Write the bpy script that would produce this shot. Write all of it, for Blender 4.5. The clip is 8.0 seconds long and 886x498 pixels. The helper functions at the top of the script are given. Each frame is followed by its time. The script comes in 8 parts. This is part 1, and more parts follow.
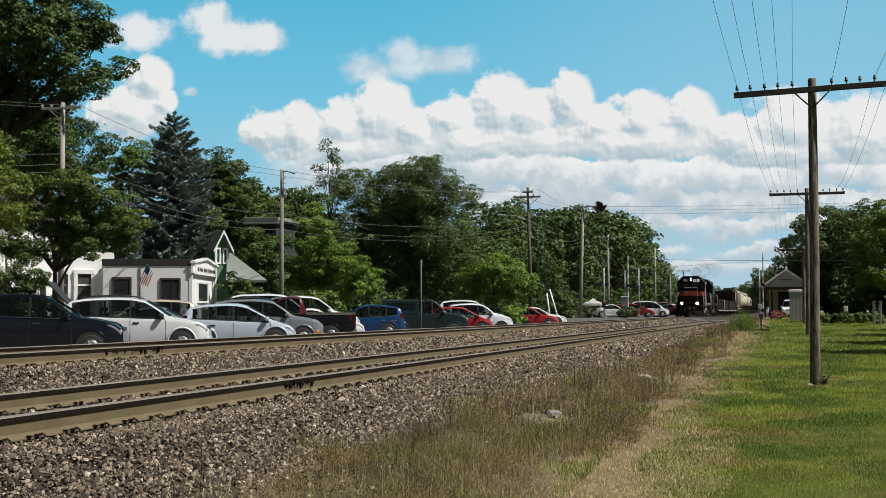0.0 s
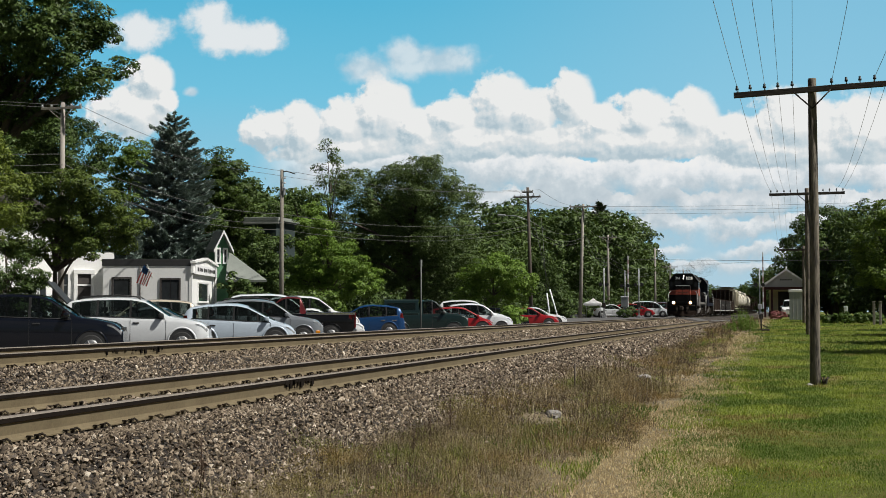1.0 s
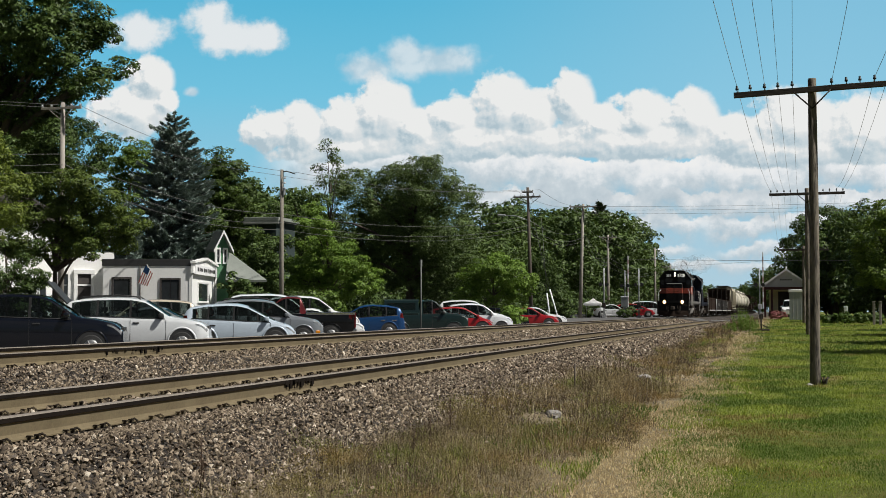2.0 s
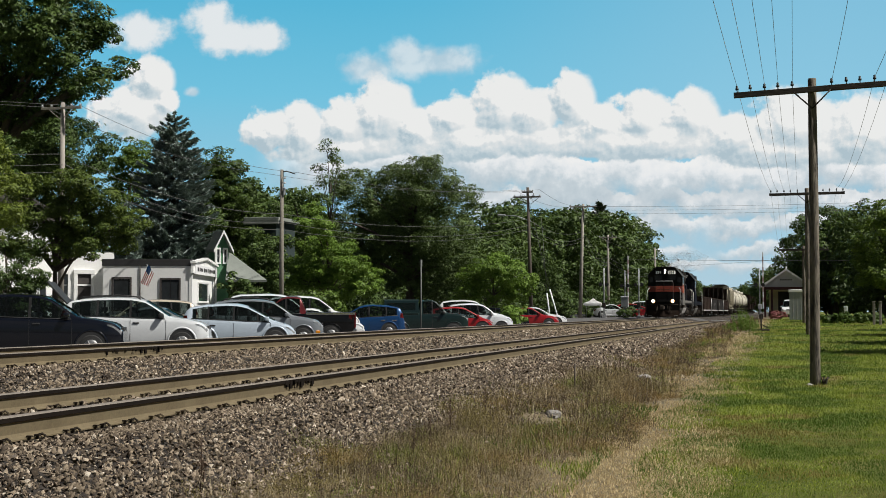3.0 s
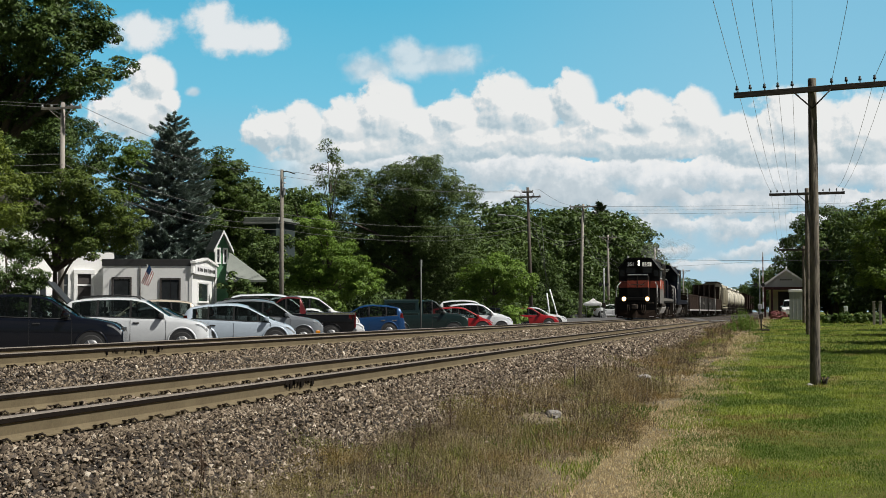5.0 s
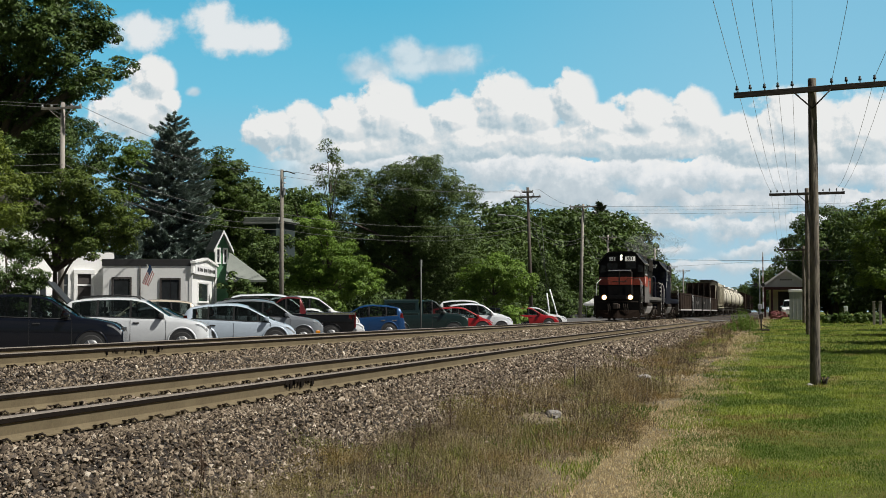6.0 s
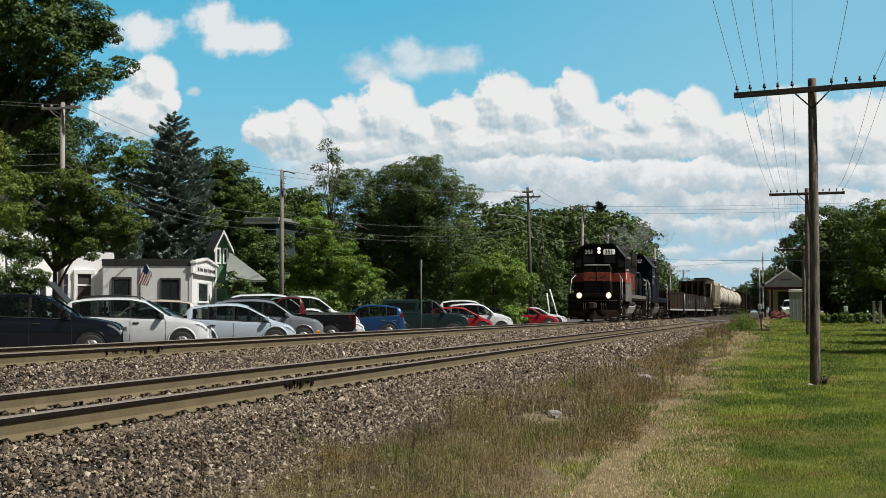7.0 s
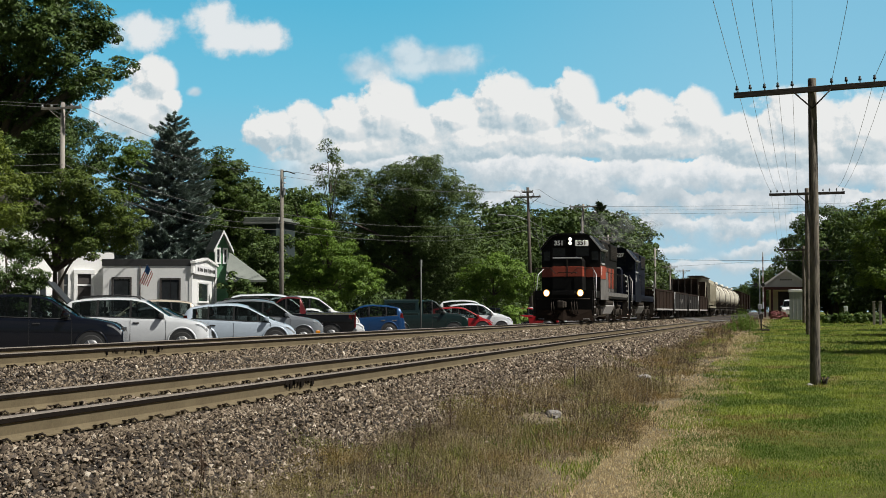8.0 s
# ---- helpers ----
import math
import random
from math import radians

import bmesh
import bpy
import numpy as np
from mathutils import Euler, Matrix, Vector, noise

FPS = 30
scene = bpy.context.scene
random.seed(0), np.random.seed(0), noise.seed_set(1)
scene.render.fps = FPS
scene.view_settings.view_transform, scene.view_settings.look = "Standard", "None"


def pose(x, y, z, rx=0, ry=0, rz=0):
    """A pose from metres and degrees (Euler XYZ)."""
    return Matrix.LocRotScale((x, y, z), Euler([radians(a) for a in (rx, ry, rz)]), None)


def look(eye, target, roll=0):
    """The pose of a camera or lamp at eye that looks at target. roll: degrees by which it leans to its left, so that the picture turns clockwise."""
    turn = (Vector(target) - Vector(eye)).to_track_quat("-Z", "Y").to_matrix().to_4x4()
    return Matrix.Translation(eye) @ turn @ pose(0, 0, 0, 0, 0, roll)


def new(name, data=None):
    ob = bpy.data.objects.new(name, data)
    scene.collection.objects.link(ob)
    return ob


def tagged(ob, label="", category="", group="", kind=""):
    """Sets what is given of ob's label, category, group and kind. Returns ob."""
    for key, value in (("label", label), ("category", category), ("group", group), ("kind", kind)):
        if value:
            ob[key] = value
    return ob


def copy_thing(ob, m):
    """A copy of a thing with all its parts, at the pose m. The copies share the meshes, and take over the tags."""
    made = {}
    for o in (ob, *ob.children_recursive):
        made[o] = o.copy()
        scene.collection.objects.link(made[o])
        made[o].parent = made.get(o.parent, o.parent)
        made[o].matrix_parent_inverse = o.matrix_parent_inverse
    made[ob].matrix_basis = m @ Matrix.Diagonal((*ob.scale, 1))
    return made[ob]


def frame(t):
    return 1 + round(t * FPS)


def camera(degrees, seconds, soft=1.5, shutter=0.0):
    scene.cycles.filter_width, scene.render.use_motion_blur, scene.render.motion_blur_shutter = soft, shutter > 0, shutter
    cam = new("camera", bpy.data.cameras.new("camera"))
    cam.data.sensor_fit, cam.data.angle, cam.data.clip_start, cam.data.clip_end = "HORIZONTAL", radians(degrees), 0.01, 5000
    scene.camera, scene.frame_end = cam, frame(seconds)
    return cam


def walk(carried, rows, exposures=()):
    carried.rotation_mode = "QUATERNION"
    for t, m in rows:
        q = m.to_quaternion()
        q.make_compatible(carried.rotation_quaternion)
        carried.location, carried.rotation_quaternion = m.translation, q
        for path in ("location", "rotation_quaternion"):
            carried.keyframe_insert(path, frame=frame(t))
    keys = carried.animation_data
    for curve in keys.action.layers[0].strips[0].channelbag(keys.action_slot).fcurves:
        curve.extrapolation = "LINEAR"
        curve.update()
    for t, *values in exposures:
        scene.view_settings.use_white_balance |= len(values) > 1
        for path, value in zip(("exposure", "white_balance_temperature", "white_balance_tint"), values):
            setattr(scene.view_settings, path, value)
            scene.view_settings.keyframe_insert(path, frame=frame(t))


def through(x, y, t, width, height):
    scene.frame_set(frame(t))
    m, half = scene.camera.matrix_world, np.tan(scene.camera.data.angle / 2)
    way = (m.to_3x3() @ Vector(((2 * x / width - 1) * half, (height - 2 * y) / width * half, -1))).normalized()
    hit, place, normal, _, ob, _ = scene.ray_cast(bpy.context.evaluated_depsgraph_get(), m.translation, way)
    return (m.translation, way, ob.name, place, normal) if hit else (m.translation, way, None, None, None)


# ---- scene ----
cam = camera(34.2, 8.0, soft=0.6)
EYE = Vector((0.0, 0.0, 1.6))
YAW, PITCH = radians(13.6), radians(2.49)
AIM = Vector((-math.sin(YAW) * math.cos(PITCH), math.cos(YAW) * math.cos(PITCH), math.sin(PITCH)))
STAND = look(EYE, EYE + AIM * 10)
walk(cam, [(0.0, STAND), (8.0, STAND)], exposures=[(0.0, 0.19), (8.0, 0.19)])

# ---- light ----
SUN = Vector((0.62, -0.08, 0.8)).normalized()
world = bpy.data.worlds.new("world")
scene.world = world
world.use_nodes = True
wt = world.node_tree
sky = wt.nodes.new("ShaderNodeTexSky")
sky.sky_type = "NISHITA"
sky.sun_disc = False
sky.sun_elevation = math.asin(SUN.z)
sky.sun_rotation = math.atan2(SUN.x, SUN.y)
# scattered clouds all round, out of the backdrop's reach too
wc = wt.nodes.new("ShaderNodeTexCoord")
wn = wt.nodes.new("ShaderNodeTexNoise")
wn.inputs["Scale"].default_value, wn.inputs["Detail"].default_value, wn.inputs["Roughness"].default_value = 3.2, 6.0, 0.6
wr = wt.nodes.new("ShaderNodeValToRGB")
wr.color_ramp.elements[0].position, wr.color_ramp.elements[1].position = 0.5, 0.62
wm = wt.nodes.new("ShaderNodeMix")
wm.data_type = "RGBA"
wm.inputs[7].default_value = (7.0, 7.3, 7.6, 1)
wt.links.new(wc.outputs["Generated"], wn.inputs["Vector"])
wt.links.new(wn.outputs["Fac"], wr.inputs["Fac"])
wt.links.new(wr.outputs["Color"], wm.inputs[0])
wt.links.new(sky.outputs["Color"], wm.inputs[6])
wt.links.new(wm.outputs[2], wt.nodes["Background"].inputs["Color"])
wt.nodes["Background"].inputs["Strength"].default_value = 0.022
sun = new("sun", bpy.data.lights.new("sun", "SUN"))
sun.data.energy = 5.0
sun.data.angle = radians(0.5)
sun.data.color = (1.0, 0.965, 0.9)
sun.matrix_world = look(SUN * 60, (0, 0, 0))


# ---- materials ----
def node(tree, kind, **values):
    n = tree.nodes.new(kind)
    for key, value in values.items():
        n.inputs[key.replace("_", " ")].default_value = value
    return n


def coords(tree, space, scale=(1, 1, 1)):
    tc = tree.nodes.new("ShaderNodeTexCoord")
    mp = tree.nodes.new("ShaderNodeMapping")
    mp.inputs["Scale"].default_value = scale
    tree.links.new(tc.outputs[space], mp.inputs["Vector"])
    return mp.outputs["Vector"]


def ramp(tree, fac, stops):
    r = tree.nodes.new("ShaderNodeValToRGB")
    el = r.color_ramp.elements
    while len(el) < len(stops):
        el.new(0.5)
    for e, (p, c) in zip(el, stops):
        e.position, e.color = p, (*c, 1)
    tree.links.new(fac, r.inputs["Fac"])
    return r.outputs["Color"]


def mixed(tree, fac, a, b, mode="MIX"):
    m = tree.nodes.new("ShaderNodeMix")
    m.data_type, m.blend_type = "RGBA", mode
    for key, value in ((0, fac), (6, a), (7, b)):
        if isinstance(value, bpy.types.NodeSocket):
            tree.links.new(value, m.inputs[key])
        else:
            m.inputs[key].default_value = value if key == 0 else (*value, 1)
    return m.outputs[2]


def calc(tree, op, a, b=None, c=None, clamp=False):
    m = tree.nodes.new("ShaderNodeMath")
    m.operation, m.use_clamp = op, clamp
    for i, value in enumerate((a, b, c)):
        if value is None:
            continue
        if isinstance(value, bpy.types.NodeSocket):
            tree.links.new(value, m.inputs[i])
        else:
            m.inputs[i].default_value = value
    return m.outputs[0]


def grain(tree, vec, scale, detail=4, rough=0.6):
    n = node(tree, "ShaderNodeTexNoise", Scale=scale, Detail=detail, Roughness=rough)
    tree.links.new(vec, n.inputs["Vector"])
    return n.outputs["Fac"]


def surface(name, dark, light, rough=0.8, metal=0.0, fine=30.0, coarse=2.0, bump=0.3, space="Object", stretch=(1, 1, 1),
            random=0.0, island=0.0, stain=None, stain_at=(0.55, 0.75), stain_scale=1.5, coat=0.0, depth=0.01, specular=0.5):
    """A weathered surface: two scales of variation between two colours, relief, and an optional stain."""
    m = bpy.data.materials.new(name)
    m.use_nodes = True
    t = m.node_tree
    b = t.nodes["Principled BSDF"]
    v = coords(t, space, stretch)
    g1, g2 = grain(t, v, fine, 5, 0.65), grain(t, v, coarse, 4, 0.6)
    f = calc(t, "ADD", calc(t, "MULTIPLY", g1, 0.5), calc(t, "MULTIPLY", g2, 0.5))
    if random:
        oi = t.nodes.new("ShaderNodeObjectInfo")
        f = calc(t, "ADD", f, calc(t, "MULTIPLY", calc(t, "SUBTRACT", oi.outputs["Random"], 0.5), random))
    if island:
        ge = t.nodes.new("ShaderNodeNewGeometry")
        f = calc(t, "ADD", f, calc(t, "MULTIPLY", calc(t, "SUBTRACT", ge.outputs["Random Per Island"], 0.5), island))
    col = ramp(t, f, [(0.3, dark), (0.7, light)])
    if stain:
        s = grain(t, v, stain_scale, 6, 0.7)
        col = mixed(t, ramp(t, s, [(stain_at[0], (0, 0, 0)), (stain_at[1], (1, 1, 1))]), col, stain)
    t.links.new(col, b.inputs["Base Color"])
    b.inputs["Metallic"].default_value = metal
    b.inputs["Coat Weight"].default_value = coat
    b.inputs["Specular IOR Level"].default_value = specular
    r = calc(t, "ADD", rough - 0.08, calc(t, "MULTIPLY", g1, 0.16), clamp=True)
    t.links.new(r, b.inputs["Roughness"])
    if bump:
        bp = node(t, "ShaderNodeBump", Strength=bump, Distance=depth)
        t.links.new(g1, bp.inputs["Height"])
        t.links.new(bp.outputs["Normal"], b.inputs["Normal"])
    return m


def leaf_material(name, dark, mid, light, through=0.25):
    m = bpy.data.materials.new(name)
    m.use_nodes = True
    t = m.node_tree
    b = t.nodes["Principled BSDF"]
    ge = t.nodes.new("ShaderNodeNewGeometry")
    v = coords(t, "Object")
    f = calc(t, "ADD", calc(t, "MULTIPLY", ge.outputs["Random Per Island"], 0.4), calc(t, "MULTIPLY", grain(t, v, 0.7, 4), 0.6))
    col = ramp(t, f, [(0.2, dark), (0.5, mid), (0.8, light)])
    t.links.new(col, b.inputs["Base Color"])
    b.inputs["Roughness"].default_value = 0.55
    b.inputs["Specular IOR Level"].default_value = 0.3
    tr = t.nodes.new("ShaderNodeBsdfTranslucent")
    t.links.new(mixed(t, 0.5, col, (0.16, 0.22, 0.03)), tr.inputs["Color"])
    mx = node(t, "ShaderNodeMixShader", Fac=through)
    t.links.new(b.outputs[0], mx.inputs[1])
    t.links.new(tr.outputs[0], mx.inputs[2])
    t.links.new(mx.outputs[0], t.nodes["Material Output"].inputs["Surface"])
    return m


def glow(name, colour, strength):
    m = bpy.data.materials.new(name)
    m.use_nodes = True
    b = m.node_tree.nodes["Principled BSDF"]
    b.inputs["Base Color"].default_value = (*colour, 1)
    b.inputs["Emission Color"].default_value = (*colour, 1)
    b.inputs["Emission Strength"].default_value = strength
    return m


def stone_material():
    """Crushed rock: each stone its own grey, brown or plum tone, few of them pale."""
    m = bpy.data.materials.new("ballast_stone")
    m.use_nodes = True
    t = m.node_tree
    b = t.nodes["Principled BSDF"]
    ge = t.nodes.new("ShaderNodeNewGeometry")
    v = coords(t, "Object")
    f = calc(t, "ADD", calc(t, "MULTIPLY", ge.outputs["Random Per Island"], 0.85), calc(t, "MULTIPLY_ADD", grain(t, v, 60, 4), 0.5, -0.17))
    col = ramp(t, f, [(0.05, (0.018, 0.013, 0.01)), (0.33, (0.087, 0.067, 0.048)), (0.6, (0.186, 0.145, 0.102)), (0.86, (0.31, 0.25, 0.182)), (0.99, (0.62, 0.56, 0.47))])
    col = mixed(t, ramp(t, grain(t, v, 1.3, 4), [(0.45, (0, 0, 0)), (0.75, (0.55, 0.55, 0.55))]), col, (0.13, 0.1, 0.065))
    t.links.new(col, b.inputs["Base Color"])
    b.inputs["Roughness"].default_value = 0.92
    b.inputs["Specular IOR Level"].default_value = 0.25
    bp = node(t, "ShaderNodeBump", Strength=0.4, Distance=0.01)
    t.links.new(grain(t, v, 70, 4), bp.inputs["Height"])
    t.links.new(bp.outputs["Normal"], b.inputs["Normal"])
    return m


M_BALLAST = stone_material()
# bed coloured near-black to paint the shade in the gaps between stones
M_SHADED_BED = surface("ballast_bed", (0.012, 0.009, 0.007), (0.06, 0.047, 0.036), 0.95, fine=26, coarse=5, bump=1.0, depth=0.05)
M_SOIL = surface("dry_soil", (0.05, 0.04, 0.022), (0.22, 0.17, 0.09), 0.95, fine=34, coarse=1.2, bump=0.8, depth=0.04)
M_LAWN = surface("lawn_turf", (0.06, 0.08, 0.011), (0.16, 0.185, 0.028), 0.95, fine=50, coarse=1.4, bump=1.0, depth=0.04,
                 stain=(0.2, 0.16, 0.065), stain_at=(0.52, 0.7), stain_scale=0.5, specular=0.2)
M_ASPHALT = surface("asphalt", (0.05, 0.05, 0.05), (0.12, 0.115, 0.11), 0.9, fine=18, coarse=0.4, bump=0.3)
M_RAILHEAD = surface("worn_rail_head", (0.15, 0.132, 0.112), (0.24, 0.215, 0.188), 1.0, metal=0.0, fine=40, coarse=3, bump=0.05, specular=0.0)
# greasy black steel, with the rail head's shade put into the colour
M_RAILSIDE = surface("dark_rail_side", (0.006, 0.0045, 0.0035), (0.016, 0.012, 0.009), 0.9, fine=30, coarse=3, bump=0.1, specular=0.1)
M_RUST = surface("rail_rust", (0.09, 0.068, 0.034), (0.175, 0.138, 0.078), 0.9, fine=40, coarse=2, bump=0.2)
M_DARKIRON = surface("dark_iron", (0.012, 0.009, 0.007), (0.04, 0.03, 0.023), 0.8, fine=40, coarse=6, bump=0.3)
M_TIE = surface("old_tie", (0.06, 0.045, 0.035), (0.17, 0.135, 0.105), 0.95, fine=30, coarse=4, bump=0.6, stretch=(1, 6, 6), random=0.3)
M_POLE = surface("weathered_pole_wood", (0.022, 0.018, 0.014), (0.29, 0.25, 0.2), 0.95, fine=5.5, coarse=1.6, bump=1.0, stretch=(5, 5, 0.5), stain=(0.035, 0.03, 0.025), stain_at=(0.5, 0.6), stain_scale=2.6, depth=0.02)
M_PALEPOLE = surface("pale_pole_wood", (0.2, 0.18, 0.155), (0.38, 0.35, 0.31), 0.95, fine=14, coarse=1.5, bump=0.4, stretch=(5, 5, 0.4))
M_DARKPOLE = surface("dark_pole_wood", (0.045, 0.037, 0.03), (0.13, 0.11, 0.09), 0.95, fine=14, coarse=1.5, bump=0.4, stretch=(5, 5, 0.4))
M_ARM = surface("blackened_arm_wood", (0.016, 0.013, 0.011), (0.06, 0.05, 0.042), 0.95, fine=14, coarse=1.5, bump=0.5, stretch=(0.5, 5, 5))
M_WIRE = surface("wire", (0.22, 0.22, 0.22), (0.34, 0.34, 0.34), 0.7, fine=5, coarse=1, bump=0)
M_CABLE = surface("dark_cable", (0.06, 0.06, 0.058), (0.12, 0.12, 0.115), 0.6, fine=5, coarse=1, bump=0)
M_GLASSKNOB = surface("dark_insulator", (0.01, 0.013, 0.014), (0.03, 0.04, 0.042), 0.6, fine=5, coarse=1, bump=0)
M_BARK = surface("bark", (0.035, 0.028, 0.022), (0.11, 0.09, 0.07), 0.95, fine=12, coarse=2, bump=1.0, stretch=(4, 4, 0.7), depth=0.03)
M_LEAF_OAK = leaf_material("oak_leaves", (0.024, 0.045, 0.010), (0.053, 0.091, 0.018), (0.112, 0.170, 0.039), 0.1)
M_LEAF_WOODS = leaf_material("woodland_leaves", (0.027, 0.051, 0.010), (0.060, 0.099, 0.018), (0.118, 0.178, 0.034), 0.12)
M_LEAF_WILLOW = leaf_material("willow_leaves", (0.034, 0.058, 0.014), (0.072, 0.112, 0.028), (0.14, 0.2, 0.055), 0.12)
M_LEAF_MID = leaf_material("summer_leaves", (0.046, 0.085, 0.013), (0.092, 0.153, 0.023), (0.178, 0.263, 0.047), 0.15)
M_LEAF_STREET = leaf_material("street_tree_leaves", (0.034, 0.058, 0.008), (0.072, 0.108, 0.015), (0.14, 0.185, 0.03), 0.12)
M_LEAF_LAWNTREE = leaf_material("lawn_tree_leaves", (0.046, 0.078, 0.010), (0.099, 0.156, 0.018), (0.185, 0.256, 0.034), 0.15)
M_LEAF_BRIGHT = leaf_material("bright_leaves", (0.075, 0.14, 0.016), (0.132, 0.225, 0.028), (0.215, 0.325, 0.055), 0.25)
M_LEAF_YELLOW = leaf_material("yellowish_leaves", (0.07, 0.1, 0.012), (0.13, 0.17, 0.022), (0.2, 0.25, 0.04), 0.3)
M_NEEDLE = leaf_material("spruce_needles", (0.06, 0.086, 0.07), (0.18, 0.23, 0.205), (0.38, 0.45, 0.42), 0.05)
M_PINE = leaf_material("pine_needles", (0.012, 0.026, 0.012), (0.03, 0.05, 0.02), (0.05, 0.075, 0.03), 0.05)


# ---- building tools ----
def mesh_from(name, bm, materials, smooth=False):
    me = bpy.data.meshes.new(name)
    bm.to_mesh(me)
    bm.free()
    for m in materials if isinstance(materials, (list, tuple)) else [materials]:
        me.materials.append(m)
    if smooth:
        me.polygons.foreach_set("use_smooth", [True] * len(me.polygons))
    return me


def part(name, bm, material, parent, label="", smooth=False, m=None):
    ob = new(name, mesh_from(name, bm, material, smooth))
    ob.parent = parent
    if m is not None:
        ob.matrix_basis = m
    if label:
        tagged(ob, label)
    return ob


def again(ob, m, parent=None):
    """One more part on the same mesh."""
    o = new(ob.name.split(".")[0], ob.data)
    o.parent = parent or ob.parent
    o.matrix_basis = m
    return o


def thing(name, m, label, category, group="", kind=""):
    e = new(name)
    e.empty_display_size = 0.2
    e.matrix_basis = m
    return tagged(e, label, category, group, kind)


def box(bm, lo, hi, bevel=0.0, mat=0):
    lo, hi = Vector(lo), Vector(hi)
    mid, size = (lo + hi) / 2, hi - lo
    r = bmesh.ops.create_cube(bm, size=1, matrix=Matrix.Translation(mid) @ Matrix.Diagonal((*size, 1)))
    fs = {f for v in r["verts"] for f in v.link_faces}
    if bevel:
        es = list({e for f in fs for e in f.edges})
        r2 = bmesh.ops.bevel(bm, geom=es, offset=bevel, segments=2, affect="EDGES", profile=0.5)
        fs = {f for v in r2["verts"] for f in v.link_faces} | {f for f in fs if f.is_valid}
    for f in fs:
        if f.is_valid:
            f.material_index = mat
    return bm


def boxed(lo, hi, bevel=0.0):
    return box(bmesh.new(), lo, hi, bevel)


def tube(bm, pts, radii, n=8, cap=True, mat=0):
    """A tube along points, with a radius at each."""
    pts = [Vector(p) for p in pts]
    radii = radii if isinstance(radii, (list, tuple)) else [radii] * len(pts)
    rings = []
    side = None
    for i, (p, r) in enumerate(zip(pts, radii)):
        d = (pts[min(i + 1, len(pts) - 1)] - pts[max(i - 1, 0)]).normalized()
        if side is None:
            side = d.orthogonal().normalized()
        side = (side - d * side.dot(d)).normalized()
        up = d.cross(side)
        rings.append([bm.verts.new(p + (side * math.cos(a) + up * math.sin(a)) * r) for a in [2 * math.pi * k / n for k in range(n)]])
    for a, b in zip(rings, rings[1:]):
        for k in range(n):
            f = bm.faces.new((a[k], a[(k + 1) % n], b[(k + 1) % n], b[k]))
            f.material_index, f.smooth = mat, True
    if cap:
        for ring, flip in ((rings[0], True), (rings[-1], False)):
            f = bm.faces.new(ring[::-1] if flip else ring)
            f.material_index = mat
    return bm


def tubed(pts, radii, n=8):
    return tube(bmesh.new(), pts, radii, n)


def prism(bm, outline, axis, a, b, mat=0):
    """A closed outline of (u, v) drawn along an axis from a to b. axis 0: (y, z); 1: (x, z); 2: (x, y)."""
    def at(u, v, w):
        return {0: (w, u, v), 1: (u, w, v), 2: (u, v, w)}[axis]
    va = [bm.verts.new(at(u, v, a)) for u, v in outline]
    vb = [bm.verts.new(at(u, v, b)) for u, v in outline]
    n = len(outline)
    fs = [bm.faces.new(va[::-1]), bm.faces.new(vb)]
    for k in range(n):
        fs.append(bm.faces.new((va[k], va[(k + 1) % n], vb[(k + 1) % n], vb[k])))
    for f in fs:
        f.material_index = mat
    bmesh.ops.recalc_face_normals(bm, faces=fs)
    return bm


def prismed(outline, axis, a, b):
    return prism(bmesh.new(), outline, axis, a, b)


def quad_mesh(name, quads, material):
    """A mesh of loose four-cornered pieces from an array (n, 4, 3)."""
    quads = np.asarray(quads, dtype=np.float32)
    n = len(quads)
    me = bpy.data.meshes.new(name)
    me.vertices.add(n * 4)
    me.vertices.foreach_set("co", quads.reshape(-1))
    me.loops.add(n * 4)
    me.loops.foreach_set("vertex_index", np.arange(n * 4, dtype=np.int32))
    me.polygons.add(n)
    me.polygons.foreach_set("loop_start", np.arange(0, n * 4, 4, dtype=np.int32))
    me.polygons.foreach_set("loop_total", np.full(n, 4, dtype=np.int32))
    me.materials.append(material)
    me.update(calc_edges=True)
    me.validate()
    return me


def leaf_mesh(name, quads, tris, material):
    """A mesh of loose large leaves (n, 4, 3) and small three-cornered ones (m, 3, 3)."""
    n, k = len(quads), len(tris)
    me = bpy.data.meshes.new(name)
    me.vertices.add(n * 4 + k * 3)
    me.vertices.foreach_set("co", np.concatenate([quads.reshape(-1), tris.reshape(-1)]).astype(np.float32))
    me.loops.add(n * 4 + k * 3)
    me.loops.foreach_set("vertex_index", np.arange(n * 4 + k * 3, dtype=np.int32))
    me.polygons.add(n + k)
    me.polygons.foreach_set("loop_start", np.concatenate([np.arange(n) * 4, n * 4 + np.arange(k) * 3]).astype(np.int32))
    me.polygons.foreach_set("loop_total", np.concatenate([np.full(n, 4), np.full(k, 3)]).astype(np.int32))
    me.materials.append(material)
    me.update(calc_edges=True)
    return me


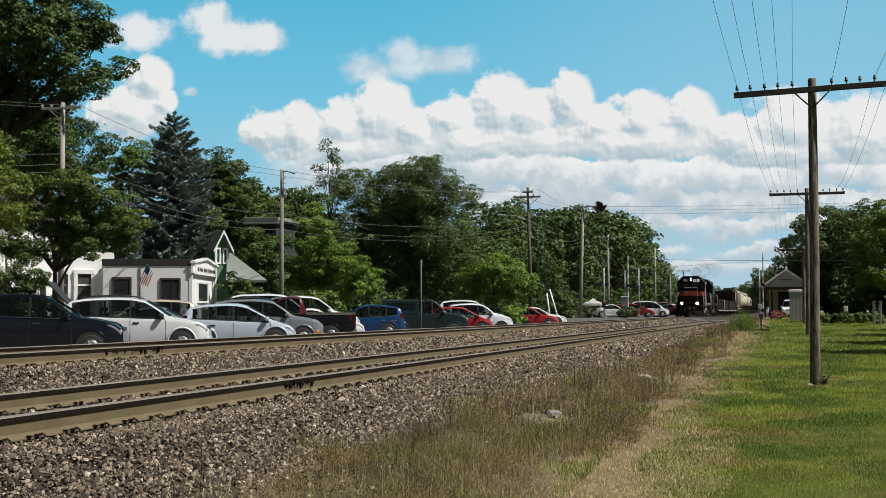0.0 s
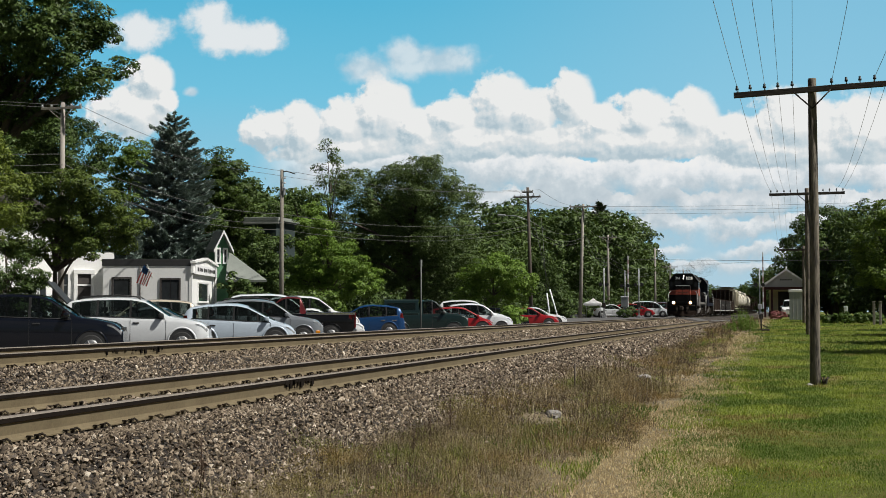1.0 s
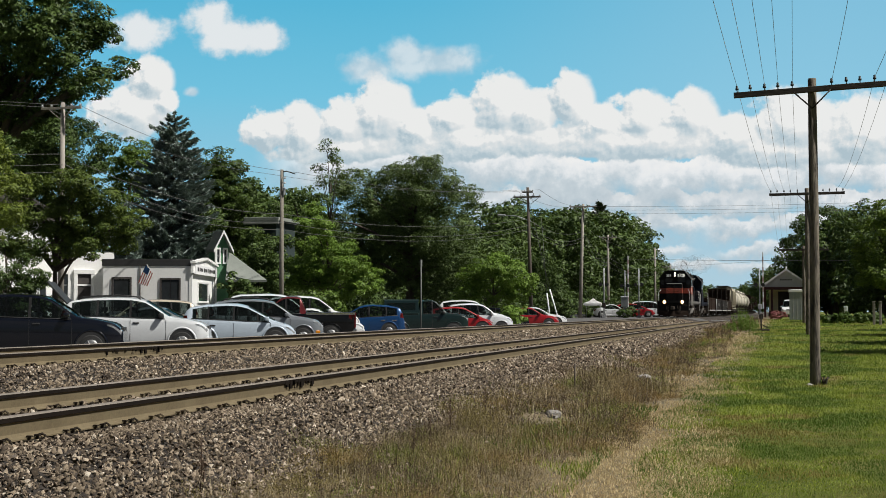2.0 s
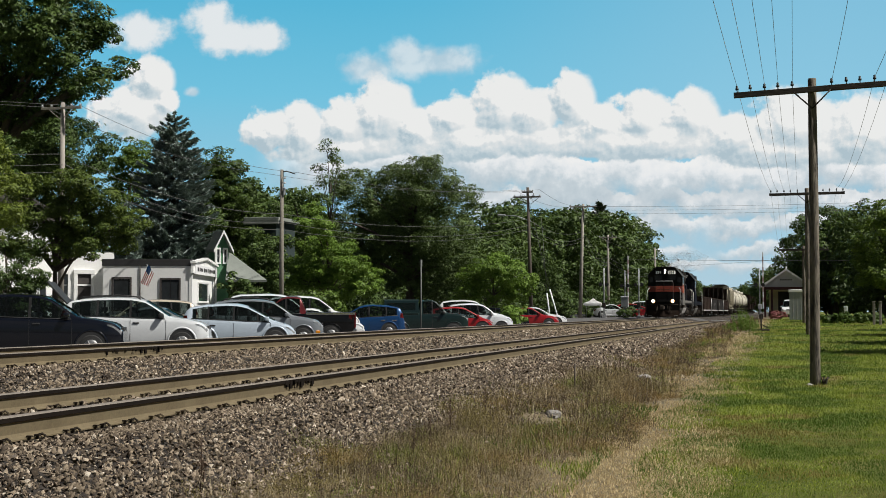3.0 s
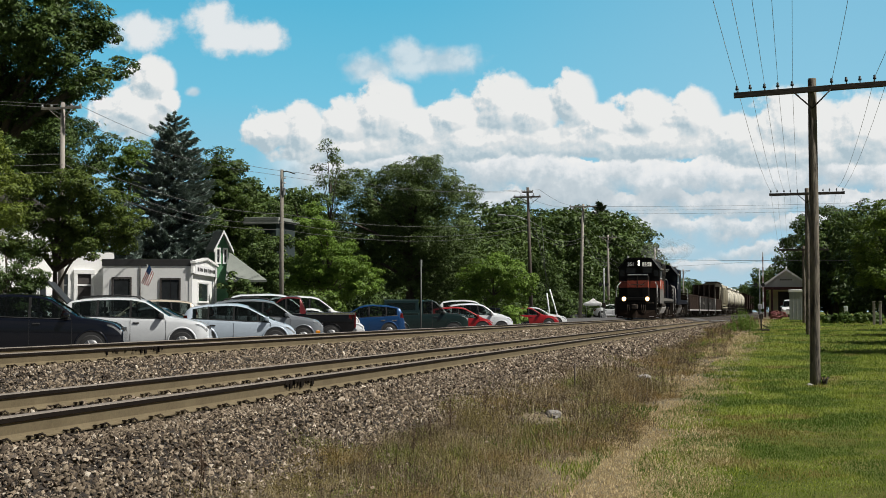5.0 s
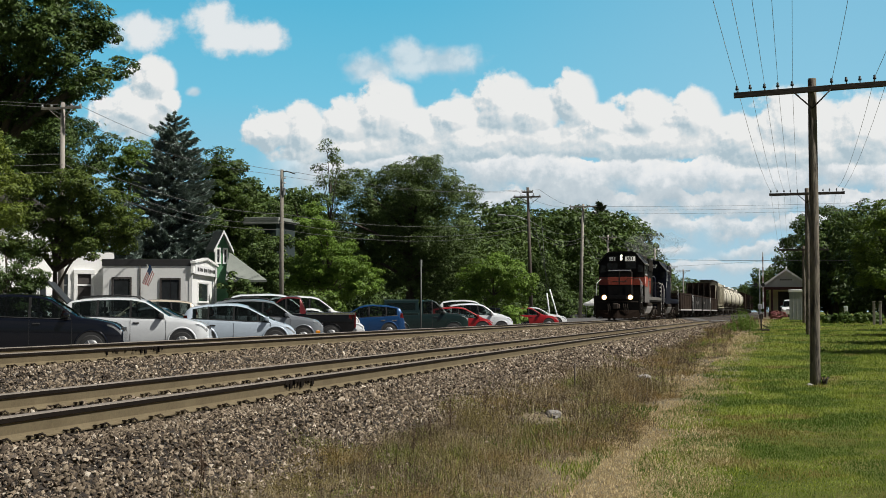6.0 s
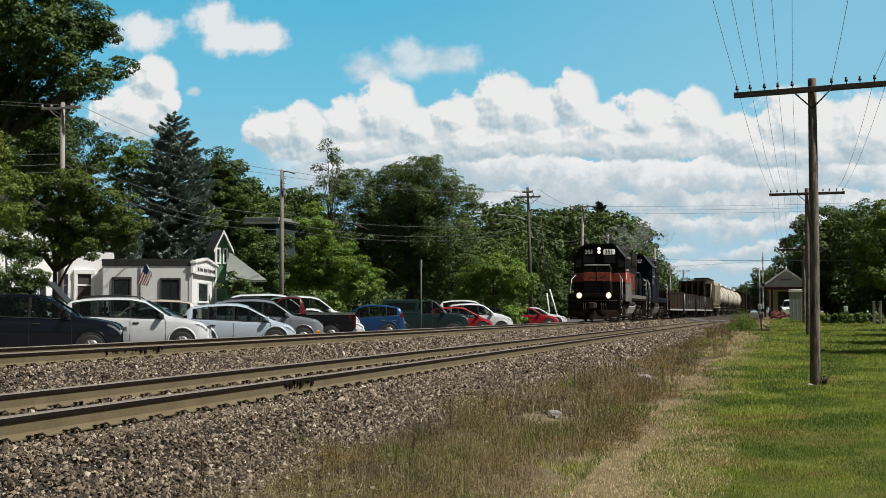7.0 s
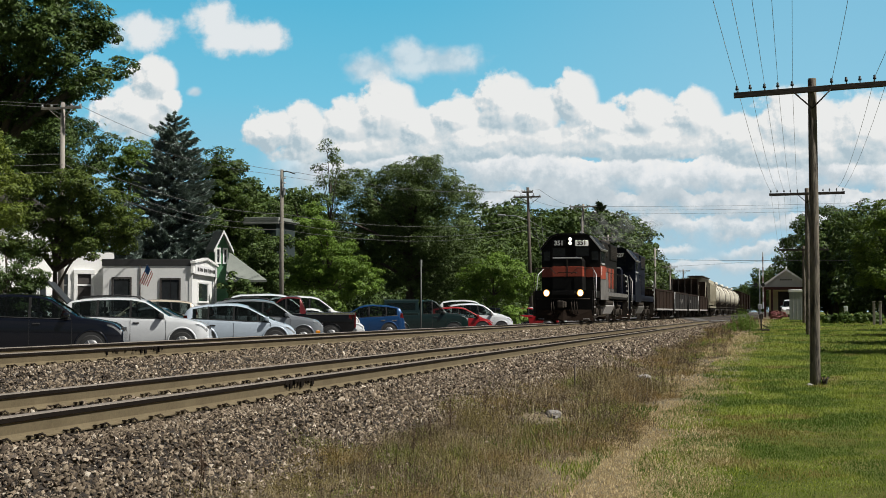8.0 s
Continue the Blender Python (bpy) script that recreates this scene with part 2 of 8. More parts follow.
def leaf_quads(rng, at, size, up=0.35, narrow=0.6, towards=None, facing=None, loose=0.28):
    """Folded diamond leaves at the points, turned at random and tipped upwards, or facing the ways given."""
    n = len(at)
    d = rng.normal(size=(n, 3))
    if towards is not None:
        d = d * 0.7 + towards
    d /= np.linalg.norm(d, axis=1)[:, None]
    q = rng.normal(size=(n, 3))
    q[:, 2] += up * 3
    if towards is not None:
        q += towards * 0.8
    if facing is not None:
        q = q * loose + facing
        d = np.cross(rng.normal(size=(n, 3)), q)
        d /= np.linalg.norm(d, axis=1)[:, None] + 1e-9
    s = np.cross(d, q)
    s /= np.linalg.norm(s, axis=1)[:, None] + 1e-9
    nrm = np.cross(s, d)
    L = (size * rng.uniform(0.6, 1.35, n))[:, None]
    a = at - d * L * 0.5
    b = at + s * L * 0.5 * narrow + nrm * L * 0.12
    c = at + d * L * 0.5
    e = at - s * L * 0.5 * narrow + nrm * L * 0.12
    return np.stack([a, b, c, e], axis=1)


def crown_points(rng, lobes, count, bough, shell=0.8):
    """Leaf points on the upper outsides of many small boughs, which sit on ellipsoid lobes ((centre), (radii)); and the ways they face."""
    vol = np.array([l[1][0] * l[1][2] for l in lobes])
    n = max(6, int(count / 75))
    which = rng.choice(len(lobes), size=n, p=vol / vol.sum())
    c = np.array([lobes[i][0] for i in which])
    r = np.array([lobes[i][1] for i in which])
    d = rng.normal(size=(n, 3))
    d[:, 2] += 0.25
    d /= np.linalg.norm(d, axis=1)[:, None]
    centre = c + d * r * (shell + rng.uniform(-0.12, 0.3, n))[:, None]
    br = bough * rng.uniform(0.5, 1.35, n)
    k = np.repeat(np.arange(n), 75)
    o = rng.normal(size=(len(k), 3)) + d[k] * 0.5
    o[:, 2] += 0.35
    o /= np.linalg.norm(o, axis=1)[:, None]
    out = rng.uniform(0.55, 1.12, len(k)) ** 0.7
    p = centre[k] + o * (br[k] * out)[:, None] * np.array([1.15, 1.15, 0.7])
    return p, o


def boughs(rng, lobes, clump, leaf, fill=1.2, cover=1.3, flat=0.62, hang=0.0, stray=0.04):
    """Leaves of a crown: lobes ((centre), (radii)) carry many small leafy boughs, each lit from above and dark beneath."""
    cen = np.array([l[0] for l in lobes], dtype=float)
    rad = np.array([l[1] for l in lobes], dtype=float)
    C, D, B = [], [], []
    for i in range(len(lobes)):
        r = rad[i]
        area = 4 * math.pi * ((r[0] * r[1] + 2 * r[0] * r[2]) / 3)
        n = max(5, int(fill * area / (math.pi * clump ** 2)))
        d = rng.normal(size=(n, 3))
        d /= np.linalg.norm(d, axis=1)[:, None]
        k = np.where(rng.uniform(0, 1, n) < 0.16, rng.uniform(0.3, 0.7, n), rng.uniform(0.7, 1.04, n))
        p = cen[i] + d * r * k[:, None]
        # boughs buried in another lobe mostly fall away
        q = (((p[:, None, :] - cen[None]) / rad[None]) ** 2).sum(axis=2)
        q[:, i] = 9.0
        keep = (q.min(axis=1) > 0.42) | (rng.uniform(0, 1, n) < 0.2)
        C.append(p[keep]), D.append(d[keep]), B.append(clump * rng.uniform(0.55, 1.3, keep.sum()))
    C, D, B = np.concatenate(C), np.concatenate(D), np.concatenate(B)
    each = np.maximum(6, (cover * 2 * math.pi * B ** 2 / (0.42 * leaf ** 2))).astype(int)
    k = np.repeat(np.arange(len(C)), each)
    m = len(k)
    o = rng.normal(size=(m, 3)) + D[k] * 0.55
    o[:, 2] += 0.3
    o /= np.linalg.norm(o, axis=1)[:, None]
    out = rng.uniform(0.35, 1.0, m) ** 0.5
    out = np.where(rng.uniform(0, 1, m) < stray, out * rng.uniform(1.15, 1.6, m), out)
    p = C[k] + o * (B[k] * out)[:, None] * np.array([1.12, 1.12, flat])
    if hang:
        p[:, 2] -= hang * B[k] * rng.uniform(0, 1, m) ** 2 * (o[:, 2] < 0.3)
    face = o + D[k] * 0.35
    face[:, 2] += 0.25
    return leaf_quads(rng, p, np.full(m, leaf), narrow=0.95 if not hang else 0.7, facing=face, loose=0.6)[:, :3]


def limb_mesh(h, r, end):
    """One limb from the trunk to its end."""
    end = Vector(end)
    s = Vector((0, 0, h * min(6, max(2, int(6 * min(1, end.z / h * 0.72)))) / 6))
    rise = Vector((0, 0, 0.1 * (end - s).length))
    return tubed([s, s.lerp(end, 0.4) + rise, s.lerp(end, 0.75) + rise * 0.8, end], [r * 0.5, r * 0.33, r * 0.2, r * 0.06], 6)


def trunk_mesh(rng, h, r, lean=0.02, limbs=(), split=0.0):
    """A tapered trunk with limbs to the given ends."""
    bm = bmesh.new()
    pts = [Vector((rng.normal() * lean * h * k / 6, rng.normal() * lean * h * k / 6, h * k / 6)) for k in range(7)]
    tube(bm, [Vector((0, 0, -0.3))] + pts, [r * 1.5, r * 1.25] + [r * (1 - 0.13 * k) for k in range(1, 7)], 9)
    for end in limbs:
        end = Vector(end)
        k = min(6, max(2, int(6 * min(1, end.z / h * 0.72))))
        s = pts[k]
        m1 = s.lerp(end, 0.4) + Vector((0, 0, 0.1 * (end - s).length))
        tube(bm, [s, m1, s.lerp(end, 0.75) + Vector((0, 0, 0.08 * (end - s).length)), end], [r * 0.5, r * 0.33, r * 0.2, r * 0.06], 6)
    return bm


def grown(name, label, x, y, z, ls, h, trunk, clump, leaf, material, rng, group, habit):
    t = thing(name, pose(x, y, z), label, "tree", group)
    limbs = [l[0] for l in ls if l[0][2] > h * 0.3][:14]
    if group:
        part("trunk", trunk_mesh(rng, h * 0.78, trunk, limbs=limbs), M_BARK, t)
    else:
        stem = part("trunk", trunk_mesh(rng, h * 0.78, trunk, lean=0.0), M_BARK, t)
        for end in limbs:
            part("limb", limb_mesh(h * 0.78, trunk, end), M_BARK, stem)
    ob = new("crown", leaf_mesh("crown", NO_QUADS, boughs(rng, ls, clump, leaf, **habit), material))
    ob.parent = t
    return t


NO_QUADS = np.zeros((0, 4, 3))


def broadleaf(name, label, x, y, z, h, r, leaf, clump, material, seed, low=0.22, lobes=18, top=1.0, trunk=None, group="", **habit):
    """A leafy tree of round habit: tapered trunk, limbs, and lobes of boughs set in a spiral over the crown."""
    rng = np.random.default_rng(seed)
    ls = []
    zc, hz = h * (1 + low) / 2, h * (1 - low) / 2
    for i in range(lobes):
        k = (i + 0.5) / lobes
        el = math.asin(max(-0.95, min(0.95, 2 * k - 1)))
        az = i * 2.39996 + rng.normal() * 0.25
        rr = math.cos(el) ** (0.75 * top)
        s = rng.uniform(0.26, 0.42)
        q = 1.02 - s + rng.uniform(-0.1, 0.04)
        c = (r * rr * q * math.cos(az), r * rr * q * math.sin(az), zc + hz * math.sin(el) * (1.0 - s * 0.75))
        ls.append((c, (r * s, r * s, min(hz, r) * s * 0.85)))
    ls.append(((0, 0, zc), (r * 0.5, r * 0.5, hz * 0.6)))
    return grown(name, label, x, y, z, ls, h, trunk or h * 0.02, clump, leaf, material, rng, group, habit)


def formed(name, label, x, y, z, form, leaf, clump, material, seed, trunk, squash=0.85, deep=1.0, **habit):
    """A leafy tree of its own habit; form: lobes (aside, back, height, radius)."""
    rng = np.random.default_rng(seed)
    slim = [max(r - 0.2 * clump, 0.7 * r) for a, b, c, r in form]
    ls = [((a, b * deep, c), (r, r * 1.05, r * squash)) for (a, b, c, _), r in zip(form, slim)]
    h = max(c + r * squash for a, b, c, r in form)
    return grown(name, label, x, y, z, ls, h, trunk, clump, leaf, material, rng, "", habit)


def conifer(name, label, x, y, z, h, r, material, seed, tuft=0.3, levels=26, bend=2.2, rise=0.25, thick=1.0, skirt=0.08):
    """A spruce: a straight trunk and whorls of boughs that sag and lift at the tips, clad in needle sprays."""
    rng = np.random.default_rng(seed)
    t = thing(name, pose(x, y, z), label, "tree")
    bm = bmesh.new()
    tube(bm, [(0, 0, -0.3), (0, 0, h * 0.5), (0, 0, h)], [h * 0.022, h * 0.012, 0.02], 8)
    at, dirs = [], []
    for i in range(levels):
        k = i / (levels - 1)
        zz = h * (skirt + (0.985 - skirt) * k)
        reach = r * (1 - math.exp(-(h - zz) / bend)) + 0.1
        n = max(4, int(12 * reach / r + 4))
        for j in range(n):
            a = 2 * math.pi * (j + rng.uniform(-0.35, 0.35)) / n + i * 0.9
            rr = reach * rng.uniform(0.62, 1.14)
            d = np.array([math.cos(a), math.sin(a), 0])
            side = np.array([-d[1], d[0], 0])
            sag = (0.45 - 0.75 * max(0.0, (k - 0.5) / 0.5)) * rr
            z0 = zz + rng.uniform(-0.35, 0.35)
            if i % 2 == 0:
                tube(bm, [(0, 0, z0), tuple(d * rr * 0.5 + np.array([0, 0, z0 - sag * 0.7])), tuple(d * rr + np.array([0, 0, z0 - sag + rise * rr]))], [0.05, 0.03, 0.01], 4, cap=False)
            m = max(50, int(thick * 230 * rr / r + 50 * rr))
            f = rng.uniform(0.06, 1.0, m) ** 0.55
            width = rng.normal(0, 0.34, m) * np.sin(np.clip(f * 1.15, 0, 1) * math.pi * 0.78 + 0.3) * min(0.85, rr * 0.45)
            p = np.outer(f * rr, d) + np.outer(width, side)
            p[:, 2] += z0 - sag * np.sin(f * math.pi * 0.5) + rise * rr * f ** 3 - 0.25 * np.abs(width) - rng.uniform(0, 0.22, m) ** 1.5
            at.append(p)
            out = np.repeat((d * 0.9)[None], m, axis=0) + np.outer(np.sign(width) * 0.5, side)
            out[:, 2] += -0.25 + 0.6 * f
            dirs.append(out)
    part("trunk", bm, M_BARK, t)
    at, dirs = np.concatenate(at), np.concatenate(dirs)
    ob = new("crown", leaf_mesh("crown", NO_QUADS, leaf_quads(rng, at, np.full(len(at), tuft), up=0.8, narrow=0.4, towards=dirs * 1.5)[:, :3], material))
    ob.parent = t
    return t


# ---- sky behind everything ----
SKY_FAR = 4300.0
PX = 25.5 / SKY_FAR   # sky units per metre; 7.84, 5.52 is the level sight line straight ahead
LEFT_CLOUDS = [(2.6, 1.42, 0.5, 0.46), (2.3, 1.95, 0.8, 0.55), (2.85, 1.75, 0.3, 0.3)]
SOFT_CLOUDS = [(2.4, 0.55, 0.75, 0.42), (3.65, 0.36, 0.55, 0.5), (4.0, 0.6, 0.85, 0.46), (4.6, 0.62, 0.5, 0.38)]
WISPS = [(6.45, 1.2, 0.75, 0.36), (7.15, 1.0, 0.55, 0.45), (7.75, 1.06, 1.0, 0.42), (3.36, 1.62, 0.2, 0.13)]
BANK_TOPS = [(4.75, 2.3, 0.55, 0.42), (5.3, 2.35, 0.55, 0.6), (6.05, 2.25, 0.7, 0.6), (6.72, 2.0, 0.72, 0.74), (7.35, 2.3, 0.5, 0.5), (8.0, 2.1, 0.55, 0.5), (8.85, 1.85, 0.62, 0.66), (9.4, 2.0, 0.6, 0.5),
             (10.1, 1.78, 0.5, 0.64), (10.6, 2.2, 0.6, 0.45), (11.35, 2.05, 0.6, 0.58), (12.2, 2.08, 0.65, 0.56), (13.0, 2.4, 0.8, 0.5), (14.1, 2.3, 1.1, 0.8), (15.4, 2.4, 1.3, 0.9)]
BANK_BODY = [(6.0, 2.6, 1.6, 0.45), (8.4, 2.5, 2.6, 0.5), (11.2, 2.5, 2.8, 0.55), (14.0, 2.7, 2.4, 0.6)]
# lower, farther rows of cloud: top line, raggedness, depth, pattern scale, first and last bearing, cover
ROWS = [(4.62, 0.2, 0.2, 2.6, 10.5, 40.0, 0.36), (4.3, 0.3, 0.24, 2.3, 9.5, 40.0, 0.38), (3.8, 0.46, 0.36, 2.0, 8.5, 40.0, 0.4), (3.25, 0.55, 0.5, 1.8, 7.4, 40.0, 0.56), (2.62, 0.6, 0.8, 1.5, 4.4, 40.0, 0.78)]


def cloud_group():
    g = bpy.data.node_groups.new("cloud_density", "ShaderNodeTree")
    g.interface.new_socket("P", in_out="INPUT", socket_type="NodeSocketVector")
    g.interface.new_socket("Density", in_out="OUTPUT", socket_type="NodeSocketFloat")
    g.interface.new_socket("Plain", in_out="OUTPUT", socket_type="NodeSocketFloat")
    i, o = g.nodes.new("NodeGroupInput"), g.nodes.new("NodeGroupOutput")
    p = i.outputs[0]
    w = node(g, "ShaderNodeTexNoise", Scale=2.2, Detail=5.0, Roughness=0.6)
    g.links.new(p, w.inputs["Vector"])
    bend = g.nodes.new("ShaderNodeVectorMath")
    bend.operation = "MULTIPLY_ADD"
    bend.inputs[1].default_value = (0.42, 0.34, 0)
    g.links.new(w.outputs["Color"], bend.inputs[0])
    g.links.new(p, bend.inputs[2])
    shift = g.nodes.new("ShaderNodeVectorMath")
    shift.operation = "SUBTRACT"
    shift.inputs[1].default_value = (0.21, 0.17, 0)
    g.links.new(bend.outputs[0], shift.inputs[0])
    q = shift.outputs[0]
    total = None
    for weight, rows in ((1.0, LEFT_CLOUDS), (1.0, BANK_TOPS), (0.85, BANK_BODY)):
        for cx, cy, rx, ry in rows:
            m = g.nodes.new("ShaderNodeVectorMath")
            m.operation = "MULTIPLY_ADD"
            m.inputs[1].default_value = (1 / rx, 1 / ry, 0)
            m.inputs[2].default_value = (-cx / rx, -cy / ry, 0)
            g.links.new(q, m.inputs[0])
            ln = g.nodes.new("ShaderNodeVectorMath")
            ln.operation = "LENGTH"
            g.links.new(m.outputs[0], ln.inputs[0])
            d = calc(g, "MULTIPLY_ADD", ln.outputs["Value"], -weight, weight)
            total = d if total is None else calc(g, "SMOOTH_MAX", total, d, 0.12)
    plain = total
    # loose clouds go on to both sides
    sp = g.nodes.new("ShaderNodeSeparateXYZ")
    g.links.new(p, sp.inputs[0])
    aside = calc(g, "MULTIPLY_ADD", calc(g, "ABSOLUTE", calc(g, "SUBTRACT", sp.outputs["X"], 7.84)), 1.0, -8.6, clamp=True)
    loose = calc(g, "MULTIPLY_ADD", grain(g, p, 0.45, 3, 0.5), 2.4, -1.15)
    total = calc(g, "MAXIMUM", total, calc(g, "MULTIPLY_ADD", calc(g, "SUBTRACT", loose, -2.0), aside, -2.0))
    puff = grain(g, p, 2.2, 8, 0.55)
    total = calc(g, "ADD", total, calc(g, "MULTIPLY_ADD", puff, 0.9, -0.43))
    g.links.new(total, o.inputs[0])
    g.links.new(plain, o.inputs[1])
    return g


def step_sky(t, value, lo, hi):
    r = t.nodes.new("ShaderNodeMapRange")
    r.interpolation_type = "SMOOTHSTEP"
    r.inputs["From Min"].default_value, r.inputs["From Max"].default_value = lo, hi
    t.links.new(value, r.inputs["Value"])
    return r.outputs[0]


def build_sky():
    m = bpy.data.materials.new("summer_sky")
    m.use_nodes = True
    t = m.node_tree
    t.nodes.remove(t.nodes["Principled BSDF"])
    tc = t.nodes.new("ShaderNodeTexCoord")
    mp = t.nodes.new("ShaderNodeMapping")
    mp.inputs["Scale"].default_value = (PX, -PX, 0)
    mp.inputs["Location"].default_value = (7.84, 5.52, 0)
    t.links.new(tc.outputs["Object"], mp.inputs["Vector"])
    p = mp.outputs["Vector"]
    g = cloud_group()

    def density(offset):
        n = t.nodes.new("ShaderNodeGroup")
        n.node_tree = g
        a = t.nodes.new("ShaderNodeVectorMath")
        a.inputs[1].default_value = offset
        t.links.new(p, a.inputs[0])
        t.links.new(a.outputs[0], n.inputs[0])
        return n.outputs

    here, lit, high = density((0, 0, 0))[0], density((0.05, -0.07, 0))[0], density((0.05, -0.4, 0))[1]
    broad = density((0.16, -0.26, 0))[0]
    sep = t.nodes.new("ShaderNodeSeparateXYZ")
    t.links.new(p, sep.inputs[0])
    down = calc(t, "DIVIDE", sep.outputs["Y"], 5.52)
    blue = ramp(t, down, [(0.0, (0.11, 0.5, 0.735)), (0.3, (0.18, 0.575, 0.79)), (0.65, (0.33, 0.62, 0.78)), (1.0, (0.52, 0.66, 0.72))])
    blue = mixed(t, calc(t, "MULTIPLY", step_sky(t, sep.outputs["X"], 6.0, 15.0), 0.42), blue, (0.42, 0.66, 0.83))
    cover = t.nodes.new("ShaderNodeMapRange")
    cover.interpolation_type = "SMOOTHSTEP"
    cover.inputs["From Min"].default_value, cover.inputs["From Max"].default_value = 0.02, 0.28
    base = calc(t, "MULTIPLY", calc(t, "MAXIMUM", calc(t, "ADD", calc(t, "SUBTRACT", sep.outputs["Y"], 2.75), calc(t, "MULTIPLY_ADD", grain(t, p, 1.6, 5, 0.6), 0.8, -0.4)), 0.0), -1.6)
    t.links.new(calc(t, "ADD", here, base), cover.inputs["Value"])
    slope = calc(t, "SUBTRACT", here, lit)
    flat = t.nodes.new("ShaderNodeVectorMath")
    flat.operation = "MULTIPLY"
    flat.inputs[1].default_value = (0.55, 1.5, 1)
    t.links.new(p, flat.inputs[0])
    bands = grain(t, flat.outputs[0], 1.7, 6, 0.6)
    thick = calc(t, "MULTIPLY", calc(t, "ADD", calc(t, "MULTIPLY", calc(t, "MAXIMUM", high, 0.0), 0.6), step_sky(t, sep.outputs["Y"], 2.15, 3.0)), -0.3)
    relief = calc(t, "ADD", calc(t, "MULTIPLY_ADD", slope, 2.6, 0.66), calc(t, "MULTIPLY", calc(t, "SUBTRACT", here, broad), 0.5))
    light = calc(t, "ADD", relief, calc(t, "ADD", thick, calc(t, "MULTIPLY", bands, 0.5)), clamp=True)
    body = ramp(t, light, [(0.0, (0.46, 0.58, 0.65)), (0.4, (0.61, 0.7, 0.745)), (0.75, (0.75, 0.79, 0.805)), (1.0, (0.89, 0.9, 0.89))])
    def step(value, lo, hi):
        r = t.nodes.new("ShaderNodeMapRange")
        r.interpolation_type = "SMOOTHSTEP"
        r.inputs["From Min"].default_value, r.inputs["From Max"].default_value = lo, hi
        t.links.new(value, r.inputs["Value"])
        return r.outputs[0]

    col = blue
    for n, (top, rag, deep, scale, first, last, cover_at) in enumerate(ROWS):
        move = t.nodes.new("ShaderNodeVectorMath")
        move.inputs[1].default_value = (n * 7.3, n * 3.1, n * 2.0)
        t.links.new(p, move.inputs[0])
        puffs = grain(t, move.outputs[0], scale, 8, 0.58)
        bulk = grain(t, move.outputs[0], scale * 0.3, 2, 0.5)
        under = calc(t, "ADD", calc(t, "SUBTRACT", sep.outputs["Y"], top), calc(t, "MULTIPLY_ADD", puffs, 2 * rag, calc(t, "MULTIPLY_ADD", bulk, 2.2 * rag, -2.1 * rag)))
        shape = calc(t, "MULTIPLY", step(under, 0.0, 0.09), calc(t, "SUBTRACT", 1.0, step(under, deep * 0.7, deep * 1.5)))
        shape = calc(t, "MULTIPLY", shape, step(sep.outputs["X"], first, first + 1.2))
        shape = calc(t, "MULTIPLY", shape, step(bulk, 0.72 - cover_at, 0.86 - cover_at))
        fade = calc(t, "ADD", calc(t, "MULTIPLY", calc(t, "DIVIDE", under, deep), -0.95), calc(t, "MULTIPLY_ADD", grain(t, move.outputs[0], scale * 2.5, 5, 0.6), 0.9, 0.72), clamp=True)
        tone = ramp(t, fade, [(0.0, (0.43, 0.53, 0.6)), (0.45, (0.6, 0.68, 0.73)), (0.75, (0.84, 0.87, 0.89)), (1.0, (0.92, 0.925, 0.92))])
        far = min(0.5, max(0.0, (top - 3.2) * 0.3))
        tone = mixed(t, far, tone, (0.6, 0.7, 0.76))
        col = mixed(t, shape, col, tone)
    col = mixed(t, cover.outputs[0], col, body)
    # small soft heaps
    def veiled(rows, gain, bias, lo, hi, strength, pattern):
        total = None
        for cx, cy, rx, ry in rows:
            m2 = t.nodes.new("ShaderNodeVectorMath")
            m2.operation = "MULTIPLY_ADD"
            m2.inputs[1].default_value, m2.inputs[2].default_value = (1 / rx, 1 / ry, 0), (-cx / rx, -cy / ry, 0)
            t.links.new(p, m2.inputs[0])
            ln = t.nodes.new("ShaderNodeVectorMath")
            ln.operation = "LENGTH"
            t.links.new(m2.outputs[0], ln.inputs[0])
            d = calc(t, "SUBTRACT", 1.0, ln.outputs["Value"])
            total = d if total is None else calc(t, "SMOOTH_MAX", total, d, 0.3)
        total = calc(t, "ADD", total, calc(t, "MULTIPLY_ADD", pattern, gain, bias))
        return calc(t, "MULTIPLY", step(total, lo, hi), strength), total

    heap, bulk_of = veiled(SOFT_CLOUDS, 1.7, -0.85, 0.0, 0.6, 0.92, grain(t, p, 2.2, 7, 0.55))
    col = mixed(t, heap, col, mixed(t, step(calc(t, "ADD", bulk_of, calc(t, "MULTIPLY", bands, 0.5)), 0.15, 0.95), (0.66, 0.74, 0.79), (0.88, 0.895, 0.9)))
    # thin drifting shreds
    shred = grain(t, p, 2.0, 6, 0.5)
    veil, _ = veiled(WISPS, 1.3, -0.72, 0.0, 0.6, 0.7, shred)
    col = mixed(t, veil, col, mixed(t, step(shred, 0.4, 0.62), (0.62, 0.7, 0.76), (0.86, 0.88, 0.89)))
    em = node(t, "ShaderNodeEmission", Strength=0.81)
    t.links.new(col, em.inputs["Color"])
    t.links.new(em.outputs[0], t.nodes["Material Output"].inputs["Surface"])
    bm = bmesh.new()
    vs = [bm.verts.new(v) for v in ((-1900, -260, 0), (1900, -260, 0), (1900, 1500, 0), (-1900, 1500, 0))]
    bm.faces.new(vs)
    return tagged(new("sky_backdrop", mesh_from("sky_backdrop", bm, m)), "blue summer sky with white heaped clouds", "sky", kind="structure")


SKY = build_sky()


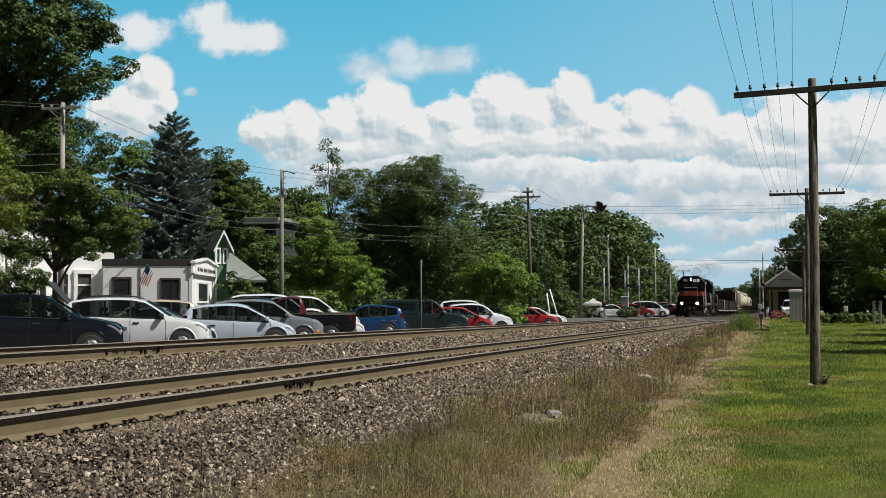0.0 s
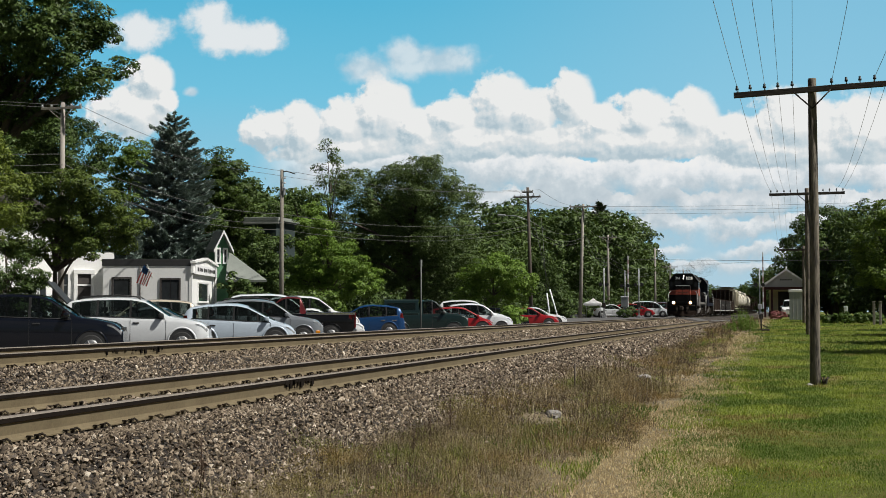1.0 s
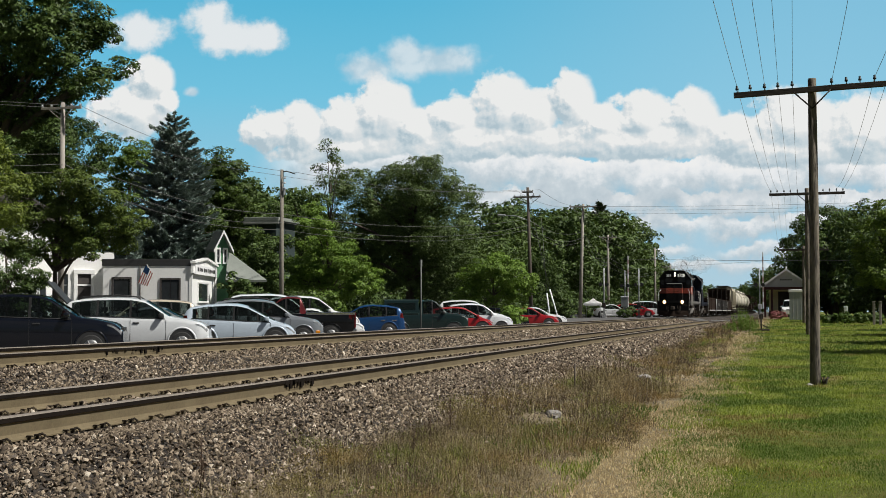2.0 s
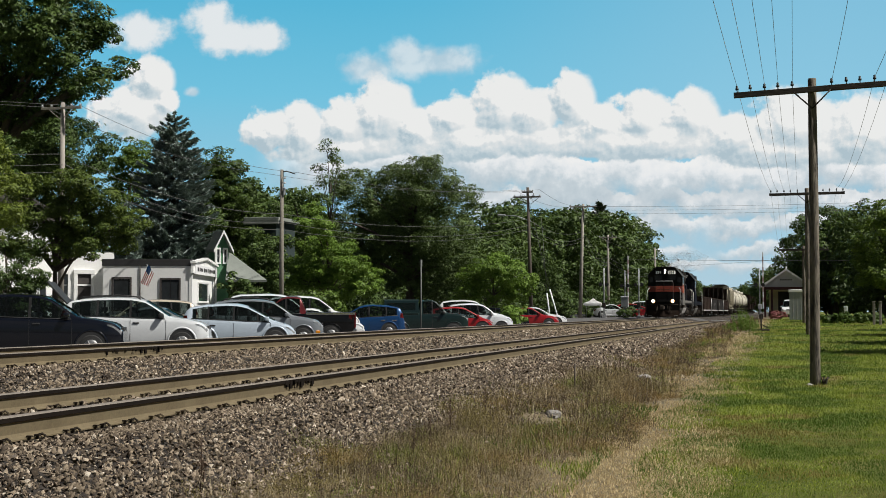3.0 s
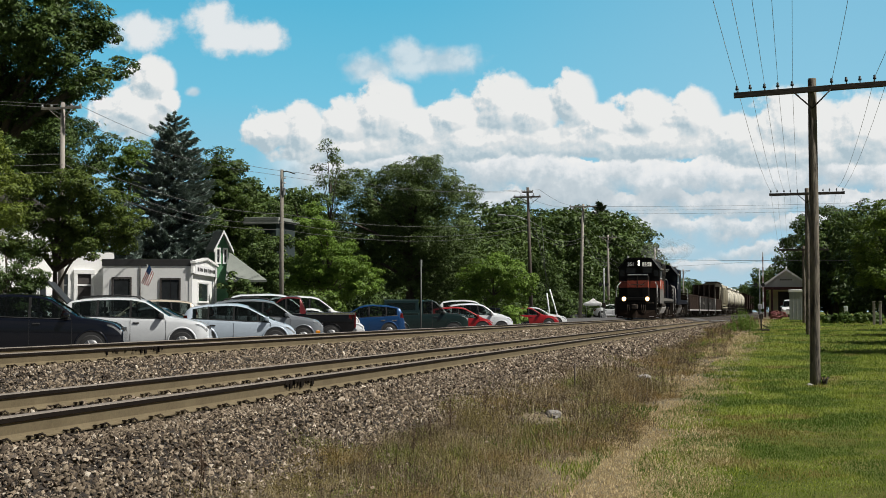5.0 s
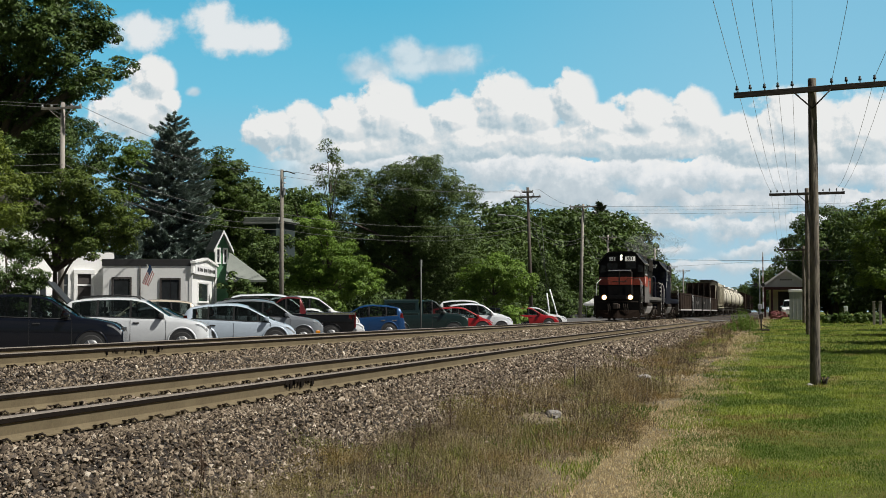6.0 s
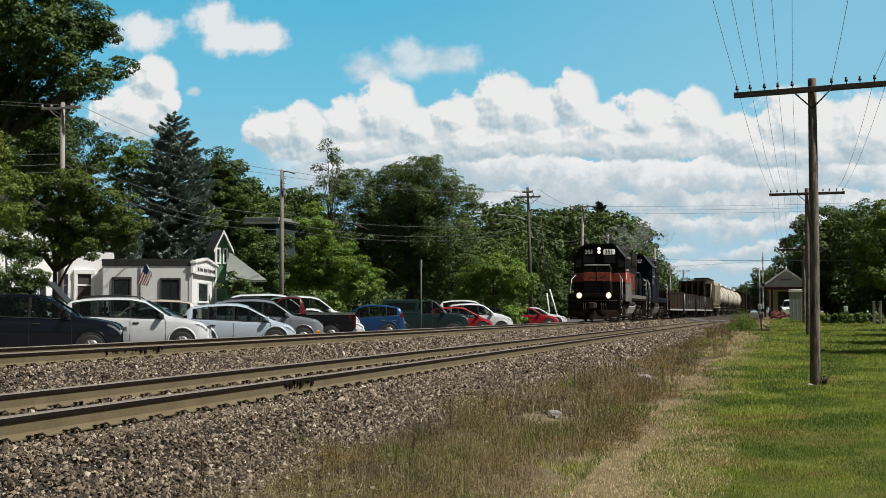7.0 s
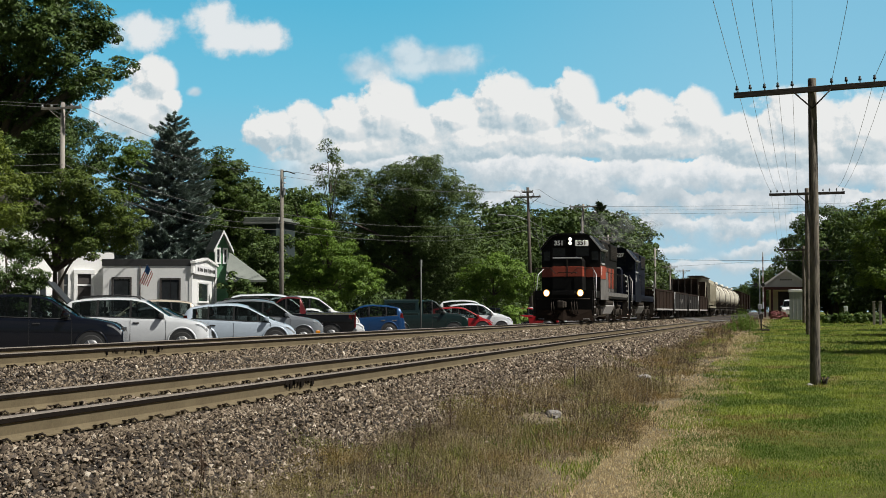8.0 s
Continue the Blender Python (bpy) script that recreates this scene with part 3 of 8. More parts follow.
def sky_pose(drift):
    """The sky stands square to the camera's bearing and drifts slowly to the right."""
    d = Vector((-math.sin(YAW), math.cos(YAW), 0)) * SKY_FAR + Vector((math.cos(YAW), math.sin(YAW), 0)) * drift
    return pose(d.x, d.y, 1.6, 90, 0, math.degrees(YAW))


# ---- ground ----
NEAR, FAR = -6.12, -10.4          # centre lines of the two tracks
NEAR_TOP, FAR_TOP = 0.865, 1.075  # rail tops
GAUGE = 1.507                     # between rail centres


def steps(x, table):
    return float(np.interp(x, [a for a, _ in table], [b for _, b in table]))


def lawn_z(y):
    return steps(y, [(-50, -0.05), (12, 0.0), (29, 0.14), (60, 0.62), (95, 0.85), (120, 0.95), (400, 1.0)])


def ground_z(x, y):
    lz = lawn_z(y)
    far = steps(y, [(100, 0), (128, 1), (134, 1), (160, 0.6)])
    bed_n, bed_f = NEAR_TOP - 0.2, FAR_TOP - 0.2
    lot = steps(y, [(0, 0.3), (90, 0.35), (130, 0.85), (400, 0.85)])
    z = steps(x, [(-400, lot + 1.5), (-60, lot + 0.6), (-27, lot + 0.05), (-14.2, lot), (-12.5, bed_f - 0.14), (-12.0, bed_f + 0.0), (-8.9, bed_f + 0.0), (-8.3, bed_f - 0.13),
                  (-7.8, bed_n + 0.0), (-4.75, bed_n + 0.0), (-3.9, max(0.36, lz)), (-3.0, max(0.2, lz)), (-1.6, lz), (0, lz), (40, lz + 0.25), (400, lz + 0.5)])
    level = steps(x, [(-30, 0.9), (FAR - 2, FAR_TOP - 0.03), (FAR + 2, FAR_TOP - 0.03), (NEAR - 2, NEAR_TOP - 0.03), (NEAR + 2, NEAR_TOP - 0.03), (0, 0.93)])
    return z + (level - z) * far if far and -30 < x < 40 and y > 124 else z


def build_ground():
    xs = [-2500, -900, -400, -150, -60, -40, -27, -20, -14.2, -12.5, -12.0, -8.9, -8.3, -7.8, -4.75, -4.3, -3.9, -3.0, -2.4, -1.6, -1.1, -0.8, 0, 1.5, 3, 6, 10, 20, 40, 150, 400, 900, 2500]
    ys = [-400, -120, -50, -20, -5, 0] + list(np.arange(4, 60, 2.0)) + list(np.arange(60, 124, 6.0)) + [124.0, 125, 128, 134, 136, 145, 160, 200, 260, 400, 700, 1300, 2600]
    bm = bmesh.new()
    grid = []
    for y in ys:
        row = []
        for x in xs:
            row.append(bm.verts.new((x, y, ground_z(x, y))))
        grid.append(row)
    for j in range(len(ys) - 1):
        for i in range(len(xs) - 1):
            f = bm.faces.new((grid[j][i], grid[j][i + 1], grid[j + 1][i + 1], grid[j + 1][i]))
            cx, cy = (xs[i] + xs[i + 1]) / 2, (ys[j] + ys[j + 1]) / 2
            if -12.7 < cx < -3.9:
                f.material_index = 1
            elif -3.9 < cx < -1.1:
                f.material_index = 2
            elif -46 < cx <= -12.7:
                f.material_index = 3
            if 125 <= cy <= 136 and -60 < cx < 60:
                f.material_index = 3
            f.smooth = True
    tagged(new("ground", mesh_from("ground", bm, [M_LAWN, M_SHADED_BED, M_SOIL, M_ASPHALT])), "mown lawn, ballast bed, dry verge and worn asphalt lot", "ground", kind="structure")


build_ground()


GX, GY = np.arange(-14.0, 12.01, 0.1), np.arange(0.0, 131.0, 2.0)
GZ = np.array([[ground_z(x, y) for x in GX] for y in GY])


def heights(x, y):
    """Ground heights under many points at once."""
    i = np.clip((x - GX[0]) / 0.1, 0, len(GX) - 1.001)
    j = np.clip(y / 2.0, 0, len(GY) - 1.001)
    i0, j0 = i.astype(int), j.astype(int)
    u, v = i - i0, j - j0
    return GZ[j0, i0] * (1 - u) * (1 - v) + GZ[j0, i0 + 1] * u * (1 - v) + GZ[j0 + 1, i0] * (1 - u) * v + GZ[j0 + 1, i0 + 1] * u * v


def patches(x, y, scale, seed):
    """Smooth patchy values from 0 to 1."""
    r = np.random.default_rng(seed)
    out = np.zeros(len(x))
    for k in range(7):
        a, b, c = r.normal(size=2) * scale * (0.6 + 0.35 * k), r.uniform(0, 6.3), 0.8 ** k
        out += c * np.sin(x * a[0] * 1.3 + y * a[1] * 0.8 + b)
    return np.clip(0.5 + out / 4.2, 0, 1)


# ---- tracks ----
def rail_outline(s=1.0):
    """Half-inch true rail section (x, z), z from the foot."""
    half = [(0.069, 0.0), (0.069, 0.010), (0.022, 0.026), (0.013, 0.045), (0.02, 0.124), (0.033, 0.131), (0.036, 0.134), (0.036, 0.166), (0.029, 0.176)]
    return half + [(-x, z) for x, z in half[::-1]]


def build_rail(x, top, name, track):
    out = rail_outline()
    y0, y1 = -40.0, 640.0
    bm = bmesh.new()
    va = [bm.verts.new((u, y0, v)) for u, v in out]
    vb = [bm.verts.new((u, y1, v)) for u, v in out]
    n = len(out)
    for k in range(n):
        f = bm.faces.new((va[k], vb[k], vb[(k + 1) % n], va[(k + 1) % n]))
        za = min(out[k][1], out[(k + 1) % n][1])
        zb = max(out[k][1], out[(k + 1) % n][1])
        # head sides take the near-black that includes painted shade
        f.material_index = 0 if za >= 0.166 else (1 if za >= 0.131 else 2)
    bm.faces.new(va[::-1]), bm.faces.new(vb)
    bmesh.ops.recalc_face_normals(bm, faces=bm.faces)
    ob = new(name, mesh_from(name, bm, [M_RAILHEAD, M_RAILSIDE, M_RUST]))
    ob.parent = track
    ob.location = (x, 0, top - 0.176)
    return ob


def tie_mesh():
    bm = boxed((-1.3, -0.115, -0.17), (1.3, 0.115, 0.0), 0.012)
    return mesh_from("tie", bm, M_TIE)


M_PLATE = surface("dusty_plate_iron", (0.022, 0.017, 0.012), (0.085, 0.066, 0.042), 0.9, fine=30, coarse=3, bump=0.3, specular=0.2, random=0.5)


def fastening_mesh(side):
    """Tie plate, two spikes and a sprung anchor against the rail foot, on the side that is given."""
    bm = bmesh.new()
    box(bm, (-0.17, -0.09, 0.0), (0.17, 0.09, 0.012))
    for sx, sy in ((1, -0.055), (1, 0.055), (-1, 0.0)):
        x = sx * side * 0.085
        box(bm, (x - 0.01, sy - 0.009, 0.0), (x + 0.01, sy + 0.009, 0.04))
        box(bm, (x - 0.02, sy - 0.014, 0.034), (x + 0.02, sy + 0.014, 0.046))
    tube(bm, [(side * 0.03, 0.14, 0.03), (side * 0.075, 0.14, 0.045), (side * 0.1, 0.14, 0.03), (side * 0.095, 0.14, -0.02)], 0.01, 5)
    return mesh_from("tie_plate", bm, M_PLATE)


TIE, FAST = tie_mesh(), {s: fastening_mesh(s) for s in (-1, 1)}


def build_track(centre, top, y0, y1, first, last):
    track = thing("railway_track", pose(0, 0, 0), "straight main line track of rusty rails on wooden ties", "railway track", "main line tracks", "structure")
    rng = random.Random(int(-centre * 10))
    for side in (-1, 1):
        build_rail(centre + side * GAUGE / 2, top, "rail", track)
    k, y = 0, y0
    while y < y1:
        tie = new("tie", TIE)
        tie.parent = track
        tie.matrix_basis = pose(centre + rng.uniform(-0.05, 0.05), y, top - 0.19, rng.uniform(-0.6, 0.6), 0, rng.uniform(-1.2, 1.2))
        if first < y < last:
            for side in (-1, 1):
                plate = new("tie_plate", FAST[1])
                plate.parent = track
                plate.matrix_basis = pose(centre + side * GAUGE / 2, y + rng.uniform(-0.03, 0.03), top - 0.192, 0, 0, rng.uniform(-3, 3))
        y += 0.495 + rng.uniform(-0.02, 0.02)
        k += 1
    return track


NEAR_TRACK = build_track(NEAR, NEAR_TOP, 3.0, 110.0, 5.0, 75.0)
FAR_TRACK = build_track(FAR, FAR_TOP, 9.0, 110.0, 12.0, 70.0)


def grease_mark(track, x, top, y0, y1, n, seed):
    """Dark grease smeared down the rail's side."""
    rng = random.Random(seed)
    bm = bmesh.new()
    for _ in range(n):
        y, w, h = rng.uniform(y0, y1), rng.uniform(0.008, 0.035), rng.uniform(0.035, 0.11)
        box(bm, (0.034, y - w, 0.168 - h), (0.0385, y + w, 0.165), 0.002)
        if h > 0.06:
            box(bm, (0.0, y - w * 0.8, 0.168 - h), (0.022, y + w * 0.8, 0.13))
    part("grease_smear", bm, M_RAILSIDE, track, "black grease smeared on the rail", m=pose(x, 0, top - 0.176))


grease_mark(NEAR_TRACK, NEAR + GAUGE / 2, NEAR_TOP, 14.8, 15.9, 16, 3)
grease_mark(FAR_TRACK, FAR + GAUGE / 2, FAR_TOP, 19.0, 21.0, 26, 4)


# ---- ballast ----
def stone_mesh(name, at, size, rng, material):
    """Crushed stones: jittered eight-sided chips, tumbled at random."""
    n = len(at)
    octa = np.array([[1, 0, 0], [-1, 0, 0], [0, 1, 0], [0, -1, 0], [0, 0, 1], [0, 0, -1]], dtype=float)
    v = octa[None] * rng.uniform(0.7, 1.15, (n, 6, 1)) + rng.normal(0, 0.28, (n, 6, 3))
    v *= (size * 0.6)[:, None, None] * rng.uniform(0.6, 1.3, (n, 1, 3))
    q = rng.normal(size=(n, 4))
    q /= np.linalg.norm(q, axis=1)[:, None]
    w, x, y, z = q.T
    R = np.stack([np.stack([1 - 2 * (y * y + z * z), 2 * (x * y - z * w), 2 * (x * z + y * w)], 1),
                  np.stack([2 * (x * y + z * w), 1 - 2 * (x * x + z * z), 2 * (y * z - x * w)], 1),
                  np.stack([2 * (x * z - y * w), 2 * (y * z + x * w), 1 - 2 * (x * x + y * y)], 1)], 1)
    v = np.einsum("nij,nkj->nki", R, v) + at[:, None, :]
    faces = np.array([[0, 2, 4], [2, 1, 4], [1, 3, 4], [3, 0, 4], [2, 0, 5], [1, 2, 5], [3, 1, 5], [0, 3, 5]])
    # the undersides lie buried and stay open
    corner = v[:, faces]
    nrm = np.cross(corner[:, :, 1] - corner[:, :, 0], corner[:, :, 2] - corner[:, :, 0])
    nrm /= np.linalg.norm(nrm, axis=2)[:, :, None] + 1e-12
    loops = (faces[None] + (np.arange(n) * 6)[:, None, None])[nrm[:, :, 2] > -0.12].reshape(-1)
    k = len(loops) // 3
    me = bpy.data.meshes.new(name)
    me.vertices.add(n * 6)
    me.vertices.foreach_set("co", v.astype(np.float32).reshape(-1))
    me.loops.add(k * 3)
    me.loops.foreach_set("vertex_index", loops.astype(np.int32))
    me.polygons.add(k)
    me.polygons.foreach_set("loop_start", np.arange(0, k * 3, 3, dtype=np.int32))
    me.polygons.foreach_set("loop_total", np.full(k, 3, dtype=np.int32))
    me.materials.append(material)
    me.update(calc_edges=True)
    return me


def lay_ballast():
    rng = np.random.default_rng(31)
    at, size = [], []
    for x0, x1, y0, y1, per, s in [(-5.2, -3.7, 5.5, 14, 1600, 0.029), (-5.2, -3.7, 14, 22, 1250, 0.032), (-5.2, -3.7, 22, 36, 680, 0.044), (-5.2, -3.7, 36, 70, 190, 0.066), (-5.2, -3.7, 70, 122, 90, 0.085), (-9.45, -7.0, 10, 26, 600, 0.036),
                                   (-9.45, -7.0, 26, 60, 230, 0.052), (-9.45, -7.0, 60, 122, 60, 0.085), (-6.8, -5.45, 9, 40, 90, 0.045), (-3.75, -3.0, 7, 40, 150, 0.034), (-3.2, -2.0, 8, 40, 25, 0.032), (-12.9, -11.3, 15, 60, 60, 0.07)]:
        n = int((x1 - x0) * (y1 - y0) * per)
        x, y = rng.uniform(x0, x1, n), rng.uniform(y0, y1, n)
        if x0 == -5.2:
            keep = x < -3.82 + 0.35 * (patches(x, y, 0.9, 8) - 0.5) + rng.normal(0, 0.06, n)
            x, y = x[keep], y[keep]
        z = heights(x, y) + rng.uniform(-0.024, 0.042, len(x)) * (s / 0.04)
        at.append(np.stack([x, y, z], 1))
        size.append(s * rng.uniform(0.45, 1.35, len(x)))
    ob = new("ballast", stone_mesh("ballast", np.concatenate(at), np.concatenate(size), rng, M_BALLAST))
    tagged(ob, "grey-brown crushed stone ballast beside the rails", "ballast", kind="stuff")


lay_ballast()


# ---- grass and weeds ----
def blade_material(name, dark, mid, light, dry, dry_at, scale):
    m = bpy.data.materials.new(name)
    m.use_nodes = True
    t = m.node_tree
    b = t.nodes["Principled BSDF"]
    ge = t.nodes.new("ShaderNodeNewGeometry")
    v = coords(t, "Object", (1, 0.45, 1))
    f = calc(t, "ADD", calc(t, "MULTIPLY", ge.outputs["Random Per Island"], 0.5), calc(t, "MULTIPLY", grain(t, v, scale * 3, 4), 0.5))
    col = ramp(t, f, [(0.2, dark), (0.5, mid), (0.8, light)])
    patch = calc(t, "ADD", grain(t, v, scale, 4, 0.6), calc(t, "MULTIPLY_ADD", ge.outputs["Random Per Island"], 0.16, -0.08))
    col = mixed(t, ramp(t, patch, [(dry_at, (0, 0, 0)), (dry_at + 0.12, (1, 1, 1))]), col, dry)
    t.links.new(col, b.inputs["Base Color"])
    b.inputs["Roughness"].default_value = 0.7
    b.inputs["Specular IOR Level"].default_value = 0.25
    tr = t.nodes.new("ShaderNodeBsdfTranslucent")
    t.links.new(col, tr.inputs["Color"])
    mx = node(t, "ShaderNodeMixShader", Fac=0.3)
    t.links.new(b.outputs[0], mx.inputs[1])
    t.links.new(tr.outputs[0], mx.inputs[2])
    t.links.new(mx.outputs[0], t.nodes["Material Output"].inputs["Surface"])
    return m


M_STRAW = blade_material("dry_grass", (0.38, 0.28, 0.14), (0.62, 0.49, 0.27), (0.78, 0.66, 0.42), (0.2, 0.22, 0.05), 0.62, 0.5)
M_PALESTEM = blade_material("bleached_stems", (0.4, 0.33, 0.2), (0.55, 0.47, 0.3), (0.7, 0.62, 0.43), (0.35, 0.33, 0.15), 0.6, 0.8)
M_STALK = blade_material("dead_stalks", (0.05, 0.033, 0.024), (0.11, 0.075, 0.05), (0.2, 0.14, 0.09), (0.1, 0.11, 0.035), 0.6, 0.8)


def weed_material():
    """Matted weeds: grey-brown, with rust-orange, olive and fresh green patches."""
    m = bpy.data.materials.new("brown_weeds")
    m.use_nodes = True
    t = m.node_tree
    b = t.nodes["Principled BSDF"]
    ge = t.nodes.new("ShaderNodeNewGeometry")
    v = coords(t, "Object", (1, 0.5, 1))
    w = coords(t, "Object", (0.8, 0.45, 3))
    r = ge.outputs["Random Per Island"]
    col = ramp(t, calc(t, "ADD", calc(t, "MULTIPLY", r, 0.6), calc(t, "MULTIPLY", grain(t, v, 2.4, 4), 0.4)), [(0.15, (0.1, 0.078, 0.047)), (0.45, (0.225, 0.178, 0.095)), (0.7, (0.36, 0.29, 0.15)), (0.95, (0.52, 0.44, 0.26))])
    jitter = calc(t, "MULTIPLY_ADD", r, 0.14, -0.07)
    col = mixed(t, ramp(t, calc(t, "ADD", grain(t, v, 1.0, 3, 0.5), jitter), [(0.46, (0.8, 0.8, 0.8)), (0.54, (0, 0, 0))]), col, (0.095, 0.07, 0.05))
    col = mixed(t, ramp(t, calc(t, "ADD", grain(t, w, 0.9, 4, 0.6), jitter), [(0.5, (0, 0, 0)), (0.62, (0.65, 0.65, 0.65))]), col, (0.33, 0.22, 0.075))
    col = mixed(t, ramp(t, calc(t, "ADD", grain(t, v, 0.75, 4, 0.6), jitter), [(0.53, (0, 0, 0)), (0.64, (0.75, 0.75, 0.75))]), col, (0.22, 0.19, 0.05))
    col = mixed(t, ramp(t, calc(t, "ADD", grain(t, v, 1.3, 4, 0.6), jitter), [(0.58, (0, 0, 0)), (0.65, (0.85, 0.85, 0.85))]), col, (0.17, 0.21, 0.035))
    t.links.new(col, b.inputs["Base Color"])
    b.inputs["Roughness"].default_value = 0.75
    b.inputs["Specular IOR Level"].default_value = 0.2
    tr = t.nodes.new("ShaderNodeBsdfTranslucent")
    t.links.new(col, tr.inputs["Color"])
    mx = node(t, "ShaderNodeMixShader", Fac=0.25)
    t.links.new(b.outputs[0], mx.inputs[1])
    t.links.new(tr.outputs[0], mx.inputs[2])
    t.links.new(mx.outputs[0], t.nodes["Material Output"].inputs["Surface"])
    return m


M_WEED = weed_material()


def lawn_material():
    """Grass blades: dark, fresh and pale clover patches, and scorched brown ones."""
    m = bpy.data.materials.new("grass_blades")
    m.use_nodes = True
    t = m.node_tree
    b = t.nodes["Principled BSDF"]
    ge = t.nodes.new("ShaderNodeNewGeometry")
    v = coords(t, "Object", (1.0, 0.55, 1))
    r = ge.outputs["Random Per Island"]
    tone = calc(t, "ADD", calc(t, "MULTIPLY", r, 0.45), calc(t, "MULTIPLY", grain(t, v, 1.1, 5, 0.65), 0.75))
    col = ramp(t, tone, [(0.34, (0.085, 0.14, 0.016)), (0.5, (0.205, 0.27, 0.03)), (0.68, (0.345, 0.405, 0.055)), (0.88, (0.43, 0.475, 0.16))])
    burnt = calc(t, "ADD", grain(t, v, 0.8, 3, 0.5), calc(t, "MULTIPLY_ADD", r, 0.12, -0.06))
    col = mixed(t, ramp(t, burnt, [(0.555, (0, 0, 0)), (0.63, (0.85, 0.85, 0.85))]), col, (0.3, 0.215, 0.085))
    shade = calc(t, "ADD", grain(t, v, 0.7, 3, 0.5), calc(t, "MULTIPLY_ADD", r, 0.08, -0.04))
    col = mixed(t, ramp(t, shade, [(0.46, (0, 0, 0)), (0.56, (0.85, 0.85, 0.85))]), col, (0.075, 0.14, 0.02))
    pale = calc(t, "ADD", grain(t, v, 4.5, 4, 0.6), calc(t, "MULTIPLY_ADD", r, 0.2, -0.1))
    col = mixed(t, ramp(t, pale, [(0.58, (0, 0, 0)), (0.7, (0.4, 0.4, 0.4))]), col, (0.44, 0.48, 0.16))
    # one broad scorched patch with ragged ends
    spot = node(t, "ShaderNodeMapping", Location=(0.55 / 1.0, -18.9 / 1.7, 0), Scale=(1 / 1.0, 1 / 1.7, 0))
    t.links.new(coords(t, "Object"), spot.inputs["Vector"])
    away = t.nodes.new("ShaderNodeVectorMath")
    away.operation = "LENGTH"
    t.links.new(spot.outputs[0], away.inputs[0])
    ragged = calc(t, "ADD", calc(t, "MULTIPLY_ADD", grain(t, v, 2.2, 4, 0.6), 1.6, -0.8), calc(t, "MULTIPLY_ADD", r, 0.5, calc(t, "SUBTRACT", 0.75, away.outputs["Value"])))
    col = mixed(t, ramp(t, ragged, [(0.15, (0, 0, 0)), (0.5, (0.75, 0.75, 0.75))]), col, (0.24, 0.165, 0.06))
    t.links.new(col, b.inputs["Base Color"])
    b.inputs["Roughness"].default_value = 0.7
    b.inputs["Specular IOR Level"].default_value = 0.25
    tr = t.nodes.new("ShaderNodeBsdfTranslucent")
    t.links.new(col, tr.inputs["Color"])
    mx = node(t, "ShaderNodeMixShader", Fac=0.3)
    t.links.new(b.outputs[0], mx.inputs[1])
    t.links.new(tr.outputs[0], mx.inputs[2])
    t.links.new(mx.outputs[0], t.nodes["Material Output"].inputs["Surface"])
    return m


M_GRASS = lawn_material()


def blades(rng, x, y, z, length, width, lean):
    """Tapered blades standing on the points."""
    n = len(x)
    a = rng.uniform(0, 2 * math.pi, n)
    s = np.stack([np.cos(a), np.sin(a), np.zeros(n)], 1) * (width * 0.5)[:, None]
    b = rng.uniform(0, 2 * math.pi, n)
    k = np.abs(rng.normal(0, lean, n))
    tip = np.stack([np.cos(b) * k, np.sin(b) * k, np.ones(n)], 1)
    tip /= np.linalg.norm(tip, axis=1)[:, None]
    base = np.stack([x, y, z - 0.01], 1)
    end = base + tip * length[:, None]
    return np.stack([base - s, base + s, end], 1)


def scatter(rng, x0, x1, y0, y1, per, edge=None):
    n = int((x1 - x0) * (y1 - y0) * per)
    x, y = rng.uniform(x0, x1, n), rng.uniform(y0, y1, n)
    if edge is not None:
        keep = edge(x, y)
        x, y = x[keep], y[keep]
    return x, y


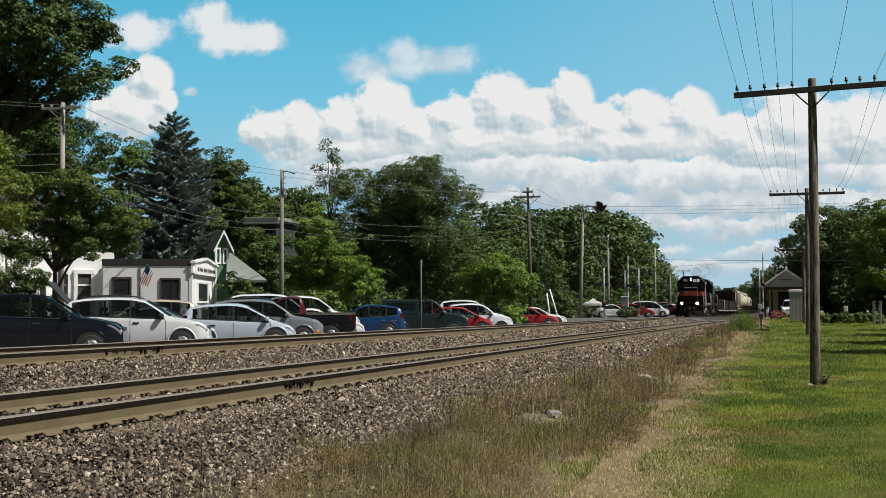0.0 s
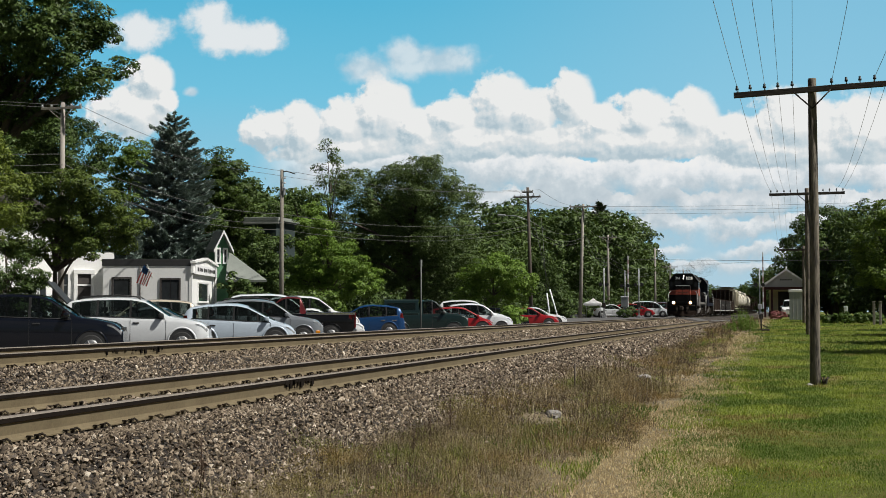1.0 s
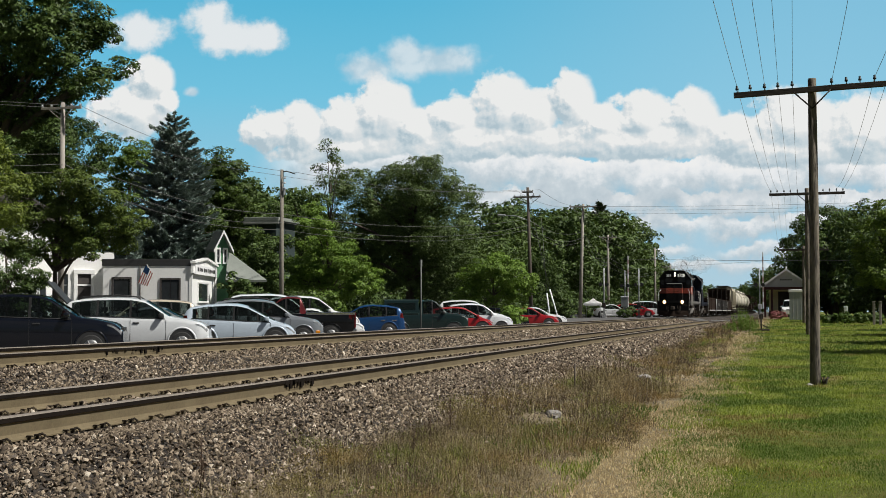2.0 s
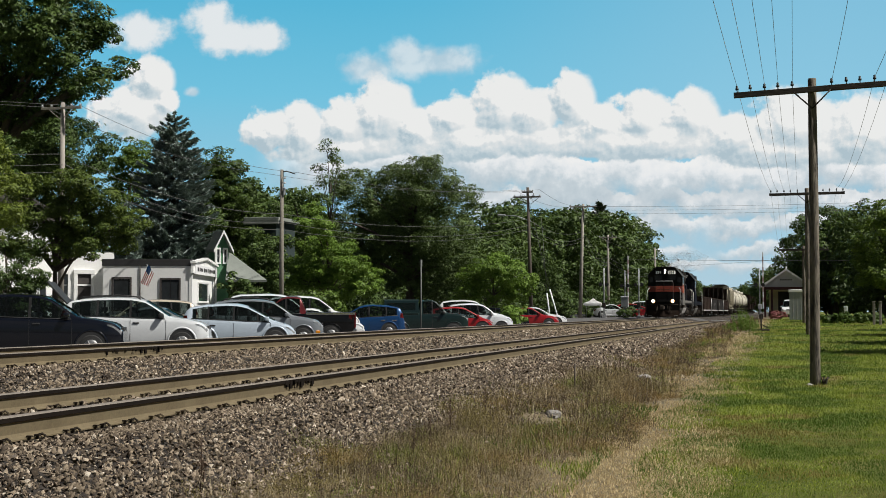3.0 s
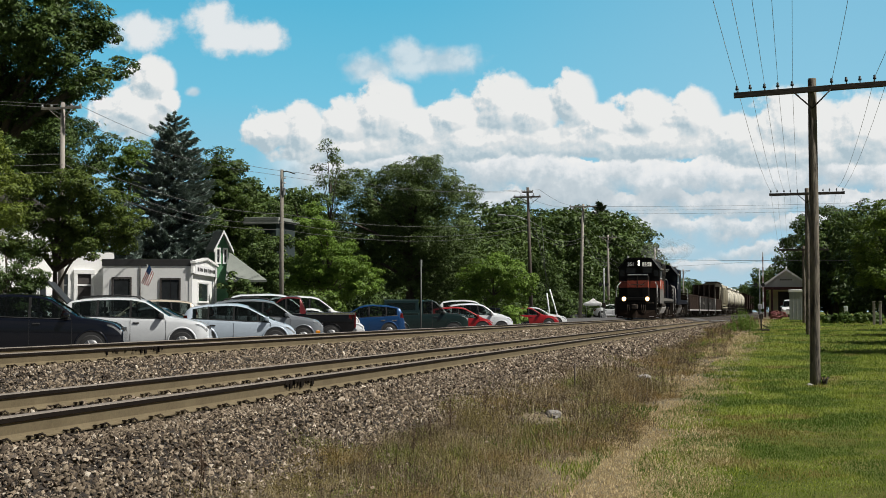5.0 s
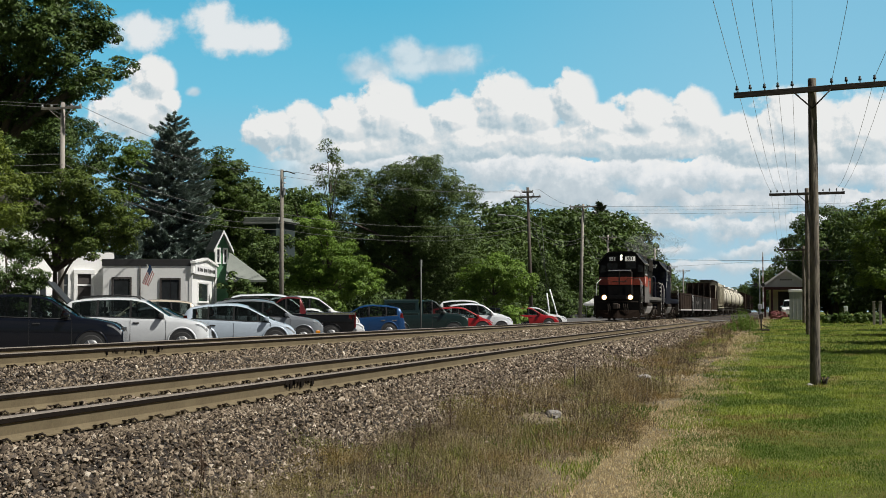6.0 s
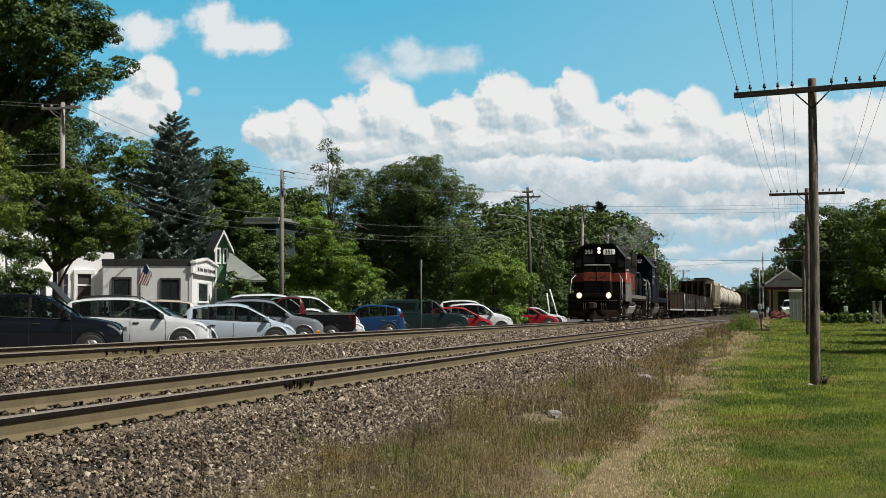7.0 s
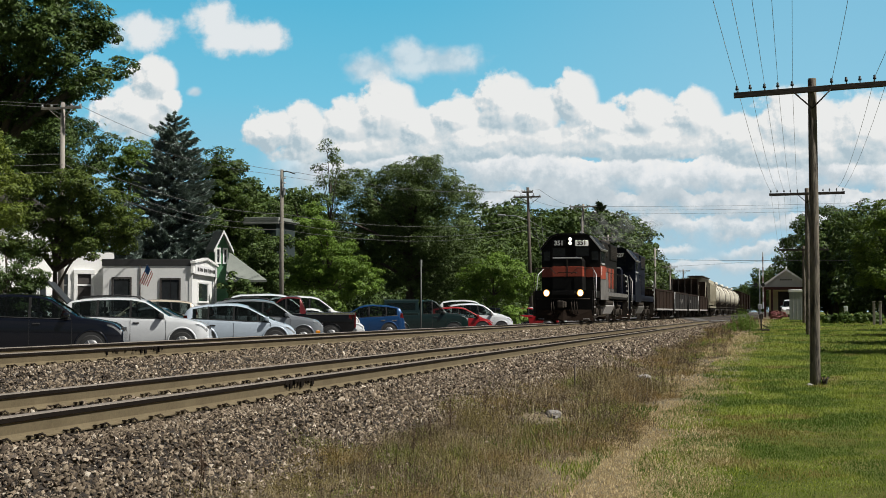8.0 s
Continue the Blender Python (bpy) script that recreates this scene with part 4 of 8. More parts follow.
def sow():
    rng = np.random.default_rng(77)
    lawn = []
    for y0, y1, per, h, w in [(10.5, 13, 3000, 0.04, 0.012), (13, 18, 2400, 0.04, 0.014), (18, 28, 1400, 0.042, 0.019), (28, 45, 560, 0.046, 0.026), (45, 75, 150, 0.055, 0.048), (75, 122, 36, 0.07, 0.07)]:
        x1 = 0.075 * y1 + 0.8
        x, y = scatter(rng, -2.0, x1, y0, y1, per, lambda x, y: x > np.interp(y, [12, 23, 42], [-1.15, -1.65, -2.0]) + 0.6 * (patches(x, y, 0.9, 3) - 0.5) + rng.normal(0, 0.12, len(x)))
        tall = 0.7 + 0.7 * patches(x, y, 1.1, 9)
        lawn.append(blades(rng, x, y, heights(x, y), h * tall * rng.uniform(0.5, 1.3, len(x)), np.full(len(x), w), 1.0))
    for y0, y1, per, h, w in [(10, 18, 1500, 0.06, 0.012), (18, 30, 900, 0.07, 0.018), (30, 60, 180, 0.09, 0.03)]:
        x, y = scatter(rng, -3.3, -1.3, y0, y1, per, lambda x, y: (x < np.interp(y, [12, 23, 42], [-1.85, -2.0, -2.3])) & (patches(x, y, 1.6, 23) + rng.normal(0, 0.09, len(x)) > 0.7))
        lawn.append(blades(rng, x, y, heights(x, y), h * rng.uniform(0.5, 1.5, len(x)), np.full(len(x), w), 0.8))
    tagged(new("grass", leaf_mesh("grass", NO_QUADS, np.concatenate(lawn), M_GRASS)), "short mown green grass with brown patches", "grass", kind="stuff")
    def tufts(x0, x1, y0, y1, per, blades_each, spread, edge):
        """Tuft centres and the blades that spring from them."""
        x, y = scatter(rng, x0, x1, y0, y1, per, edge)
        n = len(x)
        k = np.repeat(np.arange(n), blades_each)
        return x[k] + rng.normal(0, spread, len(k)), y[k] + rng.normal(0, spread, len(k)), np.repeat(rng.uniform(0.45, 1.35, n), blades_each)

    straw = []
    for y0, y1, per, h, w in [(9, 18, 560, 0.038, 0.011), (18, 30, 200, 0.045, 0.015), (30, 60, 38, 0.07, 0.027), (60, 122, 9, 0.09, 0.045)]:
        x, y, tall = tufts(-3.4, -0.6, y0, y1, per, 10, 0.05 + 0.001 * y0, lambda x, y: (np.abs(x - np.interp(y, [12, 23, 42], [-1.5, -1.9, -2.2]) + 0.4 * (patches(x, y, 0.5, 4) - 0.5)) < np.interp(y, [14, 20], [0.62, 0.38]) + 0.5 * patches(x, y, 0.8, 5) + rng.normal(0, 0.15, len(x))) & (patches(x, y, 1.4, 31) + rng.normal(0, 0.1, len(x)) > np.interp(y, [13, 18], [0.0, 0.38])))
        straw.append(blades(rng, x, y, heights(x, y), h * tall * rng.uniform(0.4, 1.4, len(x)), np.full(len(x), w), 1.3))
    tagged(new("dry_grass", leaf_mesh("dry_grass", NO_QUADS, np.concatenate(straw), M_STRAW)), "dry straw-coloured grass along the verge", "grass", kind="stuff")
    weeds, stalks = [], []
    for y0, y1, per, h, w in [(8, 16, 185, 0.12, 0.0055), (16, 28, 86, 0.14, 0.009), (28, 55, 20, 0.14, 0.02), (55, 122, 6, 0.14, 0.034)]:
        x, y, tall = tufts(-4.35, -1.8, y0, y1, per, 16, 0.045 + 0.001 * y0, lambda x, y: np.abs(x + 3.05 - 0.3 * np.clip((15 - y) / 6, 0, 1) + 0.3 * (patches(x, y, 0.6, 2) - 0.5)) < 0.65 + 0.6 * patches(x, y, 0.9, 6) + rng.normal(0, 0.12, len(x)))
        bare = patches(x * 1.0, y * 1.6, 1.5, 13) + 0.4 * (y < 17)
        live = (bare > 0.1 + rng.normal(0, 0.05, len(x))) & (np.hypot((x + 3.06) / 0.3, (y - 18.45) / 0.8) > 1) & (np.hypot((x + 3.0) / 0.3, (y - 29.8) / 1.0) > 1)
        x, y, tall = x[live], y[live], tall[live]
        tall = tall * (0.5 + 1.3 * patches(x, y, 3.0, 17) ** 1.4) * (0.45 + 0.9 * patches(x, y, 0.9, 7) * np.clip(1.2 - np.abs(x + 3.1) * 0.7, 0.3, 1))
        z = heights(x, y)
        length = h * tall * rng.uniform(0.35, 1.4, len(x))
        lean = 1.4
        weeds.append(blades(rng, x, y, z, length, np.full(len(x), w), lean))
        for part_up, share in ((0.2, 0.5), (0.5, 0.6), (0.85, 0.6)):
            pick = rng.uniform(0, 1, len(x)) < share
            at = np.stack([x[pick], y[pick], z[pick] + length[pick] * part_up], 1)
            weeds.append(leaf_quads(rng, at + rng.normal(0, 0.03, at.shape) * np.array([1, 1, 0.3]), np.full(len(at), min(w, 0.011) * 3.2), up=0.3, narrow=0.6)[:, :3])
        few = rng.uniform(0, 1, len(x)) < 0.02
        n = few.sum()
        tallness = h * rng.uniform(1.0, 2.2, n)
        stalks.append(blades(rng, x[few], y[few], z[few], tallness, np.full(n, w * 0.9), 0.2))
        for up in (0.55, 0.75, 0.9):
            stalks.append(leaf_quads(rng, np.stack([x[few] + rng.normal(0, 0.03, n), y[few] + rng.normal(0, 0.03, n), z[few] + tallness * up], 1), np.full(n, w * 3.6), narrow=0.4)[:, :3])
    tagged(new("weeds", leaf_mesh("weeds", NO_QUADS, np.concatenate(weeds), M_WEED)), "brown and olive weeds between ballast and lawn", "weeds", kind="stuff")
    pale = []
    for y0, y1, per, h, w in [(7, 16, 26, 0.4, 0.0035), (16, 30, 14, 0.42, 0.006)]:
        x, y = scatter(rng, -3.9, -2.1, y0, y1, per)
        pale.append(blades(rng, x, y, heights(x, y), h * rng.uniform(0.5, 1.2, len(x)), np.full(len(x), w), 0.45))
    tagged(new("pale_stems", leaf_mesh("pale_stems", NO_QUADS, np.concatenate(pale), M_PALESTEM)), "pale bleached grass stems standing in the weeds", "weeds", kind="stuff")
    tagged(new("dead_stalks", leaf_mesh("dead_stalks", NO_QUADS, np.concatenate(stalks), M_STALK)), "dead dark weed stalks standing along the ballast", "weeds", kind="stuff")


sow()


# ---- line poles beside the lawn ----
def sag_wire(bm, a, b, drop, r, n=14):
    a, b = Vector(a), Vector(b)
    pts = [a.lerp(b, k / n) - Vector((0, 0, drop * 4 * (k / n) * (1 - k / n))) for k in range(n + 1)]
    tube(bm, pts, r, 4, cap=False)


PINS = [-1.46, -1.2, -0.92, -0.66, -0.38, 0.38, 0.66, 0.92, 1.2, 1.46]
LINE = [(0.4, -4.0, -0.05, 6.5, 0.0, 0.125), (0.44, 29.5, 0.14, 6.25, 2.6, 0.105), (0.66, 61.9, 0.62, 6.75, 0.6, 0.105), (0.75, 92.8, 0.85, 5.7, 0, 0.11),
        (0.8, 236.0, 1.0, 7.0, 0, 0.11)]


def line_pole(x, y, z, top, tilt, r):
    p = thing("telegraph_pole", pose(x, y, z), "grey weathered wooden telegraph pole with one crossarm on the lawn", "utility pole", "telegraph poles")
    h = top - z
    bm = bmesh.new()
    tube(bm, [(0, 0, -0.4), (0, 0, 0.3), (0.012, 0, h * 0.5), (0, 0, h - 0.02), (0, 0, h)], [r, r * 0.98, r * 0.9, r * 0.78, r * 0.7], 14)
    part("shaft", bm, M_POLE, p)
    arm = part("crossarm", boxed((-1.53, -0.05, -0.055), (1.53, 0.05, 0.055), 0.008), M_ARM, p, m=pose(0, -r * 0.8 - 0.05, h - 0.24, 0, -tilt, 0))
    for side in (-1, 1):
        part("brace", tubed([(side * 0.36, -r - 0.07, h - 0.27 + side * math.tan(radians(tilt)) * 0.4), (0, -r - 0.03, h - 0.62)], 0.016, 6), M_DARKIRON, p)
    pin = None
    for px in PINS:
        m = pose(px, 0, 0.055)
        if pin is None:
            bm = bmesh.new()
            tube(bm, [(0, 0, 0), (0, 0, 0.045), (0, 0, 0.05), (0, 0, 0.085), (0, 0, 0.09), (0, 0, 0.125), (0, 0, 0.14)], [0.01, 0.01, 0.034, 0.032, 0.022, 0.025, 0.01], 10)
            pin = part("insulator", bm, M_GLASSKNOB, arm, "dark glass insulator", m=m)
        else:
            again(pin, m)
    return p


for row in LINE:
    line_pole(*row)


def arm_end(k, px):
    x, y, z, top, tilt, r = LINE[k]
    c = math.radians(tilt)
    return Vector((x + px * math.cos(c), y - r * 0.8 - 0.05, top - 0.24 + px * math.sin(c) + 0.16))


for k in range(3):
    for i, px in enumerate(PINS):
        if i in (6, 7) or (k == 1 and i == 5):
            continue
        bm = bmesh.new()
        sag_wire(bm, arm_end(k, px), arm_end(k + 1, px), 0.28 + 0.05 * (i % 3), 0.0048)
        tagged(new("line_wire", mesh_from("line_wire", bm, M_WIRE)), "thin grey telegraph wire strung between pole crossarms", "wire", "telegraph wires")


# ---- trees ----
WILLOW_FORM = [(-4.8, -0.3, 11.3, 2.22), (-1.7, 1.3, 12.1, 2.22), (2.1, -2.0, 11.7, 2.51), (4.2, -1.0, 10.4, 1.93), (-3.7, 1.7, 8.2, 2.9), (-0.0, 0.5, 8.6, 3.38), (3.6, -1.7, 7.2, 2.7), (-5.2, -0.8, 5.4, 2.32), (-1.7, 1.3, 4.9, 2.9), (2.2, -0.4, 4.4, 2.9), (4.7, -2.1, 4.6, 1.74), (0.5, 1.4, 12.8, 1.35), (-5.9, -1.7, 8.5, 1.35)]
MAPLE_FORM = [(-0.7, -0.5, 8.0, 0.66), (-0.9, -1.0, 6.8, 1.01), (0.2, -1.2, 6.6, 0.93), (-1.3, 1.2, 5.5, 1.16), (0.6, 0.1, 5.5, 1.24), (-2.1, 0.5, 4.2, 1.08), (-0.2, 0.0, 4.2, 1.47), (1.8, -0.5, 4.0, 1.24), (2.6, 0.6, 3.4, 0.93), (-1.7, 0.1, 2.9, 1.08), (0.4, 0.8, 2.7, 1.55), (2.3, 0.4, 2.8, 1.08), (-2.6, 0.9, 3.2, 0.54)]
MAPLE_LOW_FORM = [(0.4, 0.4, 5.3, 0.73), (-0.2, -2.0, 4.5, 1.27), (1.4, -1.0, 4.1, 1.46), (-1.5, -1.2, 3.7, 1.18), (2.5, 0.7, 3.5, 0.91), (-0.1, 0.5, 2.8, 1.64), (1.5, 1.3, 2.6, 1.46), (-1.7, -1.7, 2.3, 1.0)]
STREET_FORM = [(-1.2, -1.1, 6.5, 0.87), (0.2, 0.3, 6.7, 0.92), (1.6, -0.9, 6.6, 0.81), (2.7, -0.2, 6.0, 0.76), (3.6, 0.3, 5.0, 0.6), (2.4, 0.6, 4.9, 0.92), (1.1, -0.2, 5.3, 1.08), (-0.4, -0.1, 5.2, 1.08), (-1.1, -1.2, 4.2, 0.81), (0.3, -0.3, 4.1, 0.92), (1.6, -0.4, 4.0, 0.76), (3.0, 0.7, 4.1, 0.54), (-1.9, 0.0, 5.3, 0.81), (0.7, 0.5, 6.1, 0.98), (-1.8, -0.2, 3.8, 0.65)]
OAK_FORM = [(6.1, -0.4, 19.4, 1.77), (7.4, -0.0, 17.6, 1.08), (7.9, 1.0, 16.1, 0.69), (7.8, -1.2, 14.9, 0.69), (6.7, -1.0, 14.3, 0.69), (4.8, -1.6, 18.1, 1.77), (4.1, -1.4, 16.1, 1.54), (2.8, -1.7, 19.2, 2.7), (1.7, -1.2, 17.0, 2.54), (5.4, -0.1, 14.6, 1.0), (2.9, 1.4, 14.3, 1.93), (0.6, 0.5, 14.0, 2.31), (-1.9, -0.5, 18.4, 3.47), (-1.8, -0.4, 14.1, 3.08), (3.5, 0.5, 12.5, 1.31), (4.7, -0.7, 21.3, 2.31), (1.2, -1.5, 22.5, 3.47), (-4.3, 0.9, 22.1, 4.24), (6.1, 0.2, 17.8, 1.0), (7.0, -1.4, 15.6, 0.85), (6.2, -1.5, 17.0, 0.85), (5.5, -1.4, 16.4, 0.93)]
OAK_LOW_FORM = [(1.3, -0.8, 11.7, 1.03), (2.5, -0.2, 11.1, 0.74), (0.1, -1.4, 11.2, 1.33), (-0.5, -0.6, 9.8, 1.4), (1.7, -1.4, 9.9, 1.25), (3.0, -1.6, 9.7, 0.81), (-2.0, -0.8, 10.6, 1.47), (3.6, -1.3, 10.5, 0.33)]
PALE_FORM = [(-0.6, 1.2, 12.3, 0.79), (0.7, -0.5, 12.7, 0.88), (-1.2, 0.2, 11.4, 1.06), (0.3, 1.1, 11.2, 1.32), (1.5, -1.2, 11.7, 0.79), (-0.3, -0.1, 9.7, 1.41)]
BACK_FORM = [(-0.4, -0.7, 12.3, 1.06), (0.5, -0.4, 11.6, 1.06), (-1.2, -0.3, 11.1, 1.24), (1.3, -0.7, 10.3, 1.15), (-0.2, -0.1, 9.6, 1.77), (1.4, -0.6, 8.2, 1.51), (-0.4, -1.8, 7.3, 1.77), (1.7, -0.5, 6.1, 1.42), (2.4, -1.9, 8.8, 0.8)]
SHADE_FORM = [(-0.4, -0.8, 6.1, 0.98), (0.9, 0.1, 5.3, 1.06), (-1.3, -0.9, 4.8, 1.22), (0.3, 0.9, 3.8, 1.47), (1.8, -0.3, 4.2, 0.98), (-0.6, -0.7, 2.6, 1.22), (1.4, 1.2, 2.4, 1.22), (1.8, 0.8, 5.9, 0.49)]
GAP_FORM = [(-0.5, -0.8, 9.7, 0.91), (0.5, 0.3, 9.1, 1.01), (-1.2, -2.0, 8.6, 0.91), (-0.0, 1.7, 7.7, 1.46), (1.1, 1.0, 9.6, 0.64), (-1.0, 1.7, 6.8, 1.19), (1.1, -1.1, 6.8, 1.37)]
RIGHT_FORM = [(0.2, 0.0, 13.8, 1.56), (-3.5, -2.4, 12.5, 1.28), (-2.0, 1.0, 10.7, 2.42), (-4.8, -1.4, 9.8, 1.21), (1.6, 2.3, 12.1, 1.99), (0.1, -2.1, 8.4, 3.13), (-4.4, 1.3, 7.3, 1.56), (2.2, -2.2, 7.7, 3.41), (5.1, 2.5, 10.0, 3.56), (-4.8, 1.9, 5.5, 1.28), (-2.1, -2.6, 4.7, 2.84), (5.8, 0.6, 5.6, 3.56)]
LAWN_FORM = [(-0.6, -1.5, 8.1, 0.6), (-1.0, -0.4, 6.9, 0.82), (0.3, -1.3, 6.8, 1.42), (-1.6, 0.6, 5.7, 0.9), (-0.5, -0.1, 4.9, 1.5), (0.8, -1.5, 3.8, 1.87), (-1.3, -1.5, 3.4, 1.05), (-2.0, 0.6, 4.6, 0.6)]


def plant_trees():
    rng = random.Random(5)
    formed("oak", "tall dark green oak above the white house", -48.2, 80, 0.6, OAK_FORM, 0.24, 0.68, M_LEAF_OAK, 11, 0.5, cover=1.15, fill=1.5)
    formed("oak", "dark leafy tree hanging over the house roof", -42.4, 78.5, 0.6, OAK_LOW_FORM, 0.19, 0.5, M_LEAF_OAK, 12, 0.22)
    formed("street_tree", "green street tree before the white house", -31.5, 57.6, 0.45, STREET_FORM, 0.13, 0.3, M_LEAF_STREET, 13, 0.16, deep=0.8, fill=1.3)
    broadleaf("street_tree", "small dark shrubby tree beside the parking lot", -32.7, 55.6, 0.45, 4.5, 1.8, 0.13, 0.28, M_LEAF_OAK, 14, low=0.35, lobes=10, trunk=0.08, fill=0.5)
    broadleaf("street_tree", "yellow-green leafy tree by the lot", -26.2, 41.0, 0.4, 7.4, 2.5, 0.12, 0.3, M_LEAF_YELLOW, 15, low=0.3, lobes=14, trunk=0.12, fill=0.8)
    conifer("spruce", "tall blue-green spruce with drooping boughs", -38.7, 86.0, 0.6, 13.75, 3.4, M_NEEDLE, 16, levels=36, bend=3.5, thick=0.95, tuft=0.34)
    conifer("spruce", "young blue spruce beside the big one", -38.0, 77.5, 0.6, 7.4, 1.6, M_NEEDLE, 17, levels=18, bend=1.8, tuft=0.26, thick=0.7)
    formed("tree", "light green tree beside the spruce", -46.7, 96, 0.6, PALE_FORM, 0.2, 0.5, M_LEAF_MID, 45, 0.15)
    formed("tree", "leafy green tree behind the spruce", -40.7, 100, 0.6, BACK_FORM, 0.2, 0.52, M_LEAF_WOODS, 18, 0.25, fill=1.4)
    formed("willow", "broad dense grey-green willow among the roadside woods", -30.9, 116, 0.6, WILLOW_FORM, 0.2, 0.6, M_LEAF_WILLOW, 19, 0.4, hang=0.6, deep=1.4, cover=1.2, fill=1.4, stray=0.02)
    broadleaf("tree", "slender sparse young tree above the woods", -35.6, 109.0, 0.7, 15.1, 1.35, 0.2, 0.42, M_LEAF_WILLOW, 21, low=0.62, lobes=8, trunk=0.1, fill=0.4, cover=0.55, stray=0.15)
    formed("maple", "bright green young maple beside the road", -29.7, 90.5, 0.5, MAPLE_FORM, 0.17, 0.42, M_LEAF_BRIGHT, 22, 0.12, squash=0.7, flat=0.5, fill=1.3, cover=1.2)
    formed("maple", "bright green young maple behind parked cars", -23.1, 112.5, 0.6, MAPLE_LOW_FORM, 0.19, 0.45, M_LEAF_BRIGHT, 23, 0.12, squash=0.7, flat=0.5, fill=1.4, cover=1.1)
    broadleaf("tree", "dark leafy tree in the roadside woods", -45.0, 112.0, 0.9, 11.6, 5.0, 0.3, 0.7, M_LEAF_OAK, 24, low=0.1, lobes=14)
    broadleaf("tree", "small dark tree before the shaded house", -33.4, 87.6, 0.5, 6.2, 1.6, 0.17, 0.36, M_LEAF_OAK, 44, low=0.1, lobes=12, trunk=0.08)
    formed("tree", "dark green tree covering the shaded house", -35.6, 93, 0.5, SHADE_FORM, 0.2, 0.5, M_LEAF_WOODS, 46, 0.14)
    formed("tree", "dark green tree rising behind the maple", -36.9, 106, 0.6, GAP_FORM, 0.21, 0.55, M_LEAF_OAK, 47, 0.2)
    # woods along the road, farther off
    base = broadleaf("tree", "dark leafy tree in the far roadside woods", -32.0, 160.0, 0.9, 13.0, 6.0, 0.5, 0.72, M_LEAF_OAK, 25, low=0.04, lobes=20, group="roadside woods", cover=0.66, stray=0.04)
    other = broadleaf("tree", "green leafy tree in the far roadside woods", -38.0, 140.0, 0.9, 13.0, 6.0, 0.5, 0.72, M_LEAF_WOODS, 26, low=0.04, lobes=20, group="roadside woods", cover=0.66, stray=0.04)
    for k, (x, y, s) in enumerate([(-30, 150, 0.72), (-27, 172, 1.0), (-35, 175, 1.1), (-31, 190, 1.16), (-25, 196, 1.12), (-34, 212, 1.3), (-31, 228, 1.4), (-28, 238, 1.25), (-36, 250, 1.5), (-31, 262, 1.38), (-29, 280, 1.15),
                                   (-34, 295, 1.3), (-31, 318, 1.05), (-29, 345, 0.7), (-36, 350, 0.9), (-30, 390, 0.65), (-27, 430, 0.6), (-25, 480, 0.6), (-28, 128, 0.55), (-24.5, 142, 0.5), (-41, 132, 0.72), (-34, 136, 0.7), (-28.5, 134, 0.66), (-49, 124, 0.9), (-46.5, 130, 0.86), (-53, 128, 0.95), (-57, 112, 0.78), (-50.5, 113, 0.72), (-49.1, 128, 0.96), (-49.4, 133, 1.01), (-49.1, 136, 1.01)]):
        src = base if k % 3 else other
        copy_thing(src, pose(x, y, 0.9, 0, 0, rng.uniform(0, 360)) @ Matrix.Diagonal((s, s, s * rng.uniform(0.92, 1.05), 1)))
    conifer("pine", "dark pine standing above the woods", -29.3, 226.0, 0.9, 17.8, 3.4, M_PINE, 27, tuft=0.9, levels=16, bend=4.0, rise=0.5, thick=0.25)
    # shade-loving shrubs closing the wood's edge
    shrub = broadleaf("shrub", "dark leafy shrub at the wood's edge", -28.5, 98.0, 0.5, 3.2, 2.4, 0.32, 0.5, M_LEAF_OAK, 41, low=0.0, lobes=10, trunk=0.06, group="wood edge shrubs", fill=0.8, cover=1.0)
    for k, (x, y, s) in enumerate([(-36.0, 121, 1.3), (-32.0, 123, 1.3), (-28.0, 122, 1.2), (-25.5, 120, 1.0), (-30.5, 97, 0.8), (-33.5, 98, 0.9), (-30.0, 106, 0.85), (-33, 106, 1.0), (-24.5, 128, 0.7), (-23.5, 134, 0.7), (-37, 98, 1.3), (-22.6, 146, 0.9), (-24, 152, 1.1),
                                   (-22.0, 160, 1.0), (-21.8, 170, 1.0), (-21.5, 182, 1.1), (-21.3, 196, 1.1)]):
        copy_thing(shrub, pose(x, y, ground_z(x, y), 0, 0, k * 67) @ Matrix.Diagonal((s, s, s, 1)))
    for k, (x, y, s) in enumerate([(7.5, 160, 1.7), (10.5, 156, 1.6), (13.5, 160, 1.8), (17, 163, 1.8), (21, 165, 2.0), (4.5, 200, 1.6), (7, 204, 1.8), (26, 170, 2.0), (11, 135, 1.1), (13.5, 133, 1.2)]):
        copy_thing(shrub, pose(x, y, ground_z(x, y), 0, 0, k * 51) @ Matrix.Diagonal((s, s, s, 1)))
    # woods beyond the station and by the lawn
    for x, y, s, k in [(5.5, 187, 1.05, 0), (11, 178, 1.1, 1), (17, 190, 1.2, 0), (2.5, 215, 0.95, 1), (9, 150, 0.85, 0), (-4.5, 310, 0.8, 1), (14, 142, 0.95, 1), (-9, 420, 0.8, 0), (-14, 470, 0.75, 1), (-18, 520, 0.75, 0), (-12, 560, 0.8, 1), (24, 160, 1.2, 0), (8, 240, 1.1, 0), (-23.88, 354.32, 0.69, 0), (-25.29, 426.0, 0.7, 1), (-26.49, 508.02, 0.74, 0), (-24.76, 570.17, 0.69, 1), (-21.98, 632.57, 0.69, 0), (-27.4, 303.1, 0.84, 1)]:
        copy_thing(other if k else base, pose(x, y, 0.95, 0, 0, rng.uniform(0, 360)) @ Matrix.Diagonal((s, s, s, 1)))
